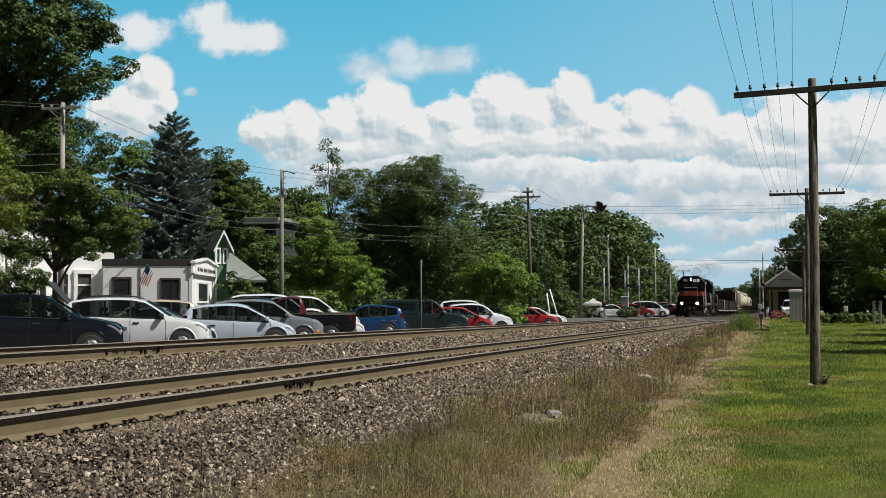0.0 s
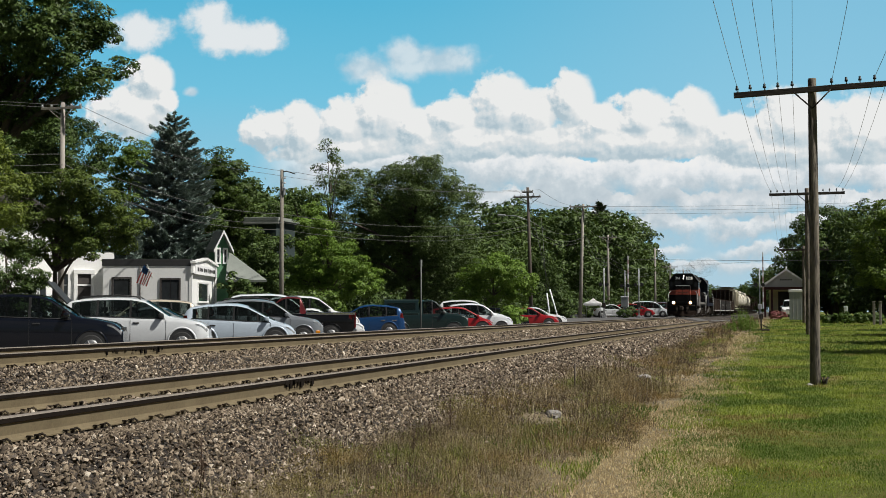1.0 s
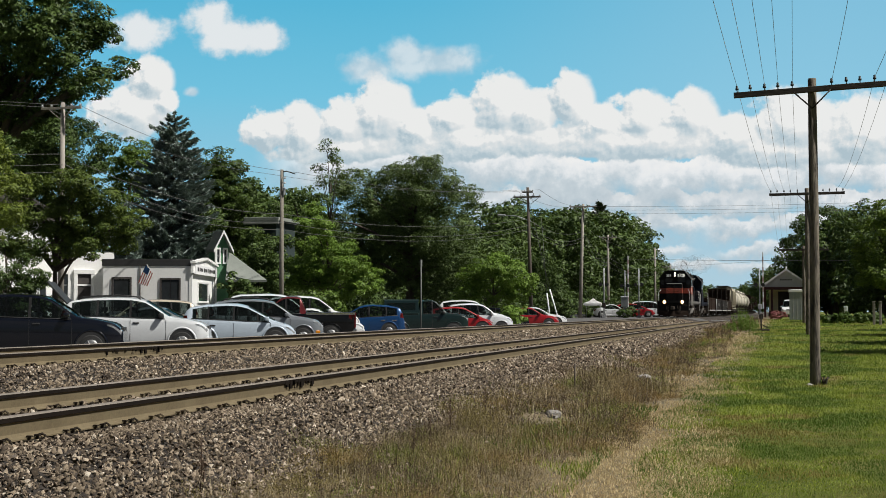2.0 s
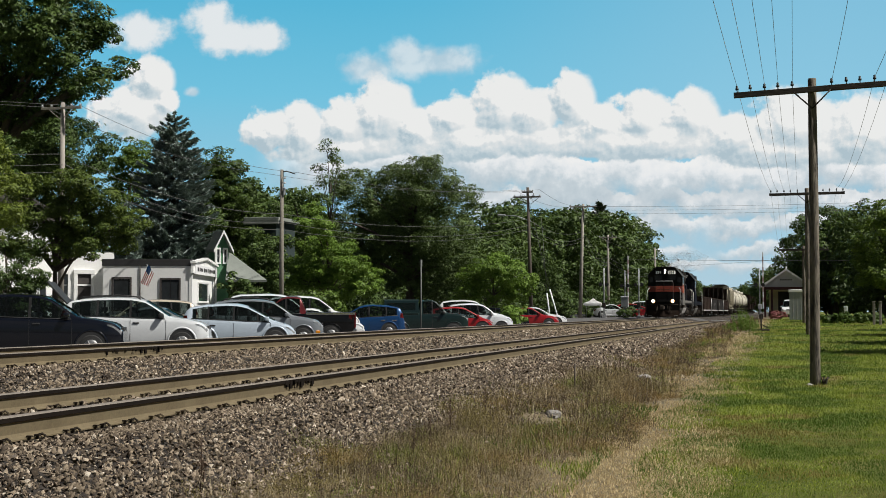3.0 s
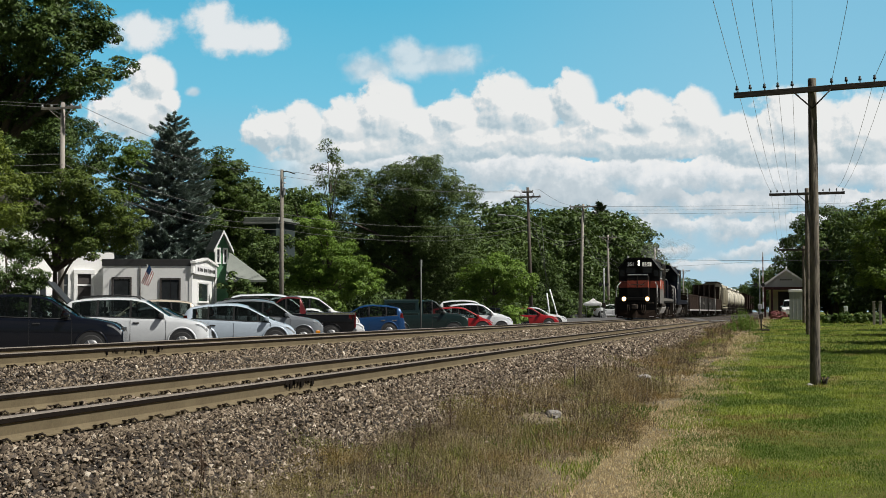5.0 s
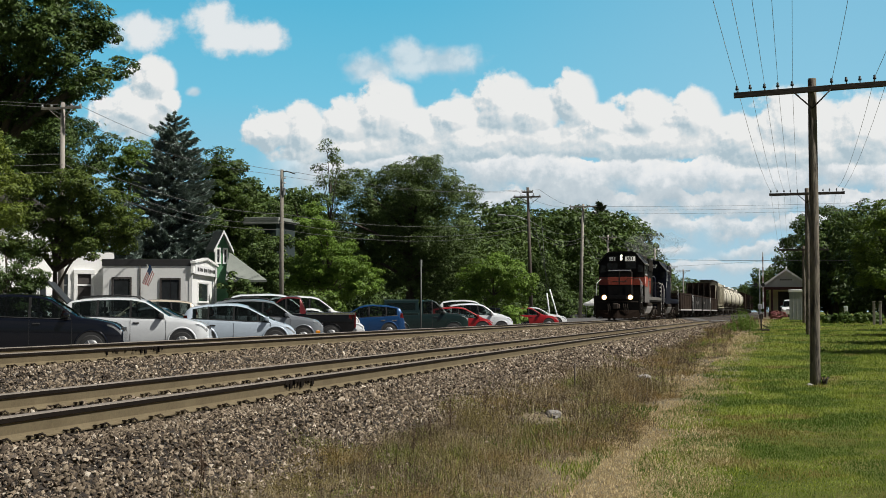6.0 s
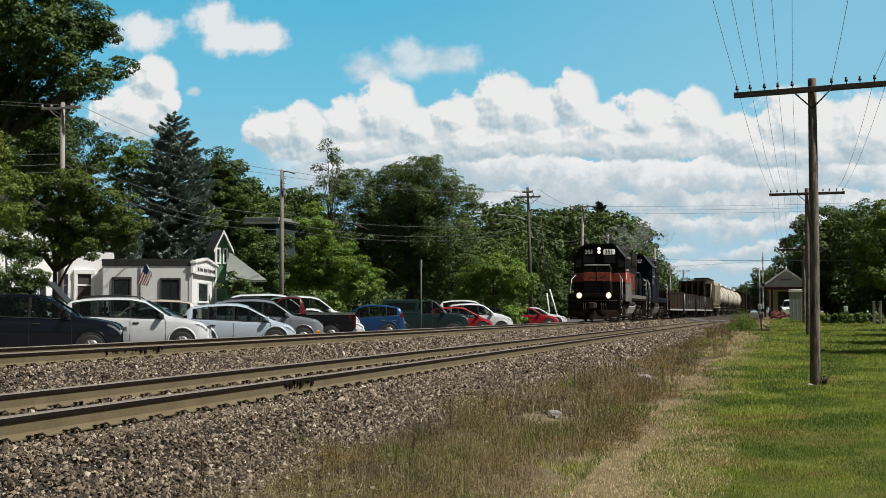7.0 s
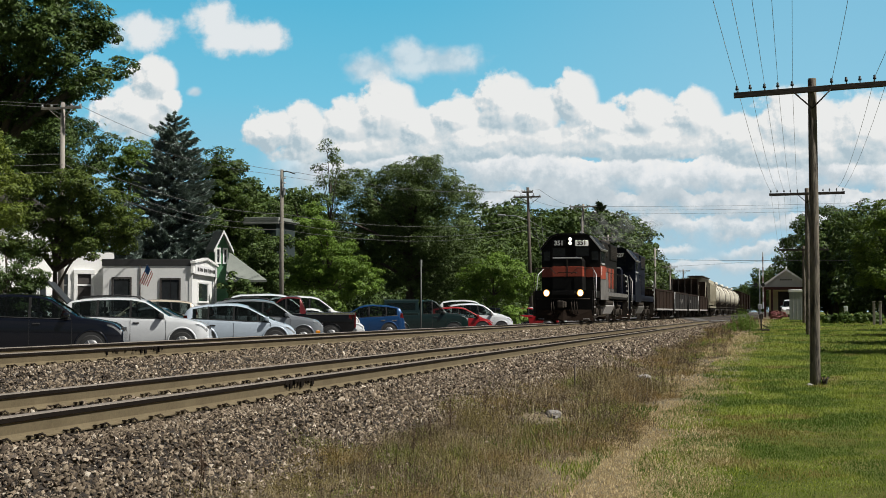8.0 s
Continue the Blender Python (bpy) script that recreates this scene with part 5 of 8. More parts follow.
    broadleaf("tree", "dark leafy tree behind the white house", -57.0, 90.0, 0.9, 18.0, 7.6, 0.36, 0.9, M_LEAF_OAK, 33, low=0.1, lobes=18)
    young = broadleaf("lawn_tree", "young round-headed tree shading the lawn", 7.0, 44.0, 0.45, 6.4, 2.4, 0.3, 0.45, M_LEAF_MID, 34, low=0.35, lobes=12, trunk=0.09, group="lawn trees", fill=0.9)
    for x, y in ((7.4, 51.5), (8.0, 60.0), (8.8, 71.0)):
        copy_thing(young, pose(x, y, lawn_z(y), 0, 0, y * 7))
    formed("tree", "dark broad tree beyond the hedge", 5.0, 196, 0.6, RIGHT_FORM, 0.36, 0.9, M_LEAF_OAK, 28, 0.3)
    formed("tree", "leafy green tree standing on the lawn edge", 6.6, 105, 0.6, LAWN_FORM, 0.19, 0.5, M_LEAF_LAWNTREE, 29, 0.18, stray=0.08)


plant_trees()


# ---- train ----
M_BLACK = surface("black_engine_paint", (0.004, 0.004, 0.004), (0.013, 0.012, 0.011), 0.6, fine=25, coarse=1.5, bump=0.06, stain=(0.03, 0.02, 0.014), stain_at=(0.58, 0.85), stain_scale=1.2, specular=0.15)
M_ORANGE = surface("faded_orange_red_paint", (0.24, 0.04, 0.022), (0.38, 0.07, 0.035), 0.5, fine=20, coarse=1.2, bump=0.05, stain=(0.12, 0.05, 0.035), stain_at=(0.55, 0.8), stain_scale=1.5)
M_ENGINE_GREY = surface("engine_grey_paint", (0.1, 0.096, 0.09), (0.2, 0.192, 0.18), 0.6, fine=20, coarse=1.2, bump=0.06, stain=(0.06, 0.05, 0.04), stain_at=(0.5, 0.75), specular=0.2)
M_ENGINE_BLUE = surface("dark_blue_engine_paint", (0.004, 0.005, 0.009), (0.011, 0.014, 0.026), 0.5, fine=20, coarse=1.2, bump=0.05, stain=(0.07, 0.065, 0.06), stain_at=(0.62, 0.85), specular=0.12)
M_SILVER = surface("dull_silver_paint", (0.4, 0.4, 0.4), (0.6, 0.6, 0.58), 0.45, metal=0.3, fine=20, coarse=2, bump=0.03)
M_UNDER = surface("sooty_undergear", (0.018, 0.016, 0.014), (0.07, 0.058, 0.047), 0.85, fine=25, coarse=3, bump=0.4, stain=(0.15, 0.11, 0.075), stain_at=(0.6, 0.85), stain_scale=3, specular=0.12)
M_PLOUGH = surface("plough_steel", (0.012, 0.008, 0.006), (0.04, 0.026, 0.018), 0.85, fine=25, coarse=3, bump=0.3, specular=0.12)
M_WHEEL = surface("wheel_steel", (0.05, 0.045, 0.04), (0.16, 0.14, 0.125), 0.6, metal=0.5, fine=25, coarse=4, bump=0.1)
M_TANKGREY = surface("fuel_tank_grey", (0.26, 0.25, 0.24), (0.45, 0.43, 0.41), 0.6, fine=15, coarse=1.5, bump=0.08, stain=(0.12, 0.1, 0.085), stain_at=(0.55, 0.8), specular=0.12)
M_RUSTCAR = surface("rusty_brown_car_paint", (0.012, 0.0078, 0.0056), (0.033, 0.02, 0.0135), 0.8, fine=12, coarse=0.9, bump=0.2, stain=(0.05, 0.03, 0.022), stain_at=(0.5, 0.75), specular=0.12)
M_GREYCAR = surface("dark_grey_car_paint", (0.014, 0.0132, 0.0125), (0.036, 0.034, 0.032), 0.8, fine=12, coarse=0.9, bump=0.2, stain=(0.05, 0.03, 0.02), stain_at=(0.55, 0.75), specular=0.12)
M_HOPPER = surface("khaki_hopper_paint", (0.22, 0.2, 0.15), (0.4, 0.37, 0.28), 0.7, fine=10, coarse=0.8, bump=0.1, stain=(0.15, 0.11, 0.08), stain_at=(0.55, 0.8), specular=0.12)
M_CREAM = surface("cream_tank_paint", (0.5, 0.47, 0.38), (0.74, 0.71, 0.61), 0.65, fine=10, coarse=0.8, bump=0.06, stain=(0.2, 0.16, 0.11), stain_at=(0.5, 0.72), stain_scale=0.7, stretch=(1, 1, 0.35))
M_CABGLASS = surface("dark_cab_glass", (0.01, 0.012, 0.014), (0.03, 0.034, 0.038), 0.1, fine=4, coarse=1, bump=0)
M_NUMBER = surface("white_lettering", (0.6, 0.6, 0.58), (0.8, 0.8, 0.78), 0.6, fine=10, coarse=2, bump=0)
M_BOARD = glow("lit_number_board", (0.9, 0.88, 0.78), 0.25)
M_LAMP = glow("headlamp_glow", (1.0, 0.86, 0.55), 14.0)
# glow for a ring that imitates the warm halo round each lamp
M_LAMPHALO = glow("amber_lamp_rim", (1.0, 0.5, 0.12), 0.7)
M_LAMPTOP = glow("white_headlamp_glow", (1.0, 0.92, 0.76), 4.0)


def lettering(text, size, material, parent, m, name="lettering"):
    c = bpy.data.curves.new(name, "FONT")
    c.body, c.size, c.extrude, c.align_x, c.align_y = text, size, 0.004, "CENTER", "CENTER"
    c.offset = size * 0.03
    tmp = bpy.data.objects.new(name, c)
    scene.collection.objects.link(tmp)
    me = bpy.data.meshes.new_from_object(tmp.evaluated_get(bpy.context.evaluated_depsgraph_get()))
    bpy.data.objects.remove(tmp)
    me.materials.clear()
    me.materials.append(material)
    ob = new(name, me)
    ob.parent = parent
    ob.matrix_basis = m
    return ob


def wheelset_mesh(r):
    bm = bmesh.new()
    for s in (-1, 1):
        a = s * 0.69
        tube(bm, [(a, 0, 0), (a + s * 0.03, 0, 0), (a + s * 0.03, 0, 0), (a + s * 0.14, 0, 0)], [r + 0.028, r + 0.025, r, r - 0.008], 20)
        for k in range(3):
            ang = k * math.pi * 2 / 3
            box(bm, (a + s * 0.14 - 0.01, math.cos(ang) * r * 0.55 - 0.06, math.sin(ang) * r * 0.55 - 0.06), (a + s * 0.14 + 0.015, math.cos(ang) * r * 0.55 + 0.06, math.sin(ang) * r * 0.55 + 0.06), 0.01)
    tube(bm, [(-1.0, 0, 0), (1.0, 0, 0)], 0.085, 10)
    return mesh_from("wheelset", bm, M_WHEEL, True)


WHEEL_ENGINE, WHEEL_CAR = wheelset_mesh(0.508), wheelset_mesh(0.42)
SPINNING = []


def wheelset(parent, y, r):
    ob = new("wheelset", WHEEL_ENGINE if r > 0.45 else WHEEL_CAR)
    ob.parent = parent
    ob.location = (0, y, r)
    SPINNING.append((ob, y, r))
    return ob


def truck(parent, yc, base, r, engine):
    """A two-axle truck: side frames with springs and boxes, a bolster, and two wheelsets."""
    bm = bmesh.new()
    for s in (-1, 1):
        x = s * 1.0
        h = base / 2
        out = [(yc - h - 0.35, r + 0.22), (yc - h - 0.3, r - 0.14), (yc - h + 0.28, r - 0.16), (yc - h * 0.45, r - 0.28), (yc + h * 0.45, r - 0.28), (yc + h - 0.28, r - 0.16), (yc + h + 0.3, r - 0.14),
               (yc + h + 0.35, r + 0.22), (yc + h * 0.5, r + 0.4), (yc - h * 0.5, r + 0.4)]
        prism(bm, out, 0, x - 0.07, x + 0.07)
        for e in (-1, 1):
            box(bm, (x - 0.02, yc + e * h - 0.15, r - 0.16), (x + s * 0.2, yc + e * h + 0.15, r + 0.16), 0.03)
            for k in (-1, 1):
                tube(bm, [(x + s * 0.1, yc + e * 0.22 + k * 0.09, r - 0.2), (x + s * 0.1, yc + e * 0.22 + k * 0.09, r + 0.25)], 0.055, 8)
        if engine:
            tube(bm, [(x + s * 0.16, yc - 0.75, r + 0.32), (x + s * 0.16, yc + 0.75, r + 0.32)], 0.07, 8)
    box(bm, (-1.05, yc - 0.22, r - 0.05), (1.05, yc + 0.22, r + 0.3), 0.03)
    part("truck_frame", bm, M_UNDER, parent)
    for e in (-1, 1):
        wheelset(parent, yc + e * base / 2, r)


def rail_bar(parent, pts, r=0.018, material=None, name="handrail"):
    return part(name, tubed(pts, r, 6), material or M_SILVER, parent)


def locomotive(name, label, base, band, number, doors):
    e = thing(name, pose(0, 0, 0), label, "locomotive", "locomotives")
    # frame, pilot, plough and coupler
    part("sill", boxed((-1.5, 0.5, 1.18), (1.5, 17.2, 1.52), 0.02), base, e)
    for s in (-1, 1):
        part("walkway_edge", boxed((s * 1.505 - 0.02, 5.3, 1.3), (s * 1.505 + 0.02, 16.2, 1.5), 0.008), M_ENGINE_GREY if band is not base else base, e, "dusty pale walkway edge" if band is not base else "")
    part("pilot", prismed([(0.42, 0.35), (0.36, 1.52), (0.56, 1.52), (0.62, 0.35)], 0, -1.45, 1.45), base, e)
    bm = bmesh.new()
    for s in (-1, 1):
        vs = [bm.verts.new(v) for v in ((0, 0.05, 0.1), (s * 1.45, 0.42, 0.1), (s * 1.45, 0.42, 0.62), (0, 0.2, 0.62), (0, 0.4, 0.1), (s * 1.45, 0.62, 0.1), (s * 1.45, 0.62, 0.62), (0, 0.4, 0.62))]
        for f in ((0, 1, 2, 3), (7, 6, 5, 4), (0, 4, 5, 1), (3, 2, 6, 7), (1, 5, 6, 2)):
            bm.faces.new([vs[k] for k in f])
    bmesh.ops.recalc_face_normals(bm, faces=bm.faces)
    part("snow_plough", bm, M_PLOUGH, e, "dirty brown-black steel plough")
    for s in (-1, 1):
        part("footboard", boxed((s * 0.95 - 0.35, 0.3, 0.16), (s * 0.95 + 0.35, 0.5, 0.2), 0.01), M_TANKGREY, e, "worn pale footboard")
    bm = boxed((-0.16, -0.3, 0.72), (0.16, 0.5, 1.0), 0.04)
    box(bm, (-0.24, -0.42, 0.68), (0.1, -0.12, 1.04), 0.06)
    part("coupler", bm, M_UNDER, e)
    part("rear_coupler", boxed((-0.2, 17.3, 0.7), (0.2, 18.1, 1.02), 0.05), M_UNDER, e)
    for k, x in enumerate((-0.62, -0.5, 0.42, 0.55, 0.68)):
        part("air_hose", tubed([(x, 0.4, 1.05), (x, 0.18, 0.95), (x + 0.03, 0.14, 0.6), (x + 0.05, 0.22, 0.42)], 0.025, 6), M_UNDER, e)
    rail_bar(e, [(-1.35, 0.3, 1.12), (-0.4, 0.24, 1.12), (0.4, 0.24, 1.12), (1.35, 0.3, 1.12)], 0.02, M_UNDER, name="uncoupling_lever")
    part("anticlimber", boxed((-0.6, 0.16, 1.3), (0.6, 0.4, 1.5), 0.02), base, e)
    # ditch lamps
    for s in (-1, 1):
        lamp = part("ditch_lamp", tubed([(s * 0.86, 0.36, 1.4), (s * 0.86, 0.2, 1.4)], 0.18, 16), base, e)
        part("lens", tubed([(s * 0.86, 0.21, 1.4), (s * 0.86, 0.185, 1.4)], [0.125, 0.115], 16), M_LAMP, lamp, "glowing warm lamp lens")
        # added ring: the lamp's orange fringe of light as a glowing surface
        part("reflector", tubed([(s * 0.86, 0.212, 1.4), (s * 0.86, 0.195, 1.4)], [0.175, 0.16], 16), M_LAMPHALO, lamp, "amber glowing ring added as the lamp's halo")
    # corner steps
    for y0 in (0.45, 16.2):
        for s in (-1, 1):
            bm = bmesh.new()
            for z in (0.35, 0.72, 1.08):
                part("step_tread", boxed((s * 1.42 - 0.16, y0 + 0.08, z), (s * 1.42 + 0.1, y0 + 0.72, z + 0.05)), M_TANKGREY, e, "worn pale step tread")
            for dy in (0.05, 0.72):
                box(bm, (s * 1.42 - 0.17, y0 + dy, 0.3), (s * 1.42 + 0.11, y0 + dy + 0.03, 1.5))
            part("steps", bm, M_UNDER, e)
            if y0 < 1:
                rail_bar(e, [(s * 1.5, y0 + 0.06, 0.5), (s * 1.53, y0 + 0.03, 1.5), (s * 1.5, y0 + 0.1, 2.5), (s * 1.4, y0 + 0.35, 2.6)], 0.018, M_UNDER if s < 0 else M_ENGINE_GREY)
                rail_bar(e, [(s * 1.5, y0 + 0.75, 0.55), (s * 1.53, y0 + 0.78, 1.6), (s * 1.5, y0 + 1.1, 2.3), (s * 1.3, y0 + 1.5, 2.55)], 0.022)
    rail_bar(e, [(-1.4, 0.5, 2.55), (-0.7, 0.4, 2.58), (-0.4, 0.4, 2.3)], 0.015, M_UNDER)
    rail_bar(e, [(1.4, 0.5, 2.55), (0.7, 0.4, 2.58), (0.4, 0.4, 2.3)], 0.015, M_UNDER)
    # short hood
    out = [(-0.92, 1.5), (-0.92, 2.95), (-0.8, 3.1), (0.8, 3.1), (0.92, 2.95), (0.92, 1.5)]
    nose = part("short_hood", prismed(out, 1, 1.35, 3.0), base, e)
    part("nose_band", boxed((-0.93, 1.335, 2.2), (0.93, 2.2, 2.68), 0.01), band, nose, "orange red painted band" if band is not base else "")
    part("nose_trim", boxed((-0.89, 1.32, 3.05), (0.89, 1.42, 3.12), 0.015), M_SILVER, nose, "thin silver edge")
    part("nose_door", boxed((0.42, 1.32, 1.56), (0.9, 1.36, 2.18), 0.01), base, nose)
    part("nose_seam", boxed((-0.05, 1.325, 2.2), (0.02, 1.345, 3.05)), M_UNDER, nose)
    bm = bmesh.new()
    tube(bm, [(-0.6, 1.28, 2.35), (-0.55, 1.22, 2.4), (0.55, 1.22, 2.4), (0.6, 1.28, 2.35)], 0.018, 6)
    for k in range(5):
        tube(bm, [(-0.5 + k * 0.25, 1.22, 2.4), (-0.5 + k * 0.25, 1.3, 2.33)], 0.012, 5)
    part("grab_iron", bm, M_UNDER, nose)
    # the nose is slim and stands back from the pilot
    for o in [nose] + list(nose.children):
        o.data.transform(Matrix(((0.84, 0, 0, 0), (0, 0.8, 0, 0.6), (0, 0, 1, 0), (0, 0, 0, 1))))
    # cab
    out = [(-1.54, 1.52), (-1.54, 3.6), (-1.02, 4.16), (-0.7, 4.27), (0.7, 4.27), (1.02, 4.16), (1.54, 3.6), (1.54, 1.52)]
    cab = part("cab", prismed(out, 1, 2.95, 5.3), base, e)
    out = [(-1.62, 3.55), (-1.05, 4.21), (-0.7, 4.32), (0.7, 4.32), (1.05, 4.21), (1.62, 3.55), (1.56, 3.53), (1.02, 4.13), (0.7, 4.25), (-0.7, 4.25), (-1.02, 4.13), (-1.56, 3.53)]
    part("cab_roof", prismed(out, 1, 2.78, 5.4), base, cab)
    part("roof_trim", prismed([(1.0, 4.17), (1.06, 4.22), (1.63, 3.56), (1.57, 3.52)], 1, 2.76, 2.82), M_SILVER, cab, "pale roof edge on the right")
    part("roof_edge", prismed([(1.57, 3.51), (1.64, 3.57), (1.66, 3.55), (1.6, 3.47)], 1, 2.8, 5.35), M_SILVER, cab, "pale roof edge on the right")
    for s in (-1, 1):
        part("windscreen", boxed((s * 0.62 - 0.34, 2.93, 3.22), (s * 0.62 + 0.34, 2.96, 3.62), 0.01), M_CABGLASS, cab)
        part("front_window", boxed((s * 1.26 - 0.17, 2.93, 3.0), (s * 1.26 + 0.17, 2.96, 3.45), 0.01), M_CABGLASS, cab)
        part("side_window", boxed((s * 1.54 - 0.012, 3.35, 2.9), (s * 1.54 + 0.012, 4.75, 3.45), 0.005), M_CABGLASS, cab)
        part("window_frame", prismed([(3.25, 2.82), (4.85, 2.82), (4.85, 2.9), (3.25, 2.9)], 0, s * 1.54 - 0.02, s * 1.54 + 0.03), M_SILVER, cab)
        part("side_panel", boxed((s * 1.54 - 0.01, 3.0, 2.12), (s * 1.545 + 0.01, 5.25, 2.75), 0.005), band, cab)
        part("lower_panel", boxed((s * 1.54 - 0.01, 3.0, 1.1), (s * 1.545 + 0.012, 6.4, 2.1), 0.005), M_ENGINE_GREY if band is not base else base, cab, "grey lower cab panel" if band is not base else "")
        part("front_band", boxed((s * 1.13 - 0.39, 2.935, 2.2), (s * 1.13 + 0.39, 2.955, 2.68)), band, cab)
        part("cab_lettering_bar", boxed((s * 1.545 - 0.012, 3.3, 2.3), (s * 1.545 + 0.014, 3.55, 2.7)), M_NUMBER, cab, "faded white lettering")
        bright = s > 0 and band is not base
        board = part("number_board", boxed((s * 0.6 - 0.34, 2.74, 3.7), (s * 0.6 + 0.34, 2.8, 3.98), 0.02), M_BOARD if bright else M_BLACK, cab, "lit white number board" if bright else "dark number board")
        lettering(number, 0.31, M_BLACK if bright else M_NUMBER, board, pose(s * 0.6, 2.735, 3.84, 90, 0, 0))
    for z in (3.84, 4.03):
        h = part("headlamp", tubed([(0, 2.8, z), (0, 2.7, z)], 0.1, 14), base, cab)
        part("lens", tubed([(0, 2.71, z), (0, 2.69, z)], [0.085, 0.075], 14), M_LAMPTOP if band is not base else M_CABGLASS, h, "round headlamp lens")
    part("battery_box", boxed((0.95, 5.35, 1.52), (1.5, 6.6, 2.5), 0.03), M_ENGINE_GREY if band is not base else base, e)
    part("battery_box", boxed((-1.5, 5.35, 1.52), (-0.95, 6.6, 2.5), 0.03), M_ENGINE_GREY if band is not base else base, e)
    # long hood with doors, grilles and fans
    out = [(-0.9, 1.52), (-0.9, 3.95), (-0.78, 4.12), (0.78, 4.12), (0.9, 3.95), (0.9, 1.52)]
    hood = part("long_hood", prismed(out, 1, 5.3, 16.3), base, e)
    part("blower_duct", prismed([(0.9, 2.6), (1.25, 2.75), (1.25, 3.9), (0.9, 4.0)], 1, 5.4, 7.2), M_ENGINE_GREY if band is not base else base, hood)
    part("brake_housing", boxed((-0.97, 8.2, 3.4), (0.97, 11.2, 4.2), 0.06), base, hood)
    part("radiator_housing", boxed((-0.97, 12.6, 3.3), (0.97, 16.0, 4.18), 0.06), base, hood)
    for s in (-1, 1):
        for y0, y1 in ((8.4, 11.0), (12.8, 15.8)):
            for k in range(7):
                part("grille_slat", boxed((s * 0.97 - 0.015, y0, 3.46 + k * 0.09), (s * 0.97 + 0.02, y1, 3.5 + k * 0.09)), M_UNDER, hood)
        for k in range(11):
            part("door_rib", boxed((s * 0.9 - 0.02, 6.62 + k * 0.66, 1.6), (s * 0.9 + 0.045, 6.68 + k * 0.66, 2.9)), M_ENGINE_GREY if band is not base else base, hood)
    for k in range(12):
        y = 6.7 + k * 0.66
        for s in (-1, 1):
            part("hood_door", boxed((s * 0.9 - 0.03, y + 0.03, 1.78), (s * 0.9 + 0.03, y + 0.5, 2.85), 0.01), doors[k % len(doors)], hood)
            part("lower_door", boxed((s * 0.9 - 0.03, y + 0.03, 1.55), (s * 0.9 + 0.03, y + 0.5, 1.76), 0.01), M_ENGINE_GREY if band is not base else base, hood)
    for k, y in enumerate((9.0, 10.3, 13.2, 14.3, 15.4)):
        bm = bmesh.new()
        tube(bm, [(0, y, 4.1), (0, y, 4.4), (0, y, 4.42)], [0.58, 0.58, 0.5], 20)
        part("roof_fan", bm, M_UNDER, hood)
    part("exhaust_stack", boxed((-0.25, 7.6, 4.1), (0.25, 8.1, 4.42), 0.03), M_UNDER, hood)
    part("air_horn", tubed([(0.2, 6.0, 4.12), (0.2, 6.0, 4.45), (0.2, 5.6, 4.5)], [0.03, 0.03, 0.08], 8), M_SILVER, hood)
    part("antenna", tubed([(0.5, 4.3, 4.45), (0.5, 4.3, 4.95)], 0.015, 6), M_UNDER, cab)
    # walkway rails
    for s in (-1, 1):
        rail_bar(e, [(s * 1.48, 5.4, 2.5), (s * 1.48, 16.4, 2.5), (s * 1.4, 17.1, 2.5)], 0.012, M_UNDER)
        for k in range(9):
            part("stanchion", tubed([(s * 1.48, 5.5 + k * 1.35, 1.5), (s * 1.48, 5.5 + k * 1.35, 2.5)], 0.01, 6), M_UNDER, e)
    # white-edged stairs and bent rails at the rear corners
    for s in (-1, 1):
        for k in range(5):
            part("step_edge", boxed((s * 1.5 - 0.03, 15.7 + 0.2 * k, 2.45 - 0.27 * k), (s * 1.5 + 0.03, 15.86 + 0.2 * k, 2.53 - 0.27 * k), 0.01), M_NUMBER, e, "white painted step edge")
        rail_bar(e, [(s * 1.52, 16.9, 0.6), (s * 1.54, 16.95, 1.7), (s * 1.5, 16.75, 2.5), (s * 1.3, 16.6, 2.62)], 0.022)
    # tank, air reservoirs and trucks
    out = [(1.0, 1.18), (1.36, 1.1), (1.38, 0.8), (1.2, 0.42), (0.8, 0.26), (-0.8, 0.26), (-1.2, 0.42), (-1.38, 0.8), (-1.36, 1.1), (-1.0, 1.18)]
    tank = part("fuel_tank", prismed(out, 1, 6.6, 10.6), M_TANKGREY if band is not base else M_ENGINE_GREY, e, "pale grey fuel tank")
    for s in (-1, 1):
        part("air_reservoir", tubed([(s * 1.26, 5.9, 1.0), (s * 1.26, 6.0, 1.0), (s * 1.26, 9.8, 1.0), (s * 1.26, 9.9, 1.0)], [0.1, 0.18, 0.18, 0.1], 12), M_UNDER, e)
    # these engines are narrow and short
    for o in e.children_recursive:
        if o.name.startswith("lettering"):
            o.location = (o.location.x * 0.93, o.location.y * 0.88, o.location.z)
        else:
            o.data.transform(Matrix.Diagonal((0.93, 0.88, 1, 1)))
    truck(e, 3.5, 2.6, 0.508, True)
    truck(e, 12.3, 2.6, 0.508, True)
    return e


def car_under(e, L, floor=1.0):
    part("underframe", boxed((-0.25, 0.4, floor - 0.35), (0.25, L - 0.4, floor), 0.02), M_UNDER, e)
    for y in (0.0, L):
        part("coupler", boxed((-0.14, min(y, y + 0.5) - (0.1 if y == 0 else 0.45), 0.75), (0.14, max(y, y) + (0.5 if y == 0 else 0.1), 1.0), 0.04), M_UNDER, e)
    truck(e, 2.1, 1.73, 0.42, False)
    truck(e, L - 2.1, 1.73, 0.42, False)


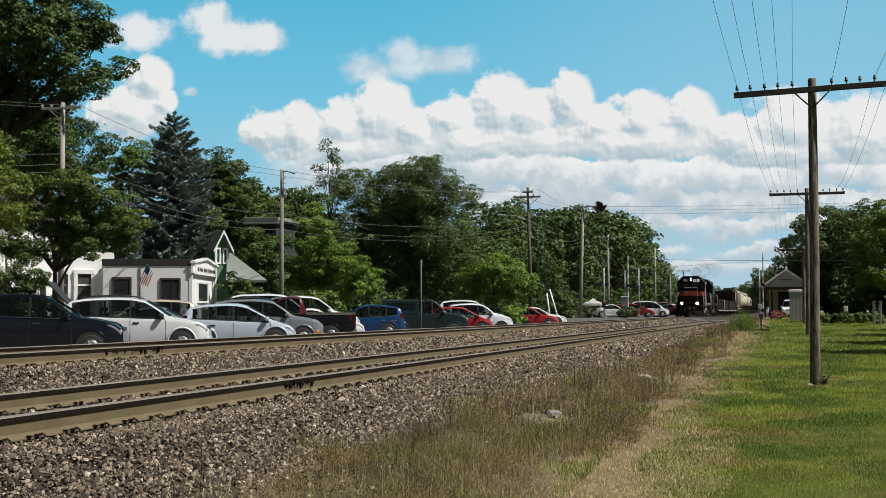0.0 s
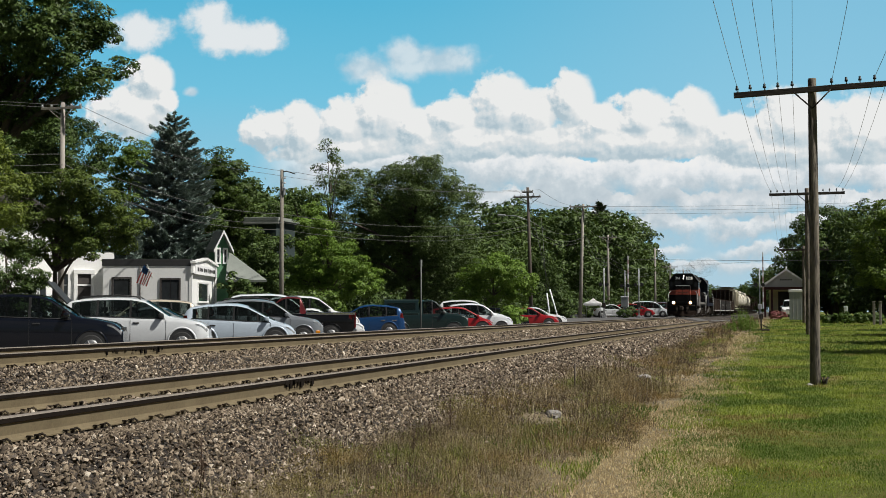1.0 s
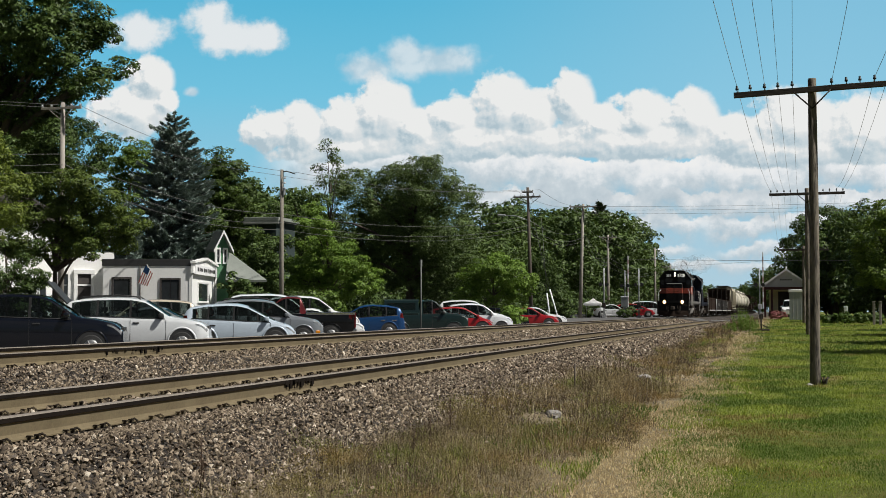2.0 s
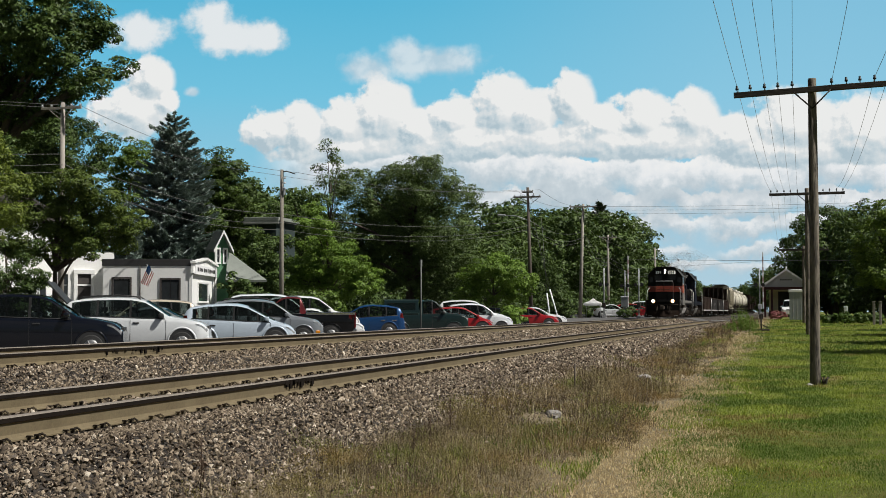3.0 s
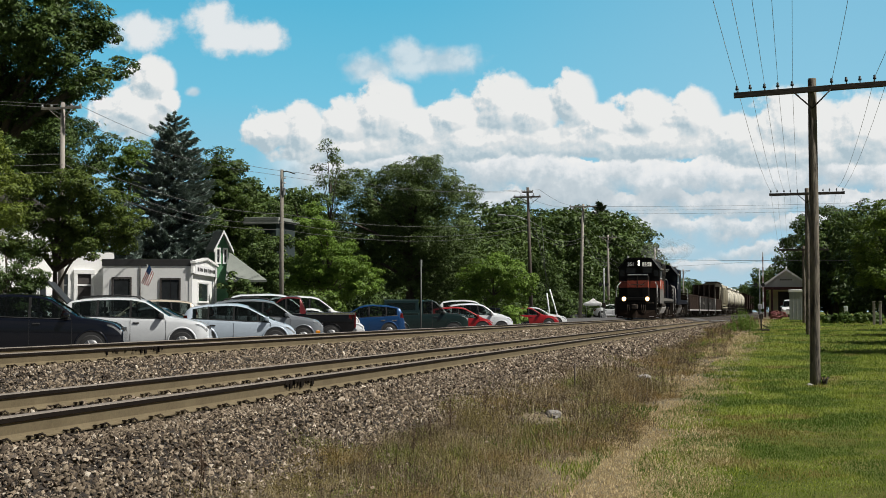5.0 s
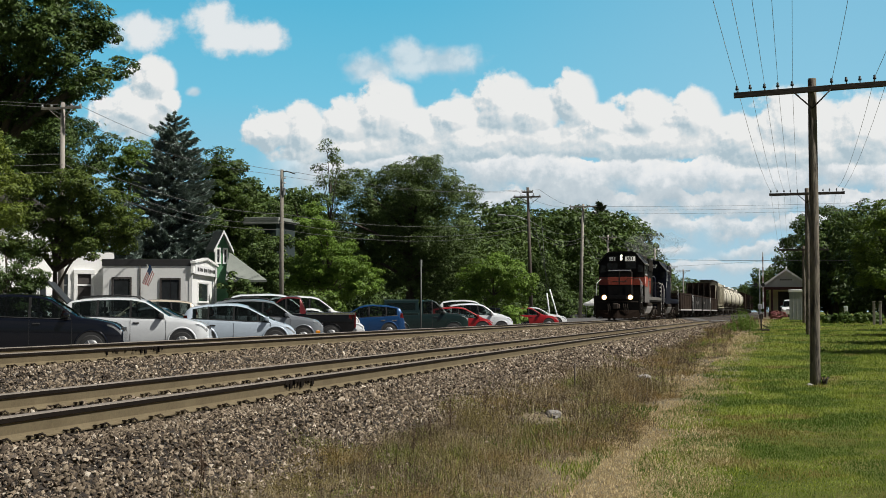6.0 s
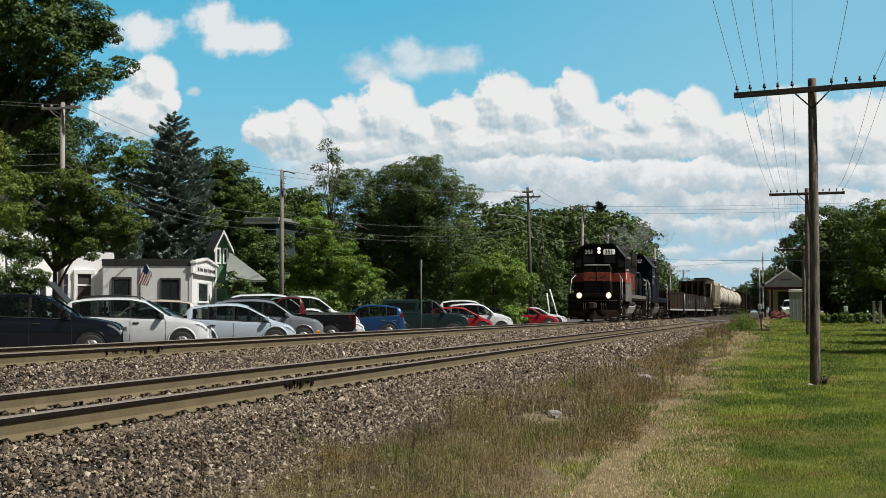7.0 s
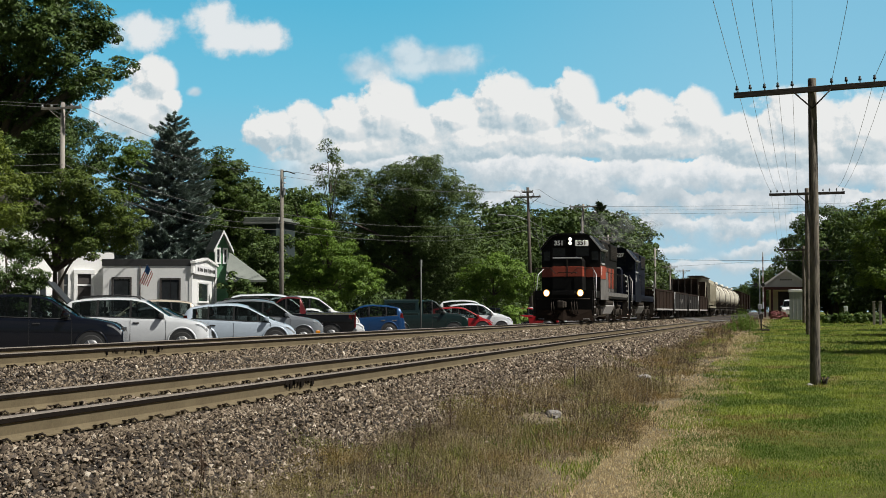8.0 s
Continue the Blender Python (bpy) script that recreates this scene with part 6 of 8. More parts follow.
def gondola(L, top, paint, label, bars, stakes=False, pale=(True, True)):
    e = thing("gondola_car", pose(0, 0, 0), label, "railway wagon", "wagons")
    car_under(e, L)
    y0, y1 = 0.45, L - 0.45
    part("floor", boxed((-1.33, y0, 1.0), (1.33, y1, 1.12)), M_UNDER, e)
    for s in (-1, 1):
        side = part("side_wall", boxed((s * 1.36 - 0.03, y0, 0.72), (s * 1.36 + 0.03, y1, top)), paint, e)
        part("top_chord", boxed((s * 1.37 - 0.06, y0, top - 0.08), (s * 1.37 + 0.06, y1, top + 0.05), 0.015), M_RUSTCAR, side)
        part("side_sill", boxed((s * 1.37 - 0.06, y0, 0.62), (s * 1.37 + 0.06, y1, 0.74), 0.015), M_TANKGREY, side, "pale dusty sill")
        n = 5
        for k in range(n + 1):
            y = y0 + 0.06 + (y1 - y0 - 0.12) * k / n
            part("side_post", boxed((s * 1.385, y - 0.05, 0.74), (s * 1.385 + s * 0.03, y + 0.05, top - 0.08)), paint, side)
        for yb, w, h in bars:
            part("lettering_bar", boxed((s * 1.42, yb, 1.2 + h), (s * 1.425, yb + w, 1.46 + h)), M_ENGINE_GREY, side, "faded white lettering")
        for y in (y0, y1):
            bm = bmesh.new()
            for z in (0.45, 0.85, 1.2, 1.55, 1.9):
                tube(bm, [(s * 1.42, y - 0.22, z), (s * 1.46, y - 0.2, z), (s * 1.46, y + 0.2, z), (s * 1.42, y + 0.22, z)], 0.018, 5)
            for q in (-0.2, 0.2):
                tube(bm, [(s * 1.45, y + q, 0.42), (s * 1.45, y + q, top)], 0.015, 5)
            bright = pale[0] if y == y0 else pale[1]
            part("ladder", bm, M_SILVER if bright else paint, e, "pale painted ladder irons" if bright else "")
    for y in (y0, y1):
        end = part("end_wall", boxed((-1.36, y - 0.05, 0.72), (1.36, y + 0.05, top + (1.75 if stakes else 0))), paint, e)
        for z in (1.3, 1.7, 2.1):
            part("end_rib", boxed((-1.34, y - 0.1, z), (1.34, y + 0.1, z + 0.1), 0.02), paint, end)
    if stakes:
        for s in (-1, 1):
            for yy, q in ((y0, 1), (y1, -1)):
                part("bulkhead_brace", tubed([(s * 1.28, yy + q * 0.05, top + 1.7), (s * 1.28, yy + q * 1.5, top)], 0.06, 6), M_HOPPER, e)
        for k in range(5):
            x = -1.25 + 0.625 * k
            part("bulkhead_post", boxed((x - 0.06, y0 - 0.13, 1.1), (x + 0.06, y0 - 0.05, top + 1.8), 0.01), M_UNDER, e)
    return e


def hopper(L, paint, label):
    e = thing("covered_hopper", pose(0, 0, 0), label, "railway wagon", "wagons")
    car_under(e, L)
    out = [(-1.35, 1.3), (-1.55, 1.75), (-1.58, 3.6), (-1.3, 4.15), (-0.6, 4.4), (0.6, 4.4), (1.3, 4.15), (1.58, 3.6), (1.55, 1.75), (1.35, 1.3)]
    body = part("hopper_body", prismed(out, 1, 1.3, L - 1.3), paint, e, smooth=False)
    for k in range(7):
        y = 1.4 + (L - 2.8) * k / 6
        for s in (-1, 1):
            part("side_rib", boxed((s * 1.57 - 0.03, y - 0.06, 1.5), (s * 1.57 + 0.05, y + 0.06, 3.7)), paint, body)
    for y0, y1 in ((0.4, 1.35), (L - 1.35, L - 0.4)):
        slope = part("slope_sheet", prismed([(y0, 1.0), (y1, 1.0), (y1, 3.4) if y0 < 1 else (y0, 3.4)], 0, -1.3, 1.3), M_UNDER, e)
        yy = y0 if y0 < 1 else y1
        for s in (-1, 1):
            part("end_post", boxed((s * 1.45 - 0.06, yy - 0.06, 0.9), (s * 1.45 + 0.06, yy + 0.06, 4.1)), paint, e)
    for k in range(3):
        y = L * (0.28 + 0.22 * k)
        part("outlet", prismed([(y - 1.2, 1.35), (y + 1.2, 1.35), (y + 0.35, 0.45), (y - 0.35, 0.45)], 0, -1.1, 1.1), M_UNDER, e)
    part("roof_walk", boxed((-0.85, 0.6, 4.42), (0.85, L - 0.6, 4.52)), M_UNDER, e)
    part("side_sill", boxed((-1.58, 0.4, 0.98), (1.58, L - 0.4, 1.12)), paint, e)
    return e


def tank_car(L, label):
    e = thing("tank_car", pose(0, 0, 0), label, "railway wagon", "wagons")
    car_under(e, L)
    r, zc = 1.45, 2.72
    pts = [(0, 1.5, zc), (0, 1.62, zc), (0, 1.95, zc), (0, 2.5, zc), (0, L - 2.5, zc), (0, L - 1.95, zc), (0, L - 1.62, zc), (0, L - 1.5, zc)]
    part("tank", tubed(pts, [0.35, 0.9, 1.28, r, r, 1.28, 0.9, 0.35], 28), M_CREAM, e)
    for k in range(4):
        y = 3 + (L - 6) * k / 3
        part("tank_band", tubed([(0, y - 0.05, zc), (0, y + 0.05, zc)], r + 0.02, 28), M_HOPPER, e)
    part("dome", tubed([(0, L / 2, zc + r - 0.1), (0, L / 2, zc + r + 0.35), (0, L / 2, zc + r + 0.4)], [0.5, 0.5, 0.4], 16), M_CREAM, e)
    part("top_platform", boxed((-0.9, L / 2 - 1.2, zc + r + 0.02), (0.9, L / 2 + 1.2, zc + r + 0.07)), M_UNDER, e)
    for s in (-1, 1):
        rail_bar(e, [(s * 1.5, 0.6, 1.7), (s * 1.5, L - 0.6, 1.7)], 0.025, M_UNDER)
        part("walkway", boxed((s * 1.35 - 0.15, 0.5, 1.05), (s * 1.35 + 0.15, L - 0.5, 1.12)), M_UNDER, e)
        part("ladder", tube(tubed([(s * 1.5, L / 2 - 0.25, 1.1), (s * 1.52, L / 2 - 0.25, 3.0), (s * 0.9, L / 2 - 0.25, 4.2)], 0.025, 5), [(s * 1.5, L / 2 + 0.25, 1.1), (s * 1.52, L / 2 + 0.25, 3.0), (s * 0.9, L / 2 + 0.25, 4.2)], 0.025, 5), M_UNDER, e)
    for y in (2.1, L - 2.1):
        part("saddle", boxed((-1.2, y - 0.3, 0.95), (1.2, y + 0.3, 1.75), 0.03), M_UNDER, e)
    return e


def boxcar(L, paint, label):
    e = thing("boxcar", pose(0, 0, 0), label, "railway wagon", "wagons")
    car_under(e, L)
    out = [(-1.5, 1.0), (-1.5, 4.1), (-0.8, 4.3), (0.8, 4.3), (1.5, 4.1), (1.5, 1.0)]
    body = part("body", prismed(out, 1, 0.5, L - 0.5), paint, e)
    for s in (-1, 1):
        part("sliding_door", boxed((s * 1.5 - 0.02, L / 2 - 1.5, 1.1), (s * 1.5 + 0.07, L / 2 + 1.5, 4.0), 0.02), paint, body)
        for k in range(10):
            y = 0.6 + (L - 1.2) * k / 9
            part("side_post", boxed((s * 1.5, y - 0.05, 1.0), (s * 1.5 + s * 0.05, y + 0.05, 4.05)), paint, body)
    return e


TRAIN = []


def smoke_material():
    """Thin grey exhaust that hardly hides what is behind it."""
    m = bpy.data.materials.new("thin_exhaust_smoke")
    m.use_nodes = True
    t = m.node_tree
    b = t.nodes["Principled BSDF"]
    b.inputs["Base Color"].default_value = (0.42, 0.43, 0.44, 1)
    b.inputs["Roughness"].default_value = 1.0
    b.inputs["Specular IOR Level"].default_value = 0.0
    tr = t.nodes.new("ShaderNodeBsdfTransparent")
    mx = t.nodes.new("ShaderNodeMixShader")
    wisps = ramp(t, grain(t, coords(t, "Object"), 0.7, 4, 0.5), [(0.3, (0, 0, 0)), (0.75, (0.12, 0.12, 0.12))])
    t.links.new(wisps, mx.inputs[0])
    t.links.new(tr.outputs[0], mx.inputs[1])
    t.links.new(b.outputs[0], mx.inputs[2])
    t.links.new(mx.outputs[0], t.nodes["Material Output"].inputs["Surface"])
    return m


PUFFS = []


def exhaust_smoke():
    """Puffs trailing back from the engines' stacks, larger and higher the farther back."""
    e = thing("exhaust_smoke", pose(0, 0, 0), "thin grey exhaust haze trailing above the engines", "smoke")
    m = smoke_material()
    rng = random.Random(12)
    for k, (y, z, r) in enumerate(((11.0, 5.0, 0.8), (18.0, 5.3, 1.2), (28.0, 5.6, 1.6))):
        bm = bmesh.new()
        bmesh.ops.create_icosphere(bm, subdivisions=4, radius=1.0)
        for v in bm.verts:
            d = v.co.normalized()
            v.co = d * r * (0.85 + 0.5 * noise.noise(d * 1.4 + Vector((k * 5.1, 0, 0))) + 0.22 * noise.noise(d * 4.0 + Vector((0, k * 3.3, 0))))
            v.co.y *= 1.7
            v.co.z *= 0.75
        PUFFS.append((part("puff", bm, m, e, smooth=True), Vector((rng.uniform(-0.3, 0.5) * r, y, z)), 0.25 + 0.05 * k))
    return e


def build_train():
    place = 66.8
    rng = random.Random(9)

    def couple(e, L, gap=0.6):
        nonlocal place
        TRAIN.append((e, place))
        place += L + gap

    couple(locomotive("locomotive", "black freight locomotive with orange-red nose band and lit headlamps", M_BLACK, M_ORANGE, "351", [M_ORANGE]), 15.66, 0.25)
    couple(locomotive("locomotive", "dark blue freight locomotive coupled behind the first", M_ENGINE_BLUE, M_ENGINE_BLUE, "527", [M_ENGINE_BLUE]), 15.66, 0.25)
    couple(gondola(15.2, 2.06, M_RUSTCAR, "rusty dark brown open gondola wagon with a dusty sill", [], pale=(False, False)), 15.2, 0.5)
    couple(gondola(15.2, 2.06, M_GREYCAR, "dark grey open gondola wagon with white lettering", [(6.0, 0.7, 0.1), (7.4, 0.5, 0.0), (8.6, 0.7, 0.1)], pale=(True, False)), 15.2, 0.5)
    couple(gondola(15.2, 2.06, M_GREYCAR, "dark grey open gondola wagon with pale end ladders", [(3.0, 1.0, 0.1)], pale=(False, True)), 15.2, 0.5)
    couple(gondola(15.2, 2.06, M_RUSTCAR, "dark rusty open wagon with tall end walls", [], True, (False, False)), 15.2, 0.5)
    couple(hopper(15.2, M_HOPPER, "khaki covered hopper wagon with ribbed sides"), 15.2, 0.5)
    for k in range(5):
        couple(tank_car(16.4, "cream tank wagon with dome and walkway"), 16.4)
    for k in range(4):
        couple(boxcar(15.6, M_RUSTCAR, "rusty brown boxcar with sliding doors"), 15.6)


build_train()
SMOKE = exhaust_smoke()


# ---- parked cars ----
def car_paint(name, colour, metal=0.35, rough=0.3, coat=0.8, spec=0.3):
    d = tuple(c * 0.9 for c in colour)
    return surface(name, d, colour, rough, metal=metal, fine=6, coarse=0.8, bump=0.0, coat=coat, space="Object", specular=spec)


PAINT = {
    "navy": car_paint("navy_car_paint", (0.003, 0.004, 0.008), 0.0, 0.2, 0.8, 0.3),
    "white": car_paint("white_car_paint", (0.74, 0.75, 0.75), 0.0),
    "pearl": car_paint("pearl_white_car_paint", (0.72, 0.74, 0.75), 0.1),
    "silver": car_paint("silver_car_paint", (0.74, 0.77, 0.79), 0.1),
    "bluesilver": car_paint("blue_silver_car_paint", (0.52, 0.6, 0.68), 0.12),
    "grey": car_paint("grey_car_paint", (0.22, 0.24, 0.26), 0.25),
    "gold": car_paint("beige_car_paint", (0.55, 0.48, 0.38), 0.15),
    "maroon": car_paint("maroon_car_paint", (0.12, 0.014, 0.016), 0.2),
    "black": car_paint("black_car_paint", (0.004, 0.004, 0.0045), 0.0, 0.2, 0.6, 0.2),
    "blue": car_paint("blue_car_paint", (0.008, 0.05, 0.15), 0.3),
    "green": car_paint("dark_green_car_paint", (0.008, 0.022, 0.02), 0.2),
    "red": car_paint("red_car_paint", (0.34, 0.012, 0.016), 0.1),
}


def clear_glass(name, tint, gloss):
    """Tinted glass that lets the view through and mirrors the sky a little."""
    m = bpy.data.materials.new(name)
    m.use_nodes = True
    t = m.node_tree
    g = t.nodes["Principled BSDF"]
    g.inputs["Base Color"].default_value = (0.01, 0.012, 0.012, 1)
    g.inputs["Roughness"].default_value = 0.04
    g.inputs["Specular IOR Level"].default_value = 0.6
    tr = t.nodes.new("ShaderNodeBsdfTransparent")
    tr.inputs["Color"].default_value = (*tint, 1)
    mx = node(t, "ShaderNodeMixShader", Fac=gloss)
    t.links.new(tr.outputs[0], mx.inputs[1])
    t.links.new(g.outputs[0], mx.inputs[2])
    t.links.new(mx.outputs[0], t.nodes["Material Output"].inputs["Surface"])
    return m


M_GLASS = clear_glass("car_glass", (0.62, 0.7, 0.68), 0.35)
M_SEAT = surface("grey_seat_cloth", (0.05, 0.05, 0.052), (0.12, 0.12, 0.125), 0.9, fine=40, coarse=4, bump=0.2)
M_TYRE = surface("tyre_rubber", (0.012, 0.012, 0.012), (0.035, 0.034, 0.033), 0.85, fine=30, coarse=5, bump=0.2)
M_RIM = surface("alloy_rim", (0.2, 0.2, 0.2), (0.34, 0.34, 0.34), 0.35, metal=0.7, fine=10, coarse=2, bump=0.0)
M_TRIM = surface("black_plastic_trim", (0.012, 0.012, 0.012), (0.035, 0.035, 0.035), 0.6, fine=20, coarse=2, bump=0.0)
M_CHROME = surface("chrome", (0.6, 0.6, 0.6), (0.75, 0.75, 0.75), 0.12, metal=1.0, fine=4, coarse=1, bump=0.0)
M_LIGHTGLASS = surface("headlight_glass", (0.5, 0.52, 0.54), (0.75, 0.77, 0.78), 0.12, metal=0.5, fine=6, coarse=2, bump=0.0)
M_TAIL = surface("red_tail_light", (0.1, 0.008, 0.008), (0.2, 0.014, 0.012), 0.2, fine=6, coarse=2, bump=0.0)
M_AMBER = surface("amber_marker", (0.6, 0.2, 0.01), (0.8, 0.3, 0.02), 0.2, fine=6, coarse=2, bump=0.0)


def wheel_meshes():
    bm = bmesh.new()
    tube(bm, [(0, -0.11, 0), (0, -0.1, 0), (0, 0.1, 0), (0, 0.11, 0)], [0.3, 0.335, 0.335, 0.3], 22)
    tyre = mesh_from("tyre", bm, M_TYRE, True)
    bm = bmesh.new()
    tube(bm, [(0, 0.09, 0), (0, 0.118, 0)], [0.215, 0.2], 20)
    for k in range(6):
        a = k * math.pi / 3
        tube(bm, [(math.cos(a) * 0.04, 0.125, math.sin(a) * 0.04), (math.cos(a) * 0.2, 0.118, math.sin(a) * 0.2)], 0.022, 5)
    return tyre, mesh_from("rim", bm, M_RIM, True)


TYRE, RIM = wheel_meshes()
STYLES = {
    # upper outline and belt line as (part of the length from the nose, part of the height); windscreen, rear window and side panes along the length
    "suv": dict(top=[(0, 0.4), (0.012, 0.47), (0.05, 0.55), (0.15, 0.605), (0.25, 0.64), (0.33, 0.79), (0.425, 0.945), (0.5, 0.985), (0.62, 1.0), (0.8, 0.985), (0.92, 0.945), (0.965, 0.86), (0.988, 0.68), (1, 0.44)],
                belt=[(0, 0.58), (0.25, 0.6), (0.95, 0.665)], screen=(0.262, 0.42), rear=(0.93, 0.984), panes=[(0.3, 0.515), (0.53, 0.735), (0.75, 0.915)]),
    "hatch": dict(top=[(0, 0.36), (0.012, 0.44), (0.06, 0.53), (0.17, 0.61), (0.3, 0.79), (0.42, 0.94), (0.5, 0.985), (0.6, 1.0), (0.78, 0.975), (0.92, 0.92), (0.965, 0.83), (0.988, 0.66), (1, 0.42)],
                  belt=[(0, 0.54), (0.2, 0.58), (0.95, 0.67)], screen=(0.185, 0.415), rear=(0.93, 0.984), panes=[(0.235, 0.325), (0.34, 0.535), (0.55, 0.755), (0.77, 0.9)]),
    "sedan": dict(top=[(0, 0.4), (0.012, 0.47), (0.05, 0.55), (0.15, 0.62), (0.28, 0.66), (0.36, 0.81), (0.45, 0.955), (0.52, 0.995), (0.6, 0.99), (0.68, 0.94), (0.76, 0.82), (0.83, 0.715), (0.95, 0.69), (0.988, 0.62), (1, 0.45)],
                  belt=[(0, 0.6), (0.28, 0.625), (0.95, 0.67)], screen=(0.29, 0.445), rear=(0.69, 0.82), panes=[(0.325, 0.515), (0.53, 0.725)]),
    "pickup": dict(top=[(0, 0.46), (0.012, 0.54), (0.05, 0.6), (0.15, 0.63), (0.25, 0.645), (0.31, 0.79), (0.375, 0.945), (0.42, 0.99), (0.48, 1.0), (0.545, 0.98), (0.575, 0.8), (0.59, 0.64), (0.99, 0.63), (1, 0.55)],
                   belt=[(0, 0.6), (0.25, 0.61), (1, 0.62)], screen=(0.258, 0.37), rear=(0.55, 0.585), panes=[(0.285, 0.42), (0.435, 0.54)]),
    "van": dict(top=[(0, 0.38), (0.012, 0.44), (0.05, 0.5), (0.14, 0.56), (0.24, 0.77), (0.34, 0.93), (0.42, 0.98), (0.55, 1.0), (0.85, 0.985), (0.95, 0.94), (0.98, 0.8), (0.99, 0.6), (1, 0.42)],
                belt=[(0, 0.5), (0.15, 0.54), (0.95, 0.58)], screen=(0.15, 0.335), rear=(0.955, 0.988), panes=[(0.195, 0.4), (0.42, 0.66), (0.68, 0.925)]),
}


def car(label, style, paint, x, y, z, turn, L=4.5, W=1.78, H=1.65, rack=False, hatch=False, cap=None, lower=None, amber=False):
    """A parked car; local x ahead, y to its left. turn: degrees that its nose turns left from +X."""
    s = STYLES[style]
    H += 0.06
    P = PAINT[paint]
    e = thing("pickup" if style == "pickup" else ("van" if style == "van" else "car"), pose(x, y, z, 0, 0, turn), label, "pickup" if style == "pickup" else "car", "cars in the lot")
    hw = W / 2
    bottom = 0.24 if style != "pickup" else 0.36
    shell = P if lower is None else PAINT[lower]

    def along(f):
        return L / 2 - L * f

    def roof(f):
        return H * sum(steps(f + d, s["top"]) for d in (-0.012, 0, 0.012)) / 3

    def sill(f):
        return min(H * steps(f, s["belt"]), roof(f) - 0.05)

    def half(f):
        return hw * (1 - 0.24 * max(0, 1 - f / 0.1) ** 2.2 - 0.16 * max(0, 1 - (1 - f) / 0.08) ** 2.2)

    def flank(f, z):
        return 0.955 * half(f) - 0.33 * max(0.0, z - sill(f))

    def ridge(f):
        return min(0.09, 0.5 * (roof(f) - sill(f)))

    belt = H * steps(0.5, s["belt"])
    bed = along(0.592)
    # one shell from nose to tail: flanks, shoulders, pillars and roof
    bm = bmesh.new()
    rings = []
    first, last = s["panes"][0][0], s["panes"][-1][1]
    fs = sorted({round(k / 44, 4) for k in range(45)} | {0.006, 0.014, 0.986, 0.994, first, last, *s["screen"], *s["rear"]})
    for f in fs:
        T, zb, w = roof(f), sill(f), half(f)
        low = bottom + 0.13 * max(0, 1 - min(f, 1 - f) / 0.06)
        e1 = ridge(f)
        we = flank(f, T - e1)
        side = [(0, low), (w * 0.86, low), (w * 0.955, low + 0.06), (w * 0.985, low + 0.2), (w, low + 0.5 * (zb - low)), (w * 0.992, zb - 0.1), (w * 0.972, zb - 0.025), (w * 0.955, zb),
                (flank(f, zb + (T - e1 - zb) * 0.5), zb + (T - e1 - zb) * 0.5), (we, T - e1), (we - 0.05, T - e1 * 0.3), (we * 0.6, T - 0.004), (0, T + 0.012)]
        rings.append([bm.verts.new((along(f), u, v)) for u, v in side] + [bm.verts.new((along(f), -u, v)) for u, v in side[-2:0:-1]])
    n = len(rings[0])
    for i, (a, b) in enumerate(zip(rings, rings[1:])):
        mid = (fs[i] + fs[i + 1]) / 2
        for k in range(n):
            # window openings
            if first < mid < last and k in (7, 8, n - 9, n - 8):
                continue
            if (s["screen"][0] < mid < s["screen"][1] or s["rear"][0] < mid < s["rear"][1]) and k in (10, 11, n - 12, n - 11):
                continue
            face = bm.faces.new((a[k], b[k], b[(k + 1) % n], a[(k + 1) % n]))
            face.material_index = 1 if lower and max(v.co.z for v in face.verts) > belt + 0.02 and min(v.co.x for v in face.verts) > bed - 0.05 else 0
    bm.faces.new(rings[0]), bm.faces.new(rings[-1][::-1])
    bmesh.ops.recalc_face_normals(bm, faces=bm.faces)
    body = part("body", bm, [shell, P], e, smooth=True)
    body.data.set_sharp_from_angle(angle=radians(38))

    def sheet(name, rows, material, parent, thick=0.008, label=""):
        """A curved pane or lens over a grid of points."""
        b = bmesh.new()
        g = [[b.verts.new(v) for v in row] for row in rows]
        for r0, r1 in zip(g, g[1:]):
            for k in range(len(r0) - 1):
                b.faces.new((r0[k], r0[k + 1], r1[k + 1], r1[k]))
        bmesh.ops.solidify(b, geom=b.faces[:], thickness=thick)
        bmesh.ops.recalc_face_normals(b, faces=b.faces)
        return part(name, b, material, parent, label, smooth=False)

    def side_strip(f0, f1, side, out, up, down, n=9):
        cols = []
        for k in range(n + 1):
            f = f0 + (f1 - f0) * k / n
            z0, z1 = sill(f) + up, roof(f) - ridge(f) - down
            if z1 - z0 > 0.03:
                cols.append([(along(f), side * (flank(f, z) + out), z) for z in (z0, (z0 + z1) / 2, z1)])
        return cols

    for side in (-1, 1):
        for f0, f1 in s["panes"]:
            sheet("side_window", side_strip(f0, f1, side, 0.002, -0.005, -0.005), M_GLASS, body, 0.004)
        for (p0, p1), (q0, q1) in zip(s["panes"], s["panes"][1:]):
            sheet("pillar", side_strip(p1, q0, side, 0.004, -0.01, -0.01, 1), M_TRIM, body, 0.03, "black door pillar")
        sill_line = [(along(f), side * (flank(f, sill(f)) + 0.004), sill(f) + 0.005) for f in [first - 0.01 + (last - first + 0.02) * k / 8 for k in range(9)]]
        part("belt_moulding", tubed(sill_line, 0.014, 5), M_TRIM, body, "black window moulding")
    # cabin: floor trough, seats with headrests, dashboard
    back = s["rear"][0]
    seats = [0.5 * (s["screen"][1] + 0.08) + 0.5 * s["panes"][0][1]]
    if style != "pickup":
        seats.append(s["panes"][-2 if len(s["panes"]) > 2 else -1][1] - 0.02)
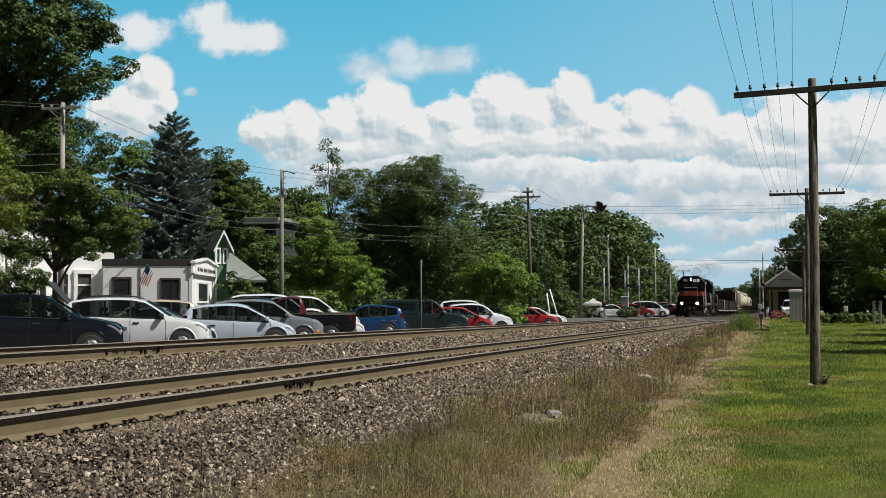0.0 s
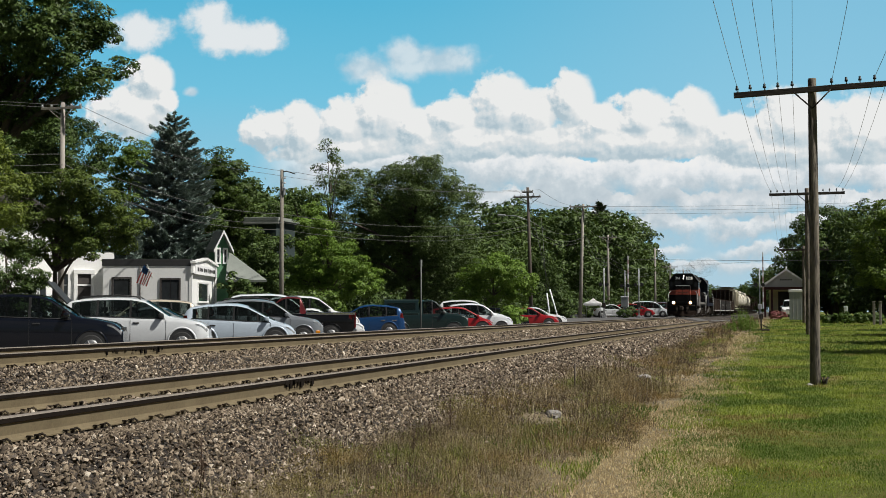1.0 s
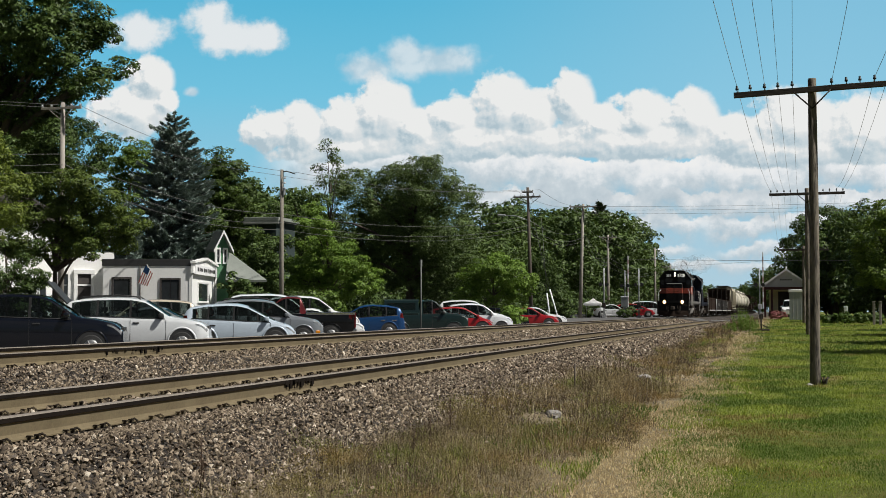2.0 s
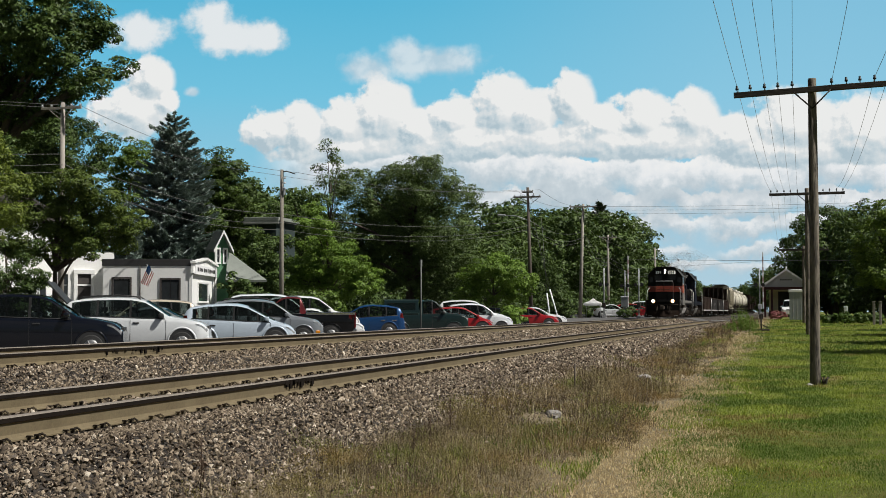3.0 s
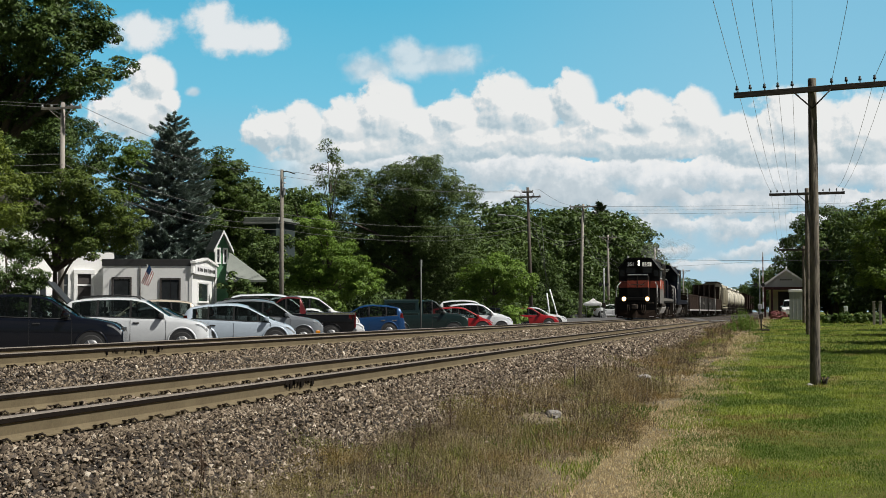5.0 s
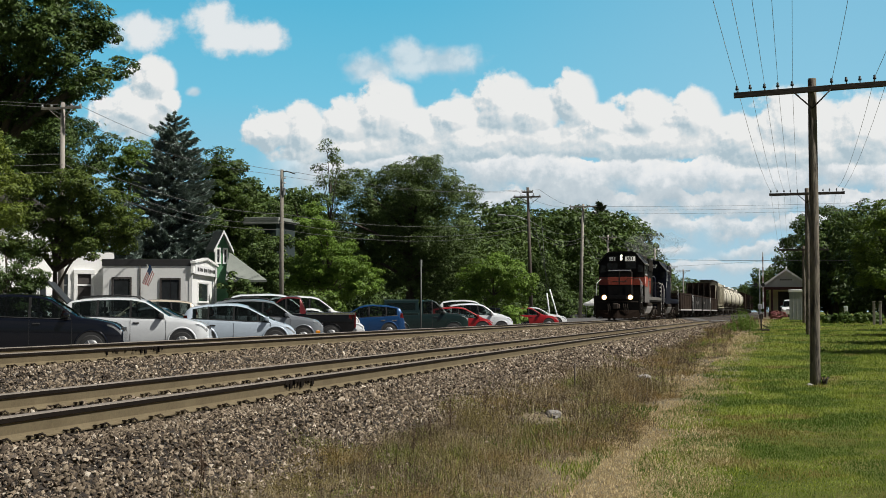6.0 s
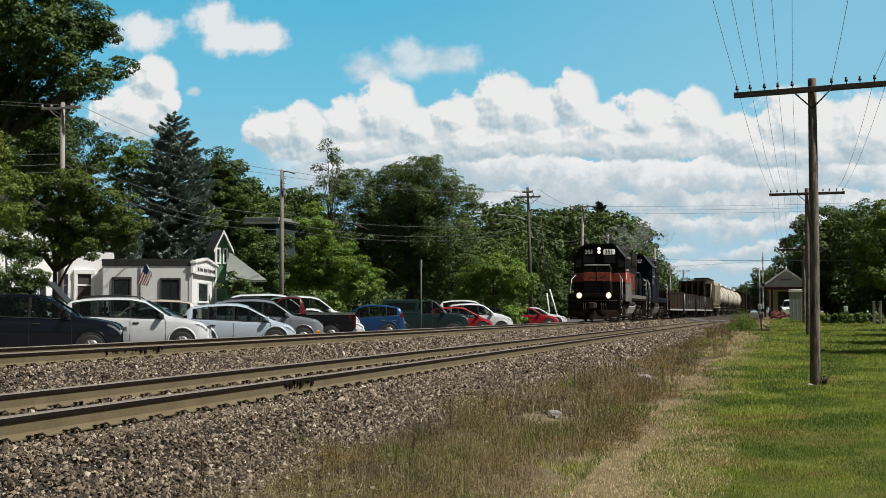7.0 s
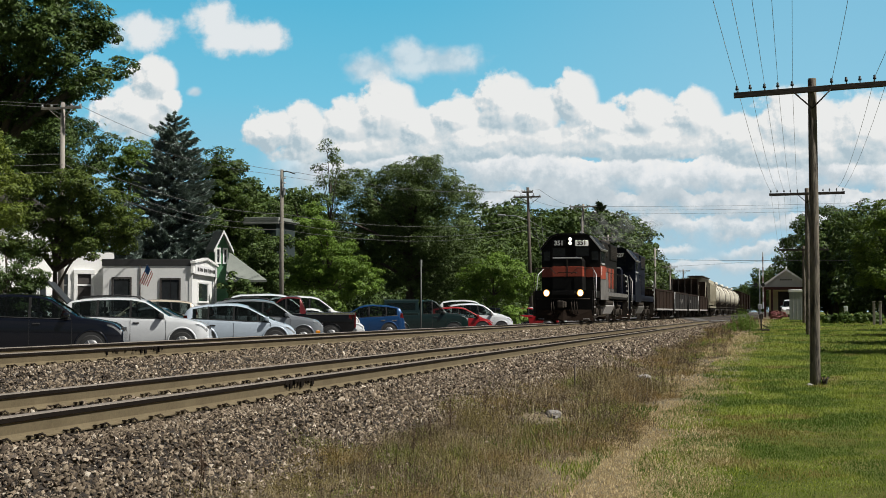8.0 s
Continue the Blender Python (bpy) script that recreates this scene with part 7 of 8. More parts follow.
    part("cabin_floor", boxed((along(min(back, 0.93)), -hw * 0.84, bottom + 0.06), (along(s["screen"][0]), hw * 0.84, belt - 0.16), 0.02), M_TRIM, body, "dark cabin trim")
    part("dashboard", boxed((along(s["screen"][0] + 0.09), -hw * 0.8, belt - 0.2), (along(s["screen"][0] + 0.02), hw * 0.8, belt - 0.02), 0.03), M_TRIM, body)
    for f in seats:
        for side in (-1, 1):
            bm = boxed((along(f) - 0.08, side * hw * 0.42 - 0.22, belt - 0.2), (along(f) + 0.06, side * hw * 0.42 + 0.22, belt + 0.17), 0.05)
            box(bm, (along(f) - 0.07, side * hw * 0.42 - 0.12, belt + 0.2), (along(f) + 0.02, side * hw * 0.42 + 0.12, min(belt + 0.36, H - 0.16)), 0.03)
            part("seat", bm, M_SEAT, body, "grey cloth seat with headrest")
    for name, (f0, f1), off in (("windscreen", s["screen"], 0.01), ("rear_window", s["rear"], -0.01)):
        rows = []
        for k in range(7):
            f = f0 + (f1 - f0) * k / 6
            w = flank(f, roof(f) - ridge(f)) - 0.03
            rows.append([(along(f) + off * 0.3, w * u, roof(f) + 0.012 - 0.03 * abs(u) ** 3) for u in (-1, -0.6, 0, 0.6, 1)])
        sheet(name, rows, M_GLASS, body, 0.004)
    # wheels and arches
    for fx in (0.325 * L, -0.30 * L):
        for side in (-1, 1):
            bm = bmesh.new()
            tube(bm, [(fx, side * (hw * 0.6), 0.36), (fx, side * (hw + 0.004), 0.36)], 0.41, 24)
            part("wheel_arch", bm, M_TRIM, e)
            wheel = part("wheel", tubed([(0, -0.06, 0), (0, 0.06, 0)], 0.1, 10), M_TRIM, e, m=pose(fx, side * (hw - 0.085), 0.335, 0, 0, 0 if side > 0 else 180))
            for me in (TYRE, RIM):
                o = new(me.name, me)
                o.parent = wheel
    # flares, lights, bumpers, grille, mirrors, handles
    for fx in (0.325 * L, -0.30 * L):
        for side in (-1, 1):
            ring = [(fx + 0.435 * math.cos(radians(q)), side * (hw - 0.012), 0.36 + 0.435 * math.sin(radians(q))) for q in range(-12, 193, 12)]
            part("arch_flare", tubed(ring, 0.034, 6), shell, e)
    nz = H * steps(0.05, s["top"])

    def corner(f0, f1, lo, hi, side, out=0.006):
        """Points wrapped round a corner of the body between two heights."""
        return [[(along(f), side * (half(f) * 0.985 + out), z) for z in (lo(f), (lo(f) + hi(f)) / 2, hi(f))] for f in [f0 + (f1 - f0) * k / 6 for k in range(7)]]

    for side in (-1, 1):
        sheet("headlight", corner(0.01, 0.085, lambda f: roof(f) - 0.16 + 0.5 * f, lambda f: roof(f) - 0.075, side), M_LIGHTGLASS, e, 0.012)
        part("lamp_pod", boxed((along(0.07), side * (hw * 0.68) - 0.12, roof(0.012) - 0.13), (along(0.006), side * (hw * 0.68) + 0.12, roof(0.012) - 0.01), 0.04), M_LIGHTGLASS, e)
        tail = roof(0.94) - 0.45 if style in ("suv", "hatch", "van") else sill(0.94) - 0.24
        sheet("tail_light", corner(0.945, 0.992, lambda f: tail - 0.02, lambda f: min(tail + 0.22, roof(f) - 0.05), side), M_TAIL, e, 0.012)
        if amber:
            part("marker_light", boxed((L / 2 - 0.3, side * (hw - 0.08) - 0.06, 0.48), (L / 2 - 0.12, side * (hw - 0.08) + 0.06, 0.58), 0.02), M_AMBER, e)
        mx = along(s["panes"][0][0] + 0.02)
        part("wing_mirror", boxed((mx - 0.06, side * (hw + 0.05) - 0.1, belt + 0.0), (mx + 0.1, side * (hw + 0.05) + 0.1, belt + 0.15), 0.05), M_TRIM if style == "pickup" or paint == "pearl" else P, e)
        for f0, f1 in s["panes"][-3 if style in ("suv", "van") else -2:][:2] if style != "pickup" else s["panes"][:1]:
            hx = along(f1 - 0.03)
            part("door_handle", boxed((hx - 0.1, side * (hw + 0.005) - 0.015, belt - 0.17), (hx + 0.1, side * (hw + 0.005) + 0.02, belt - 0.13), 0.012), M_CHROME if paint in ("white", "silver", "blue") else M_TRIM, e)
        seams = [s["panes"][0][0] - 0.015] + [f1 + 0.008 for f0, f1 in s["panes"][:-1] if f1 > 0.4] + ([0.76] if style in ("sedan",) else [])
        for f in seams:
            part("door_seam", boxed((along(f) - 0.005, side * hw * 0.992 - 0.008, 0.4), (along(f) + 0.005, side * hw * 0.992 + 0.011, belt - 0.06)), M_TRIM, e)
        part("rocker_trim", boxed((-0.2 * L, side * (hw - 0.06) - 0.06, bottom - 0.02), (0.22 * L, side * (hw - 0.05) + 0.055, bottom + 0.1), 0.02), M_TRIM if style in ("suv", "pickup") else P, e)
    part("front_bumper", boxed((L / 2 - 0.24, -hw * 0.82, 0.34), (L / 2 + 0.03, hw * 0.82, 0.52), 0.05), M_TRIM if style == "pickup" else P, e)
    part("rear_bumper", boxed((-L / 2 - 0.05, -hw * 0.86, 0.38), (-L / 2 + 0.2, hw * 0.86, 0.58), 0.05), M_CHROME if style == "pickup" else P, e)
    part("grille", boxed((L / 2 - 0.09, -0.42, nz - 0.26), (L / 2 + 0.0, 0.42, nz - 0.12), 0.02), M_TRIM, e)
    if rack:
        for side in (-1, 1):
            g = flank(0.6, H - 0.09) - 0.08
            part("roof_rail", tubed([(along(f), side * g, roof(f) + up) for f, up in ((0.46, -0.01), (0.49, 0.05), (0.62, 0.06), (0.84, 0.055), (0.88, -0.01))], 0.022, 6), M_TRIM, e)
        for f in (0.56, 0.75):
            part("cross_bar", tubed([(along(f), -g, roof(f) + 0.055), (along(f), g, roof(f) + 0.055)], 0.02, 6), M_TRIM, e)
    if hatch:
        lid = boxed((-0.95, -hw * 0.7, -0.03), (0.0, hw * 0.7, 0.03), 0.02)
        part("open_tailgate", lid, M_TRIM, e, "raised dark tailgate", m=pose(along(0.95), 0, roof(0.95) - 0.03, 0, 48, 0))
    if style == "pickup":
        inner = bed - 0.08
        part("bed_floor", boxed((-L / 2 + 0.1, -hw + 0.12, belt - 0.02), (inner, hw - 0.12, belt + 0.035)), M_TRIM, e)
        for side in (-1, 1):
            part("bed_rail", boxed((-L / 2 + 0.02, side * (hw - 0.07) - 0.06, belt - 0.04), (bed, side * (hw - 0.07) + 0.05, belt + 0.07), 0.02), M_CHROME if cap is None else P, e)
        part("tailgate", boxed((-L / 2 - 0.02, -hw + 0.1, 0.6), (-L / 2 + 0.06, hw - 0.1, belt + 0.06), 0.02), P, e)
        if cap:
            out = [(-hw + 0.06, belt + 0.05), (-hw * 0.8, H - 0.06), (-hw * 0.7, H), (hw * 0.7, H), (hw * 0.8, H - 0.06), (hw - 0.06, belt + 0.05)]
            b = bmesh.new()
            prism(b, out, 0, -L / 2 + 0.04, bed + 0.02)
            cover = part("bed_cap", b, PAINT[cap], e)
            for side in (-1, 1):
                part("cap_window", boxed((-L / 2 + 0.2, side * (hw * 0.87) - 0.03, belt + 0.16), (bed - 0.15, side * (hw * 0.87) + 0.035, H - 0.17), 0.01), M_GLASS, cover)
    return e


def park():
    lot = 0.3
    car("dark navy sport utility car parked nose to the tracks", "suv", "navy", -20.3, 36.2, lot, 21, 4.75, 1.85, 1.74)
    car("white sport utility car with roof rack and raised tailgate", "suv", "pearl", -20.3, 42.4, lot, 19, 4.62, 1.82, 1.7, rack=True, hatch=True)
    car("silver blue compact hatchback parked nose to the tracks", "hatch", "bluesilver", -18.6, 46.9, lot, 19, 3.88, 1.7, 1.53)
    car("dark grey car squeezed between two silver ones", "sedan", "grey", -21.2, 46.2, lot, 15, 4.4, 1.75, 1.42)
    car("beige sport utility car seen from its tail", "suv", "gold", -26.4, 55.8, lot, 207, 4.5, 1.8, 1.75)
    car("dark grey sport utility car with amber side marker", "suv", "grey", -19.7, 52.4, lot, 19, 4.4, 1.8, 1.72, rack=True, amber=True)
    car("silver minivan with light roof behind other cars", "van", "silver", -22.85, 61.9, lot, 17, 4.3, 1.85, 2.05)
    car("maroon and black pickup with tailgate to the tracks", "pickup", "maroon", -20.75, 58.8, lot, 197, 5.15, 1.9, 1.9, lower="black")
    car("white sport utility car behind the pickup", "suv", "white", -22.5, 66.0, lot, 21, 4.6, 1.8, 2.0)
    car("white car nose beside the pickup tailgate", "sedan", "white", -21.2, 62.7, lot, 17, 4.5, 1.75, 1.4)
    car("blue compact hatchback parked tail to the tracks", "hatch", "blue", -20.75, 69.2, lot, 199, 3.85, 1.75, 1.6)
    car("dark green pickup with capped bed", "pickup", "green", -18.35, 71.9, lot, 19, 4.35, 1.78, 1.86, cap="green")
    car("red compact car behind the green pickup", "hatch", "red", -18.25, 79.6, lot, 17, 3.65, 1.72, 1.52)
    car("white sport utility car in the row", "suv", "white", -18.9, 85.4, lot, 17, 4.2, 1.8, 1.95)
    car("silver sport utility car at the end of the row", "suv", "silver", -17.85, 82.6, lot, 17, 3.9, 1.78, 1.72)
    car("white estate car with orange roof trim", "suv", "white", -19.7, 90.4, lot + 0.05, 17, 4.2, 1.75, 1.7)
    car("red sedan parked near the signals", "sedan", "red", -17.85, 99.4, lot + 0.1, 15, 4.0, 1.75, 1.45)
    car("dark sedan behind the red one", "sedan", "navy", -19.9, 98.0, lot + 0.1, 15, 4.4, 1.75, 1.45)
    car("white sedan at the lot's far end", "sedan", "white", -18.1, 103.5, lot + 0.15, 15, 4.4, 1.75, 1.42)
    for lab, style, paint, px, y, H in [("white sedan waiting beyond the crossing", "sedan", "white", -19.0, 158, 1.4), ("red hatchback in the far lot", "hatch", "red", -17.2, 163, 1.5), ("silver van in the far lot", "van", "silver", -16.1, 169, 1.8),
                                        ("white car in the far lot", "sedan", "white", -20.6, 166, 1.4), ("maroon sport utility car in the far lot", "suv", "maroon", -14.7, 176, 1.7), ("dark car in the far lot", "sedan", "navy", -14.4, 186, 1.5),
                                        ("white hatchback in the far lot", "hatch", "white", -14.0, 180, 1.5), ("red car in the far lot", "sedan", "red", -13.6, 196, 1.5)]:
        car(lab, style, paint, px, y, ground_z(px, y), 10, 4.4, 1.75, H)


park()


# ---- buildings ----
M_WHITEWALL = surface("white_painted_wall", (0.7, 0.7, 0.68), (0.84, 0.84, 0.82), 0.8, fine=12, coarse=0.7, bump=0.1, stain=(0.5, 0.49, 0.46), stain_at=(0.6, 0.85))
M_WHITETRIM = surface("white_trim", (0.68, 0.68, 0.66), (0.82, 0.82, 0.8), 0.7, fine=12, coarse=1, bump=0.05)
M_ROOFDARK = surface("dark_roof_edge", (0.03, 0.027, 0.025), (0.08, 0.07, 0.065), 0.9, fine=10, coarse=1, bump=0.3)
M_SHINGLE = surface("grey_green_shingles", (0.13, 0.145, 0.13), (0.25, 0.27, 0.24), 0.95, fine=14, coarse=0.9, bump=0.5)
M_GREENWALL = surface("green_clapboard", (0.06, 0.17, 0.085), (0.1, 0.24, 0.125), 0.8, fine=10, coarse=0.8, bump=0.1)
M_WINDOW = surface("window_glass", (0.012, 0.014, 0.016), (0.04, 0.045, 0.05), 0.08, fine=2, coarse=0.6, bump=0.0)
M_GREYMETAL = surface("grey_sheet_metal", (0.24, 0.26, 0.27), (0.34, 0.36, 0.37), 0.5, metal=0.4, fine=8, coarse=0.8, bump=0.05)
M_STATIONROOF = surface("station_gable_grey", (0.5, 0.48, 0.48), (0.66, 0.64, 0.64), 0.9, fine=12, coarse=0.8, bump=0.2)
M_YELLOW = surface("pale_yellow_wall", (0.68, 0.58, 0.32), (0.83, 0.73, 0.45), 0.85, fine=10, coarse=0.7, bump=0.1)
M_MAROONTRIM = surface("maroon_trim", (0.06, 0.018, 0.015), (0.11, 0.035, 0.03), 0.75, fine=10, coarse=1, bump=0.05)
M_GALV = surface("galvanized_steel", (0.3, 0.31, 0.32), (0.45, 0.46, 0.47), 0.55, metal=0.3, fine=10, coarse=1.5, bump=0.02)
M_SIGNWHITE = surface("white_sign", (0.7, 0.7, 0.7), (0.82, 0.82, 0.82), 0.6, fine=8, coarse=1, bump=0.0)
M_RED = surface("faded_red", (0.25, 0.06, 0.055), (0.4, 0.1, 0.09), 0.4, fine=8, coarse=1, bump=0.0)
M_HEDGE = leaf_material("hedge_leaves", (0.03, 0.06, 0.01), (0.06, 0.11, 0.018), (0.11, 0.17, 0.03))
M_FLOWER = leaf_material("pink_flowers", (0.12, 0.06, 0.04), (0.3, 0.09, 0.1), (0.45, 0.17, 0.2))


M_PALERED = surface("bleached_red_stripe", (0.4, 0.28, 0.26), (0.5, 0.38, 0.36), 0.7, fine=8, coarse=1, bump=0.0)


def window_part(parent, lo, hi, axis, out, name="window", bars=(1, 1), trim=None):
    """A framed window on a wall: frame, panes, sill. axis 0: in a wall facing x, out +1 or -1; 1: facing y."""
    trim = trim or M_WHITETRIM
    (x0, y0, z0), (x1, y1, z1) = lo, hi
    bm = bmesh.new()
    t = 0.09

    def slab(b, u0, u1, v0, v1, d0, d1):
        if axis == 0:
            box(b, (x0 + out * d0 if out > 0 else x0 - d1, u0, v0), (x0 + out * d1 if out > 0 else x0 - d0, u1, v1))
        else:
            box(b, (u0, y0 + d0 if out > 0 else y0 - d1, v0), (u1, y0 + d1 if out > 0 else y0 - d0, v1))
    u0, u1 = (y0, y1) if axis == 0 else (x0, x1)
    slab(bm, u0 - t, u1 + t, z1, z1 + t, 0, 0.06)
    slab(bm, u0 - t, u1 + t, z0 - t, z0, 0, 0.09)
    slab(bm, u0 - t, u0, z0, z1, 0, 0.06)
    slab(bm, u1, u1 + t, z0, z1, 0, 0.06)
    w = part(name, bm, trim, parent)
    nx, nz = bars
    for i in range(nx):
        for j in range(nz):
            g = 0.02
            b = bmesh.new()
            slab(b, u0 + (u1 - u0) * i / nx + g, u0 + (u1 - u0) * (i + 1) / nx - g, z0 + (z1 - z0) * j / nz + g, z0 + (z1 - z0) * (j + 1) / nz - g, 0.0, 0.02)
            part("pane", b, M_WINDOW, w)
    if nx * nz > 1:
        b = bmesh.new()
        slab(b, u0, u1, z0, z1, -0.005, 0.008)
        part("sash", b, trim, w)
    return w


def shop():
    b = thing("shop", pose(-31.6, 72.6, 0.43, 0, 0, 14), "small white flat-roofed shop with gabled sign front", "building")
    L, D, H = 4.78, 8.4, 4.0
    part("wall", boxed((-L, 0, -0.3), (0, D, H), 0.01), M_WHITEWALL, b)
    # black material stands for the shade that this edge lies in
    part("roof_edge", boxed((-L - 0.05, -0.04, H - 0.36), (0.02, D + 0.05, H + 0.02), 0.02), M_TRIM, b, "flat roof edge with its shade painted dark")
    front = part("front_board", prismed([(-0.12, H - 0.75), (-0.12, H - 0.2), (D / 2, H + 0.1), (D + 0.12, H - 0.2), (D + 0.12, H - 0.75)], 0, 0.0, 0.14), M_WHITEWALL, b)
    for side in (0, 1):
        y0, y1 = (-0.16, D / 2) if side == 0 else (D / 2, D + 0.16)
        z0, z1 = (H - 0.2, H + 0.12) if side == 0 else (H + 0.12, H - 0.2)
        part("cornice", prismed([(y0, z0), (y1, z1), (y1, z1 + 0.12), (y0, z0 + 0.12)], 0, -0.02, 0.26), M_WHITETRIM, front)
    sign = part("sign", boxed((0.14, 0.3, H - 0.78), (0.19, D - 0.3, H - 0.26)), M_SIGNWHITE, front)
    for y0, y1, z0, z1 in ((1.0, 1.5, 0.62, 0.4), (1.7, 2.0, 0.6, 0.4), (2.15, 2.7, 0.6, 0.42), (3.1, 3.5, 0.62, 0.4), (3.65, 4.3, 0.6, 0.42), (4.5, 4.8, 0.6, 0.4), (5.1, 5.7, 0.62, 0.4), (5.85, 6.3, 0.6, 0.42), (6.5, 7.3, 0.6, 0.4)):
        part("sign_bar", boxed((0.19, y0, H - z0), (0.2, y1, H - z1)), M_TRIM, sign)
    window_part(b, (0, 2.2, 1.75), (0, 5.6, 2.75), 0, 1, bars=(2, 1))
    door = part("door", boxed((0.0, 3.6, 0.0), (0.06, 6.6, 1.35), 0.01), M_ROOFDARK, b)
    part("corner_board", boxed((-0.1, -0.03, 0.0), (0.06, 0.12, H - 0.4)), M_WHITETRIM, b)
    window_part(b, (-4.2, 0, 1.3), (-3.3, 0, 2.95), 1, -1, trim=M_ROOFDARK)
    window_part(b, (-1.6, 0, 1.2), (-0.65, 0, 2.9), 1, -1, bars=(2, 1), trim=M_ROOFDARK)
    part("downpipe", tubed([(-2.75, -0.04, 0), (-2.75, -0.04, H - 0.4)], 0.03, 8), M_ROOFDARK, b)
    # flag on the wall
    f = thing("flag", pose(-33.55, 71.9, 4.15), "striped flag hanging from a short wall pole", "flag")
    part("flagstaff", tubed([(0, 0, -0.75), (0, -0.7, 0.0)], 0.02, 6), M_WHITETRIM, f)
    bm = bmesh.new()
    # hoist along the staff, stripes falling from it in soft folds
    tip, heel, fall = Vector((0, -0.69, -0.02)), Vector((0.14, -0.2, -0.5)), Vector((-0.4, -0.12, -1.0))
    grid = []
    for j in range(9):
        w = j / 8
        row = []
        for i in range(10):
            k = i / 9
            p = tip.lerp(heel, k) + fall * w * (1.0 - 0.3 * k)
            row.append(bm.verts.new(p + Vector((0.035, -0.08, 0)) * math.sin(k * 7.5 + w * 2.2) * (0.3 + w)))
        grid.append(row)
    for j in range(8):
        for i in range(9):
            fc = bm.faces.new((grid[j][i], grid[j][i + 1], grid[j + 1][i + 1], grid[j + 1][i]))
            fc.material_index = 2 if (i < 5 and j < 3) else (i % 2)
    bmesh.ops.solidify(bm, geom=bm.faces[:], thickness=0.01)
    return part("cloth", bm, [M_RED, M_SIGNWHITE, PAINT["blue"]], f)


FLAG = shop()


def white_house():
    b = thing("house", pose(-38.6, 71.0, 0.45, 0, 0, 56), "white two-storey house half hidden by trees", "house")
    part("wall", boxed((-12, 0, -0.3), (0, 8, 6.2), 0.02), M_WHITEWALL, b)
    part("roof", prismed([(-12.4, 6.15), (-6.0, 9.2), (0.4, 6.15), (0.4, 6.0), (-12.4, 6.0)], 1, -0.4, 8.4), M_ROOFDARK, b)
    for x, w in ((-2.1, 0.42), (-1.15, 0.36)):
        window_part(b, (x, 0, 1.9), (x + w, 0, 3.15), 1, -1, bars=(1, 2))
    for x in (-10.6, -8.2, -5.6):
        window_part(b, (x, 0, 1.0), (x + 1.0, 0, 2.5), 1, -1, bars=(1, 2))
        window_part(b, (x, 0, 3.7), (x + 1.0, 0, 5.2), 1, -1, bars=(1, 2))
    # porch entrance at the side
    p = thing("porch", pose(-38.4, 70.7, 0.45, 0, 0, 36), "white porch with dark doorway beside the house", "porch")
    part("porch_wall", boxed((-0.4, 0.6, -0.3), (3.0, 3.4, 4.4), 0.02), M_WHITEWALL, p)
    part("lintel", boxed((0.8, 0.42, 3.2), (1.95, 0.62, 3.45), 0.02), M_WHITETRIM, p)
    part("door", boxed((1.02, 0.54, 0.0), (1.74, 0.62, 3.2), 0.01), M_ROOFDARK, p)
    part("transom", boxed((1.02, 0.5, 2.55), (1.74, 0.56, 2.65)), M_WHITETRIM, p)
    for x in (0.92, 1.84):
        part("door_post", boxed((x - 0.1, 0.44, -0.3), (x + 0.1, 0.62, 3.2), 0.02), M_WHITETRIM, p)
    window_part(p, (0.08, 0.6, 2.0), (0.52, 0.6, 3.2), 1, -1, bars=(1, 2))


white_house()


def green_house():
    b = thing("house", pose(-33.2, 80.8, 0.35, 0, 0, 42) @ Matrix.Diagonal((0.9, 0.9, 0.9, 1)), "green clapboard house with white trimmed gable", "house")
    # gable wall to the road, steep roofs behind
    W, H0, P = 0.95, 5.85, 6.8
    part("wall", prismed([(-W / 2, -0.3), (-W / 2, H0), (0, P - 0.25), (W / 2, H0), (W / 2, -0.3)], 1, 0, 1.2), M_GREENWALL, b)
    for s in (-1, 1):
        part("roof_slope", prismed([(s * (W / 2 + 0.18), H0 - 0.3), (0, P), (0, P - 0.2), (s * (W / 2 + 0.18), H0 - 0.5)], 1, -0.35, 1.4), M_SHINGLE, b)
        part("barge_board", prismed([(s * (W / 2 + 0.22), H0 - 0.38), (0, P + 0.02), (0, P - 0.2), (s * (W / 2 + 0.22), H0 - 0.58)], 1, -0.42, -0.34), M_WHITETRIM, b)
    for x in (-0.4, 0.1):
        window_part(b, (x + 0.05, 0, 4.65), (x + 0.22, 0, 5.55), 1, -1, bars=(1, 2))
    bm = bmesh.new()
    top = [bm.verts.new(v) for v in ((0.69, 0.71, 5.41), (-0.44, -1.97, 3.46), (2.34, -2.2, 3.48), (1.0, 0.79, 5.28))]
    low = [bm.verts.new(v.co + Vector((0, 0.05, -0.14))) for v in top]
    bm.faces.new(top), bm.faces.new(low[::-1])
    for k in range(4):
        bm.faces.new((top[k], low[k], low[(k + 1) % 4], top[(k + 1) % 4]))
    bmesh.ops.recalc_face_normals(bm, faces=bm.faces)
    part("lower_roof", bm, M_SHINGLE, b, "pale grey shingled lower roof")
    part("side_wing", prismed([(0.3, -0.3), (0.3, 2.3), (1.6, 2.3), (1.6, -0.3)], 1, 0.6, 1.9), M_GREENWALL, b)
    part("corner_board", boxed((-W / 2 - 0.02, -0.04, 0), (-W / 2 + 0.14, 0.02, H0)), M_WHITETRIM, b)


green_house()


# teal siding with the wall's shade mixed into its colour
M_SHADETEAL = surface("dark_teal_siding", (0.012, 0.022, 0.022), (0.028, 0.046, 0.045), 0.85, fine=10, coarse=0.8, bump=0.1)


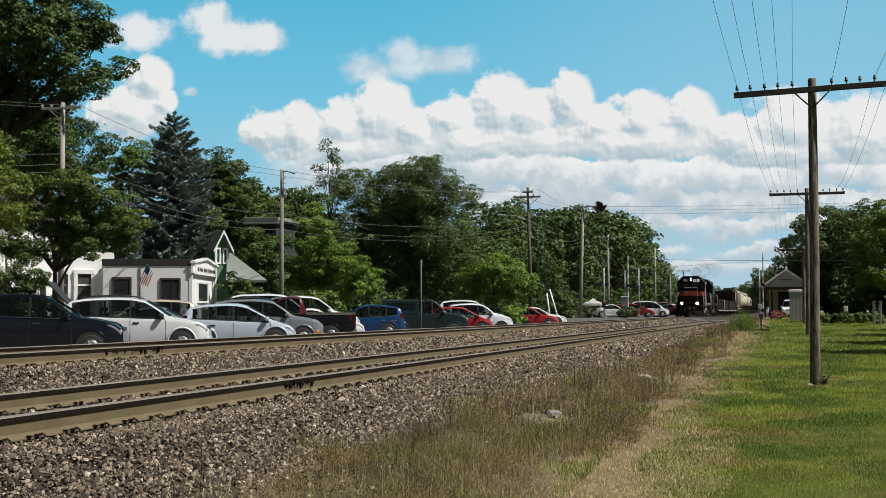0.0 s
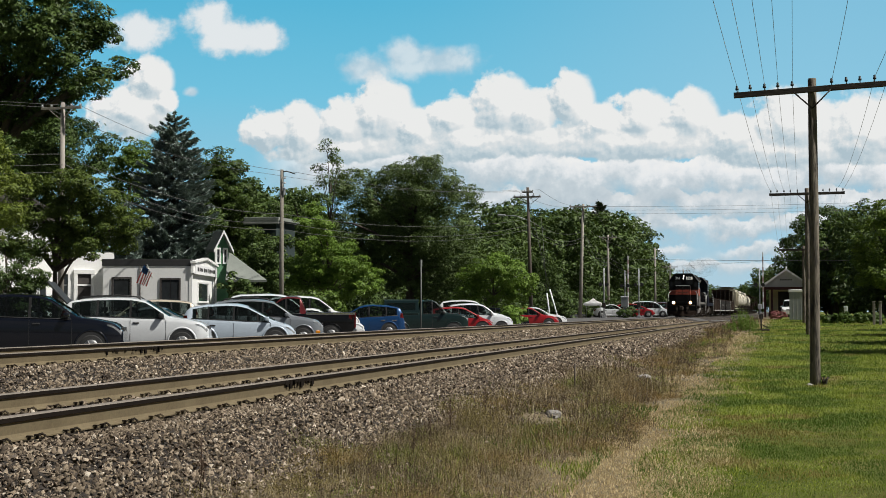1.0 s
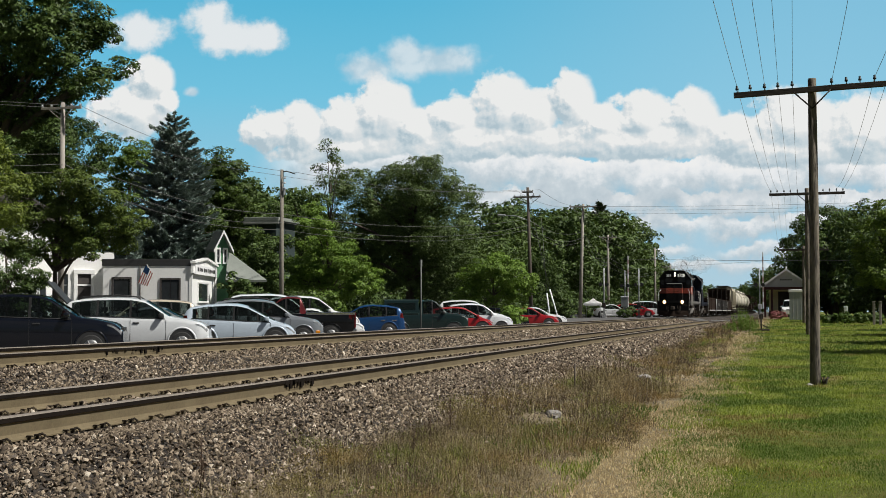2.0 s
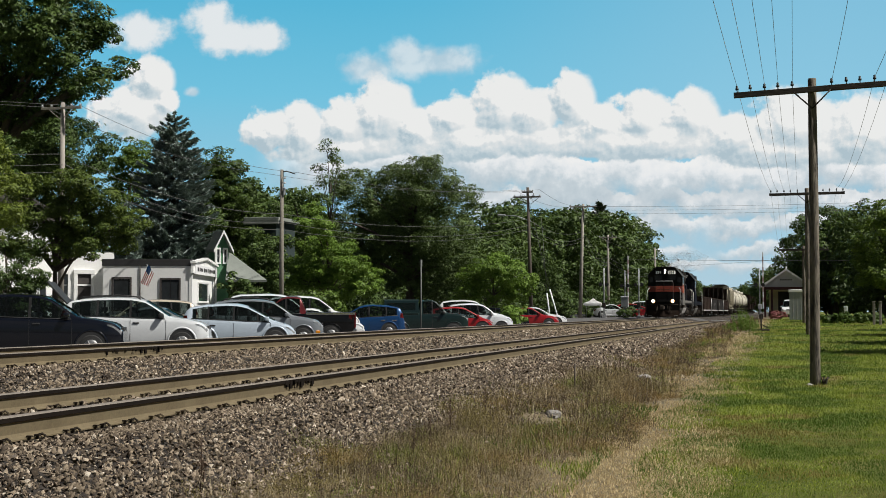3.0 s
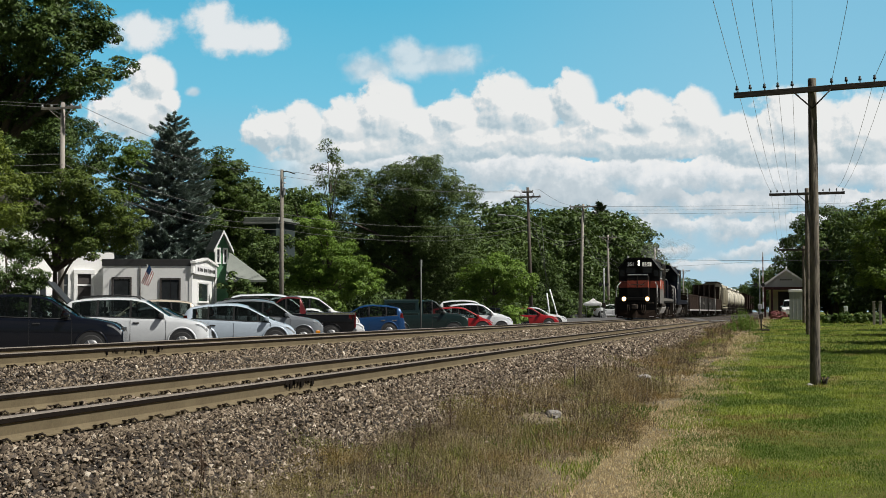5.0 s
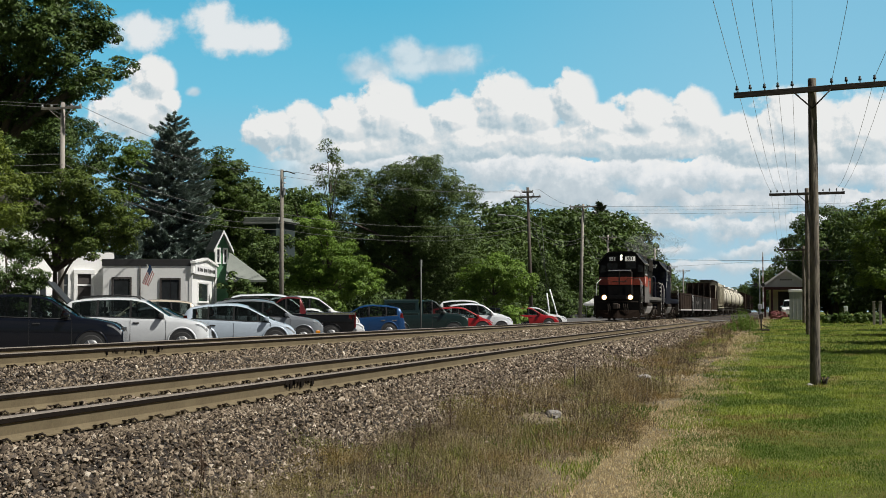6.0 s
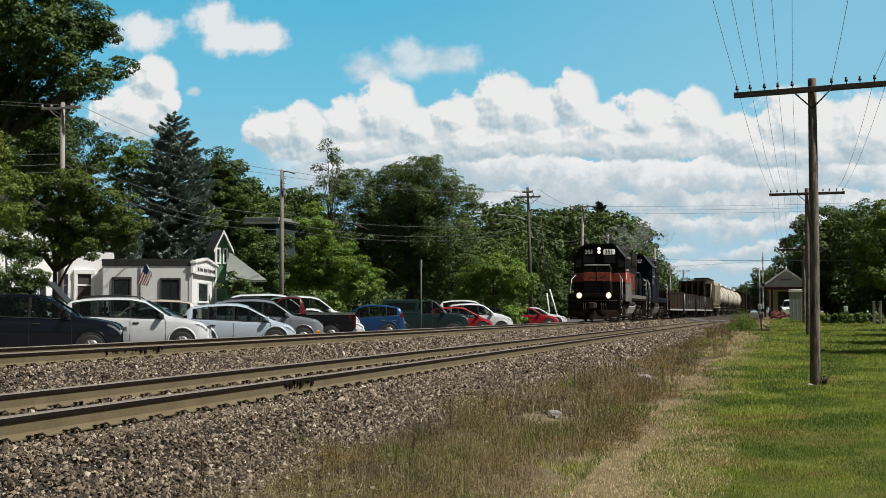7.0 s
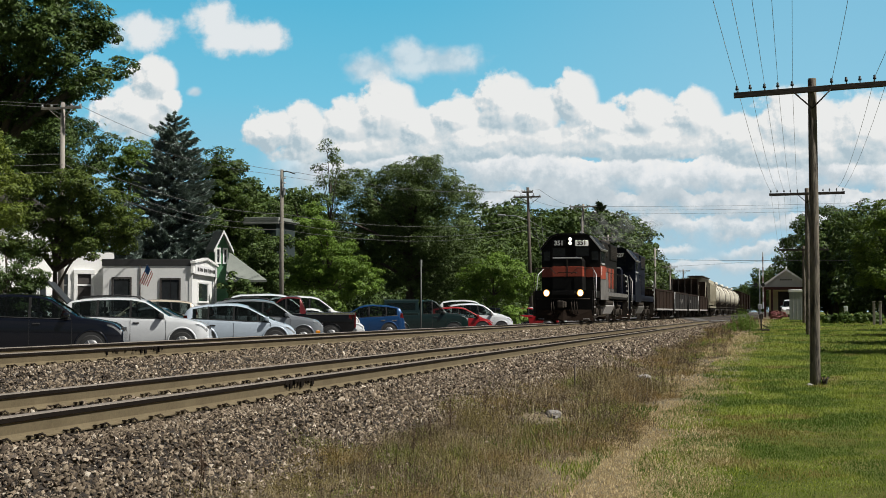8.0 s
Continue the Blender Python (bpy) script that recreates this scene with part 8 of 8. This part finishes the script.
def dark_house():
    b = thing("house", pose(-37.4, 97.5, 0.5), "dark shaded house with flat grey-green roof among trees", "house")
    part("wall", boxed((-0.5, 0, -0.3), (1.5, 4, 7.6), 0.02), M_SHADETEAL, b)
    part("roof", boxed((-0.75, -0.6, 7.6), (1.9, 4.3, 7.85), 0.03), M_SHINGLE, b)
    part("fascia", boxed((-0.75, -0.66, 7.35), (1.9, -0.6, 7.6)), M_SHINGLE, b)
    window_part(b, (0.1, 0, 5.2), (1.0, 0, 6.5), 1, -1, bars=(1, 2), trim=M_ROOFDARK)


dark_house()


def station():
    z = 0.95
    b = thing("station", pose(-0.6, 178.0, z), "small railway station with grey gable and pale yellow wall", "railway station")
    W, P, E = 5.4, 5.62, 3.9
    part("gable", prismed([(-W / 2, E - 0.3), (-W / 2, E), (0, P), (W / 2, E), (W / 2, E - 0.3)], 1, 0, 24), M_STATIONROOF, b, "grey shingled gable")
    for s in (-1, 1):
        part("roof_slope", prismed([(s * (W / 2 + 0.18), E - 0.14), (0, P + 0.14), (0, P - 0.02), (s * (W / 2 + 0.18), E - 0.3)], 1, -0.35, 24.3), M_STATIONROOF, b)
        part("verge_board", prismed([(s * (W / 2 + 0.3), E - 0.14), (0, P + 0.2), (0, P - 0.04), (s * (W / 2 + 0.3), E - 0.38)], 1, -0.42, -0.34), M_WHITETRIM, b)
    part("finial", tubed([(0, -0.3, P), (0, -0.3, P + 0.5)], [0.1, 0.03], 8), M_WHITETRIM, b)
    part("eaves_beam", boxed((-W / 2, -0.1, E - 0.62), (W / 2, 0.15, E - 0.28), 0.02), M_MAROONTRIM, b)
    part("wall", boxed((-2.1, 2.6, -0.2), (W / 2 - 0.1, 22, E - 0.3)), M_YELLOW, b)
    part("wainscot", boxed((-2.15, 2.55, -0.2), (W / 2 - 0.35, 2.62, 0.75)), M_MAROONTRIM, b)
    part("opening", boxed((-1.0, 2.5, 0.1), (1.9, 2.62, 3.1)), M_ROOFDARK, b)
    for x in (-W / 2 + 0.2, -W / 2 + 1.0, W / 2 - 0.3):
        part("post", boxed((x - 0.12, 0.0, -0.2), (x + 0.12, 0.25, E - 0.5), 0.02), M_MAROONTRIM, b)
    for x0, x1, h in ((-0.72, -0.56, 0.2), (-0.5, -0.38, 0.13), (-0.34, -0.2, 0.13), (-0.15, -0.05, 0.16), (0.0, 0.14, 0.13), (0.19, 0.32, 0.13), (0.37, 0.45, 0.2), (0.5, 0.66, 0.14)):
        part("sign_bar", boxed((x0, -0.06, 4.4), (x1, -0.02, 4.4 + h)), M_TRIM, b)
    car("white van parked before the station wall", "van", "white", -0.2, 172.4, z, -90, 4.8, 1.9, 2.0)


station()


def bungalow():
    b = thing("signal_cabin", pose(0.42, 117.4, 0.93), "grey sheet metal signal cabin with white roof", "cabin")
    part("wall", boxed((-0.6, 0, 0), (0.6, 1.8, 2.22), 0.015), M_GREYMETAL, b)
    part("roof", boxed((-0.66, -0.06, 2.22), (0.66, 1.86, 2.42), 0.03), M_WHITETRIM, b)
    for x in (-0.3, 0.0, 0.3):
        part("panel_seam", boxed((x - 0.012, -0.012, 0.02), (x + 0.012, 0.004, 2.2)), M_STATIONROOF, b)


bungalow()


# ---- street poles, wires and signals ----
M_BROWNPOLE = surface("brown_pole_wood", (0.11, 0.1, 0.082), (0.3, 0.275, 0.23), 0.95, fine=14, coarse=1.5, bump=0.4, stretch=(5, 5, 0.4))


def street_pole(x, y, top, material, arms=((0.35, 1.2),), lean=0.0, r=0.14, label="wooden street pole carrying wires", lamp=False, bracket=False):
    z = ground_z(x, y)
    p = thing("utility_pole", pose(x, y, z), label, "utility pole", "street poles")
    h = top - z
    part("shaft", tubed([(0, 0, -0.4), (lean * 0.5, 0, h * 0.5), (lean, 0, h)], [r, r * 0.85, r * 0.65], 12), material, p)
    for down, half in arms:
        arm = part("crossarm", boxed((-half, -0.06, h - down - 0.06), (half, 0.06, h - down + 0.06), 0.01), material, p, m=pose(lean, -r, 0))
        for k in (-0.95, -0.5, 0.5, 0.95):
            part("insulator", tubed([(k * half, 0, h - down + 0.06), (k * half, 0, h - down + 0.1), (k * half, 0, h - down + 0.2)], [0.02, 0.06, 0.04], 8), M_GALV, arm)
        for s in (-1, 1):
            part("brace", tubed([(s * half * 0.6, -r - 0.05, h - down - 0.06), (0, -r, h - down - 0.6)], 0.02, 5), material, p)
    if bracket:
        part("bracket_arm", tubed([(0, 0, h - 0.15), (0.3, -0.05, h - 0.1), (0.85, -0.1, h - 0.28)], [0.04, 0.035, 0.03], 6), M_DARKIRON, p)
        for k in range(3):
            part("insulator", tubed([(0.05, -r, h - 0.5 - 0.3 * k), (0.28, -r, h - 0.5 - 0.3 * k)], [0.03, 0.05], 8), M_GALV, p)
        part("cable_box", boxed((0.1, -0.12, h - 1.5), (0.22, 0.0, h - 1.15), 0.02), M_GALV, p)
    if lamp:
        part("lamp_arm", tubed([(0, 0, h - 2.8), (-1.2, -0.2, h - 2.35), (-2.2, -0.3, h - 2.3)], 0.035, 6), M_GALV, p)
        part("lamp_head", boxed((-2.75, -0.45, h - 2.36), (-2.1, -0.15, h - 2.2), 0.05), M_GALV, p)
    return Vector((x + lean, y, 0)), top


POLES = [street_pole(-35.5, 65.5, 12.1, M_PALEPOLE, ((0.3, 1.1),), r=0.17, label="pale wooden pole with transformer arms beside the oak"),
         street_pole(-28.9, 79.4, 9.9, M_BROWNPOLE, (), r=0.15, label="brown wooden pole with a bracket arm", bracket=True),
         street_pole(-20.7, 116.4, 11.8, M_DARKPOLE, ((0.4, 0.45), (0.8, 1.1)), -0.3, r=0.17, label="dark wooden pole with a tall crossarm", lamp=True),
         street_pole(-19.7, 137.2, 11.9, M_PALEPOLE, ((0.25, 1.25),), 0.35, r=0.19, label="pale wooden pole with a wide crossarm"),
         street_pole(-20.4, 164.8, 10.4, M_PALEPOLE, ((0.3, 1.0),), r=0.18),
         street_pole(-18.4, 201.3, 10.4, M_PALEPOLE, (), r=0.18),
         street_pole(-18.8, 232.0, 9.0, M_PALEPOLE, ((0.3, 1.2),), r=0.18),
         street_pole(-18.9, 262.0, 9.2, M_PALEPOLE, ((0.3, 1.2),), r=0.18)]


def street_wires():
    def wire(a, b, drop, r=0.016):
        bm = bmesh.new()
        sag_wire(bm, a, b, drop, r)
        tagged(new("street_wire", mesh_from("street_wire", bm, M_CABLE)), "dark cable strung between street poles", "wire", "street wires")
    start = (Vector((-45.5, 30.0, 0)), 11.0)
    chain = [start] + POLES
    for (a, ta), (b, tb) in zip(chain, chain[1:]):
        wide = 1.0
        for dx, low, drop in ((-wide, 0.2, 0.5), (wide, 0.2, 0.6), (0.0, 2.6, 0.7), (0.1, 3.1, 0.9), (-0.1, 3.5, 0.8)):
            wire(a + Vector((dx, 0, ta - low)), b + Vector((dx, 0, tb - low)), drop, 0.016 if low > 2 else 0.012)
    # wires across the tracks by the crossing
    wire((-18.9, 232.0, 8.8), (30.0, 226.0, 12.5), 0.5, 0.02)
    for k in range(3):
        wire((-19.4, 137.2, 11.7 - 0.35 * k), (30.0, 150.0, 13.4 - 0.35 * k), 0.5, 0.013)
    wire((-18.4, 138.0, 6.7), (28.0, 128.0, 6.2), 0.3, 0.022)


street_wires()


def crossing_signal(x, y, label, gate=0, case=True, face=-1):
    z = ground_z(x, y)
    g = thing("crossing_signal", pose(x, y, z), label, "crossing signal", "crossing signals")
    h = 4.6
    part("base", boxed((-0.2, -0.2, 0), (0.2, 0.2, 0.2), 0.03), M_GALV, g)
    part("mast", tubed([(0, 0, 0.2), (0, 0, h)], 0.06, 10), M_GALV, g)
    for s in (-1, 1):
        lamp = part("flasher", tubed([(s * 0.3, face * 0.08, h - 1.5), (s * 0.3, face * 0.18, h - 1.5)], [0.17, 0.17], 16), M_TRIM, g)
        part("lens", tubed([(s * 0.3, face * 0.18, h - 1.5), (s * 0.3, face * 0.2, h - 1.5)], 0.1, 14), M_TRIM, lamp)
    part("flasher_arm", tubed([(-0.36, 0, h - 1.5), (0.36, 0, h - 1.5)], 0.025, 6), M_GALV, g)
    if case:
        part("gate_motor", boxed((-0.17, -0.15, 0.95), (0.17, 0.15, 1.4), 0.04), M_DARKIRON if face < 0 and gate == 0 else M_GALV, g)
    if gate:
        bm = bmesh.new()
        box(bm, (-0.05 + gate * 0.3, -0.06, 1.0), (0.05 + gate * 0.3, 0.06, 6.0), 0.01)
        arm = part("gate_arm", bm, M_SIGNWHITE, g, "raised white gate arm with faded red stripes")
        for k in range(5):
            part("stripe", boxed((-0.055 + gate * 0.3, -0.065, 1.6 + k * 0.9), (0.055 + gate * 0.3, 0.065, 2.0 + k * 0.9)), M_PALERED, arm)
    return g


crossing_signal(-2.75, 131.0, "silver crossing signal mast with flashers beside the station", 1)
crossing_signal(-16.83, 132.77, "silver signal mast with two flashing lamps beside the tent", 0)
crossing_signal(-13.9, 135.5, "silver crossing signal mast with flashing lamps by the road", 0)
crossing_signal(-15.7, 140.0, "silver crossing signal mast with raised gate by the far lot", 1)


def cabinet(x, y, label):
    z = ground_z(x, y)
    b = thing("signal_cabinet", pose(x, y, z) @ Matrix.Diagonal((0.6, 0.6, 0.85, 1)), label, "cabinet")
    part("stand", boxed((-0.25, -0.2, 0), (0.25, 0.2, 1.2), 0.02), M_GALV, b)
    part("box", boxed((-0.55, -0.35, 1.2), (0.55, 0.35, 2.3), 0.04), M_GREYMETAL, b)
    part("hood", boxed((-0.6, -0.4, 2.3), (0.6, 0.4, 2.4), 0.03), M_SIGNWHITE, b)


cabinet(-15.4, 137.0, "grey signal cabinet with pale top on a post")


def canopy_tent():
    z = ground_z(-20.8, 157)
    b = thing("canopy_tent", pose(-21.0, 156.45, z) @ Matrix.Diagonal((0.6, 0.6, 0.66, 1)), "white peaked canopy tent beyond the lot", "tent")
    for x in (-1.5, 1.5):
        for y in (-1.5, 1.5):
            part("leg", tubed([(x, y, 0), (x, y, 2.2)], 0.04, 6), M_GALV, b)
    bm = bmesh.new()
    base = [bm.verts.new(v) for v in ((-1.7, -1.7, 2.0), (1.7, -1.7, 2.0), (1.7, 1.7, 2.0), (-1.7, 1.7, 2.0))]
    eave = [bm.verts.new(v) for v in ((-1.65, -1.65, 2.35), (1.65, -1.65, 2.35), (1.65, 1.65, 2.35), (-1.65, 1.65, 2.35))]
    mid = [bm.verts.new(v) for v in ((-0.6, -0.6, 2.75), (0.6, -0.6, 2.75), (0.6, 0.6, 2.75), (-0.6, 0.6, 2.75))]
    peak = bm.verts.new((0, 0, 3.3))
    for k in range(4):
        j = (k + 1) % 4
        bm.faces.new((base[k], base[j], eave[j], eave[k]))
        bm.faces.new((eave[k], eave[j], mid[j], mid[k]))
        bm.faces.new((mid[k], mid[j], peak))
    bmesh.ops.solidify(bm, geom=bm.faces[:], thickness=0.02)
    part("canopy", bm, M_SIGNWHITE, b)


canopy_tent()


# ---- beside the lawn ----
def bush_leaves(rng, lobes, count, r, leaf):
    p, out = crown_points(rng, lobes, count, 0.22 * r)
    return p, np.full(len(p), leaf), 0.35, 0.7, None, out


def bush(name, label, x, y, r, h, material, seed, category="bush", count=2600, leaf=0.12, group=""):
    z = ground_z(x, y)
    rng = np.random.default_rng(seed)
    t = thing(name, pose(x, y, z), label, category, group)
    bm = bmesh.new()
    for k in range(7):
        a = k * 0.9
        tube(bm, [(0, 0, -0.05), (math.cos(a) * r * 0.3, math.sin(a) * r * 0.3, h * 0.4), (math.cos(a) * r * 0.6, math.sin(a) * r * 0.6, h * 0.75)], [0.025, 0.018, 0.006], 5)
    part("stem", bm, M_BARK, t)
    lobes = [((rng.normal() * r * 0.35, rng.normal() * r * 0.35, h * rng.uniform(0.4, 0.65)), (r * 0.6, r * 0.6, h * 0.38)) for _ in range(7)]
    o = new("leaves", quad_mesh("leaves", leaf_quads(rng, *bush_leaves(rng, lobes, count, r, leaf)), material))
    o.parent = t
    return t


for k, (x, y, r, h) in enumerate([(2.3, 93.5, 0.62, 0.62), (3.2, 92.5, 0.62, 0.66), (4.1, 93.5, 0.62, 0.6), (5.0, 92.0, 0.62, 0.6)]):
    bush("hedge", "low clipped green hedge bush beside the lawn", x, y, r, h, M_HEDGE, 60 + k, group="hedge bushes")
bush("flower_bush", "pink flowering bush at the station corner", -1.05, 142.0, 1.1, 0.7, M_FLOWER, 70, count=1600)


def weed_clump(x, y, r, h, stems, seed):
    """Upright green weeds: leaning stems with narrow leaves all the way up."""
    g = np.random.default_rng(seed)
    t = thing("weed_clump", pose(x, y, ground_z(x, y)), "tall yellow-green weeds standing beside the crossing", "weed", "weed clumps")
    a, d = g.uniform(0, 6.283, stems), r * np.sqrt(g.uniform(0, 1, stems))
    sx, sy, top = d * np.cos(a), d * np.sin(a), h * g.uniform(0.45, 1.0, stems) * (1.1 - 0.5 * d / r)
    pieces = [blades(g, sx, sy, np.zeros(stems), top, np.full(stems, 0.02), 0.18)]
    k = np.repeat(np.arange(stems), 22)
    f = g.uniform(0.12, 1.0, len(k))
    at = np.stack([sx[k] * (1 + 0.3 * f), sy[k] * (1 + 0.3 * f), top[k] * f], 1) + g.normal(0, 0.03, (len(k), 3))
    pieces.append(leaf_quads(g, at, np.full(len(k), 0.11), up=0.3, narrow=0.35)[:, :3])
    o = new("leaves", leaf_mesh("leaves", NO_QUADS, np.concatenate(pieces), M_LEAF_BRIGHT))
    o.parent = t


weed_clump(-2.3, 70.0, 0.42, 1.35, 60, 71)
weed_clump(-1.85, 69.0, 0.3, 0.9, 34, 77)
weed_clump(-2.75, 66.5, 0.25, 0.6, 22, 79)
bush("sapling_bush", "low dark green shrub before the far lot", -15.24, 136.75, 1.2, 0.9, M_LEAF_OAK, 78, count=1800, leaf=0.16)
bush("sapling_bush", "green bush beside the shop", -29.6, 77.2, 1.0, 2.6, M_LEAF_OAK, 72, count=5000, leaf=0.16)
bush("sapling_bush", "dark green bush before the green house", -31.3, 79.2, 1.0, 3.4, M_LEAF_OAK, 82, count=5000, leaf=0.16)
bush("sapling_bush", "green bush at the house corner", -28.2, 83.5, 2.0, 2.2, M_LEAF_MID, 73, count=6000, leaf=0.2)
bush("sapling_bush", "green shrub behind parked cars", -18.0, 93.0, 1.2, 1.6, M_LEAF_BRIGHT, 74, count=2500, leaf=0.16)
bush("sapling_bush", "dark bush before the white house", -33.6, 59.6, 1.5, 2.6, M_LEAF_OAK, 75, count=2600, leaf=0.17)
bush("sapling_bush", "dark bush before the white house", -33.7, 56.0, 1.5, 2.3, M_LEAF_OAK, 76, count=6000, leaf=0.17)


def post(x, y, h, w, material, label, name="post", cap=None):
    z = ground_z(x, y)
    p = thing(name, pose(x, y, z), label, "post", "posts by the lawn")
    part("shaft", boxed((-w, -w, -0.2), (w, w, h), 0.02), material, p)
    part("cap", boxed((-w * 1.15, -w * 1.15, h), (w * 1.15, w * 1.15, h + 0.06), 0.015), cap or material, p)


post(3.45, 98.0, 1.0, 0.12, M_SIGNWHITE, "white square marker post beside the hedge")
post(4.65, 87.5, 1.3, 0.075, M_BROWNPOLE, "weathered wooden fence post on the lawn")
post(4.95, 86.5, 1.3, 0.075, M_BROWNPOLE, "weathered wooden fence post on the lawn")


def switch_stand():
    s = thing("switch_stand", pose(-1.4, 69.5, ground_z(-1.4, 69.5)), "low dark metal marker stand on a wide base", "marker")
    part("mast", tubed([(0, 0, 0), (0, 0, 0.82)], 0.035, 8), M_DARKIRON, s)
    part("target", boxed((-0.09, -0.03, 0.58), (0.09, 0.03, 0.8), 0.01), M_DARKIRON, s)
    part("base", boxed((-0.46, -0.2, -0.05), (0.4, 0.2, 0.1), 0.04), M_DARKIRON, s)
    part("lever", tubed([(0.06, 0, 0.3), (0.3, -0.05, 0.16)], 0.025, 6), M_DARKIRON, s)


switch_stand()


M_SIGNPOST = surface("dull_green_post", (0.07, 0.075, 0.07), (0.14, 0.15, 0.14), 0.7, fine=8, coarse=1, bump=0.0)


def lot_posts():
    for x, y, h in ((-13.5, 52.3, 3.05),):
        z = ground_z(x, y)
        s = thing("sign_post", pose(x, y, z), "thin galvanized sign post beside the far rail", "sign post")
        part("shaft", tubed([(0, 0, -0.2), (0, 0, h)], 0.028, 8), M_SIGNPOST, s)
        part("sign_plate", boxed((-0.02, -0.12, h - 0.25), (0.02, 0.12, h), 0.005), M_SIGNPOST, s)
    s = thing("marker_post", pose(-3.5, 23.7, ground_z(-3.5, 23.7)), "thin dark wooden stake among the weeds", "post")
    part("shaft", tubed([(0, 0, -0.1), (0.01, 0, 0.45)], 0.014, 6), M_DARKPOLE, s)


lot_posts()


def rock(x, y, size, seed, label, material):
    rng = random.Random(seed)
    bm = bmesh.new()
    bmesh.ops.create_icosphere(bm, subdivisions=2, radius=size)
    for v in bm.verts:
        v.co *= 0.75 + 0.4 * noise.noise(v.co * 2.2 / size + Vector((seed, 0, 0)))
        v.co.z *= 0.6
        v.co.x *= 1.4
    o = new("stone", mesh_from("stone", bm, material))
    o.matrix_basis = pose(x, y, ground_z(x, y) + size * 0.25, 0, 0, rng.uniform(0, 90))
    tagged(o, label, "stone")


M_PALESTONE = surface("pale_stone", (0.27, 0.26, 0.25), (0.5, 0.48, 0.46), 0.9, fine=20, coarse=4, bump=0.4)
M_GREYSTONE = surface("grey_stone", (0.12, 0.11, 0.1), (0.34, 0.32, 0.29), 0.9, fine=14, coarse=5, bump=0.8, depth=0.03)
rock(-3.06, 18.8, 0.14, 2, "grey stone lying among weeds", M_GREYSTONE)
rock(-3.0, 30.3, 0.13, 3, "white stone among the weeds", M_PALESTONE)
rock(0.33, 29.2, 0.07, 4, "small white stone at the pole's foot", M_PALESTONE)
bush("pole_weed", "green weed growing at the pole's foot", 0.62, 29.45, 0.14, 0.22, M_LEAF_BRIGHT, 81, "weed", 140, 0.05)


def tall_stalk(x, y, h, seed):
    """A dead weed stalk with side twigs and seed heads."""
    rng = random.Random(seed)
    t = thing("weed_stalk", pose(x, y, ground_z(x, y)), "tall dark dead weed stalk on the ballast edge", "weed", "weed stalks")
    bm = bmesh.new()
    tube(bm, [(0, 0, -0.03), (0.01, 0, h * 0.5), (0.0, 0.01, h)], [0.005, 0.004, 0.002], 6)
    for k in range(7):
        z = h * (0.3 + 0.09 * k)
        a = rng.uniform(0, 6.3)
        tube(bm, [(0, 0, z), (math.cos(a) * 0.025, math.sin(a) * 0.025, z + 0.03)], [0.003, 0.002], 5)
    part("stem", bm, M_STALK, t)
    g = np.random.default_rng(seed)
    p = np.stack([g.normal(0, 0.012, 70), g.normal(0, 0.012, 70), h * g.uniform(0.35, 1.0, 70)], 1)
    o = new("seed_head", quad_mesh("seed_head", leaf_quads(g, p, np.full(70, 0.02), narrow=0.5), M_STALK))
    o.parent = t


for k, (x, y, h) in enumerate([(-3.9, 9.14, 0.42), (-3.95, 9.29, 0.2), (-3.5, 13.9, 0.3), (-3.6, 15.2, 0.34), (-3.7, 17.5, 0.3), (-3.3, 12.5, 0.3)]):
    tall_stalk(x, y, h, 90 + k)


def guy_guards():
    """Two pale guards on the guy wires of the dark pole."""
    for x, y, dx, h in ((-16.84, 107.04, -0.8, 2.7), (-17.63, 107.47, -0.3, 2.4)):
        z = ground_z(x, y)
        g = thing("guy_guard", pose(x, y, z), "pale plastic guard on a leaning guy wire", "guy wire", "guy wires")
        part("guard", tubed([(0, 0, -0.1), (dx, 0, h)], 0.06, 6), M_SIGNWHITE, g)
        part("cable", tubed([(dx, 0, h), (dx * 3.2, 1.5, h * 3.4)], 0.015, 5), M_CABLE, g)


guy_guards()


def motions():
    walk(SKY, [(0.0, sky_pose(0.0)), (8.0, sky_pose(12.0))])
    walk(FLAG, [(k, pose(0, 0, 0, 0, 0, a)) for k, a in enumerate((0, -14, -4, 8, 16, 10, 14, -8, 2))])
    speed = 10.75
    for e, place in TRAIN:
        walk(e, [(t, pose(FAR, place + speed * (8 - t), FAR_TOP)) for t in (0.0, 2.0, 4.0, 6.0, 8.0)])
    walk(SMOKE, [(t, pose(FAR, 66.8 + speed * (8 - t), FAR_TOP)) for t in (0.0, 2.0, 4.0, 6.0, 8.0)])
    for puff, at, drift in PUFFS:
        walk(puff, [(t, pose(at.x, at.y + drift * (t - 4) * 0.5, at.z + 0.04 * t, 0, 0, 2.5 * t)) for t in (0.0, 2.0, 4.0, 6.0, 8.0)])
    for wheels, y, r in SPINNING:
        step = math.degrees(speed / r) / 15
        walk(wheels, [(k / 15, pose(0, y, r, k * step)) for k in range(121)])


motions()
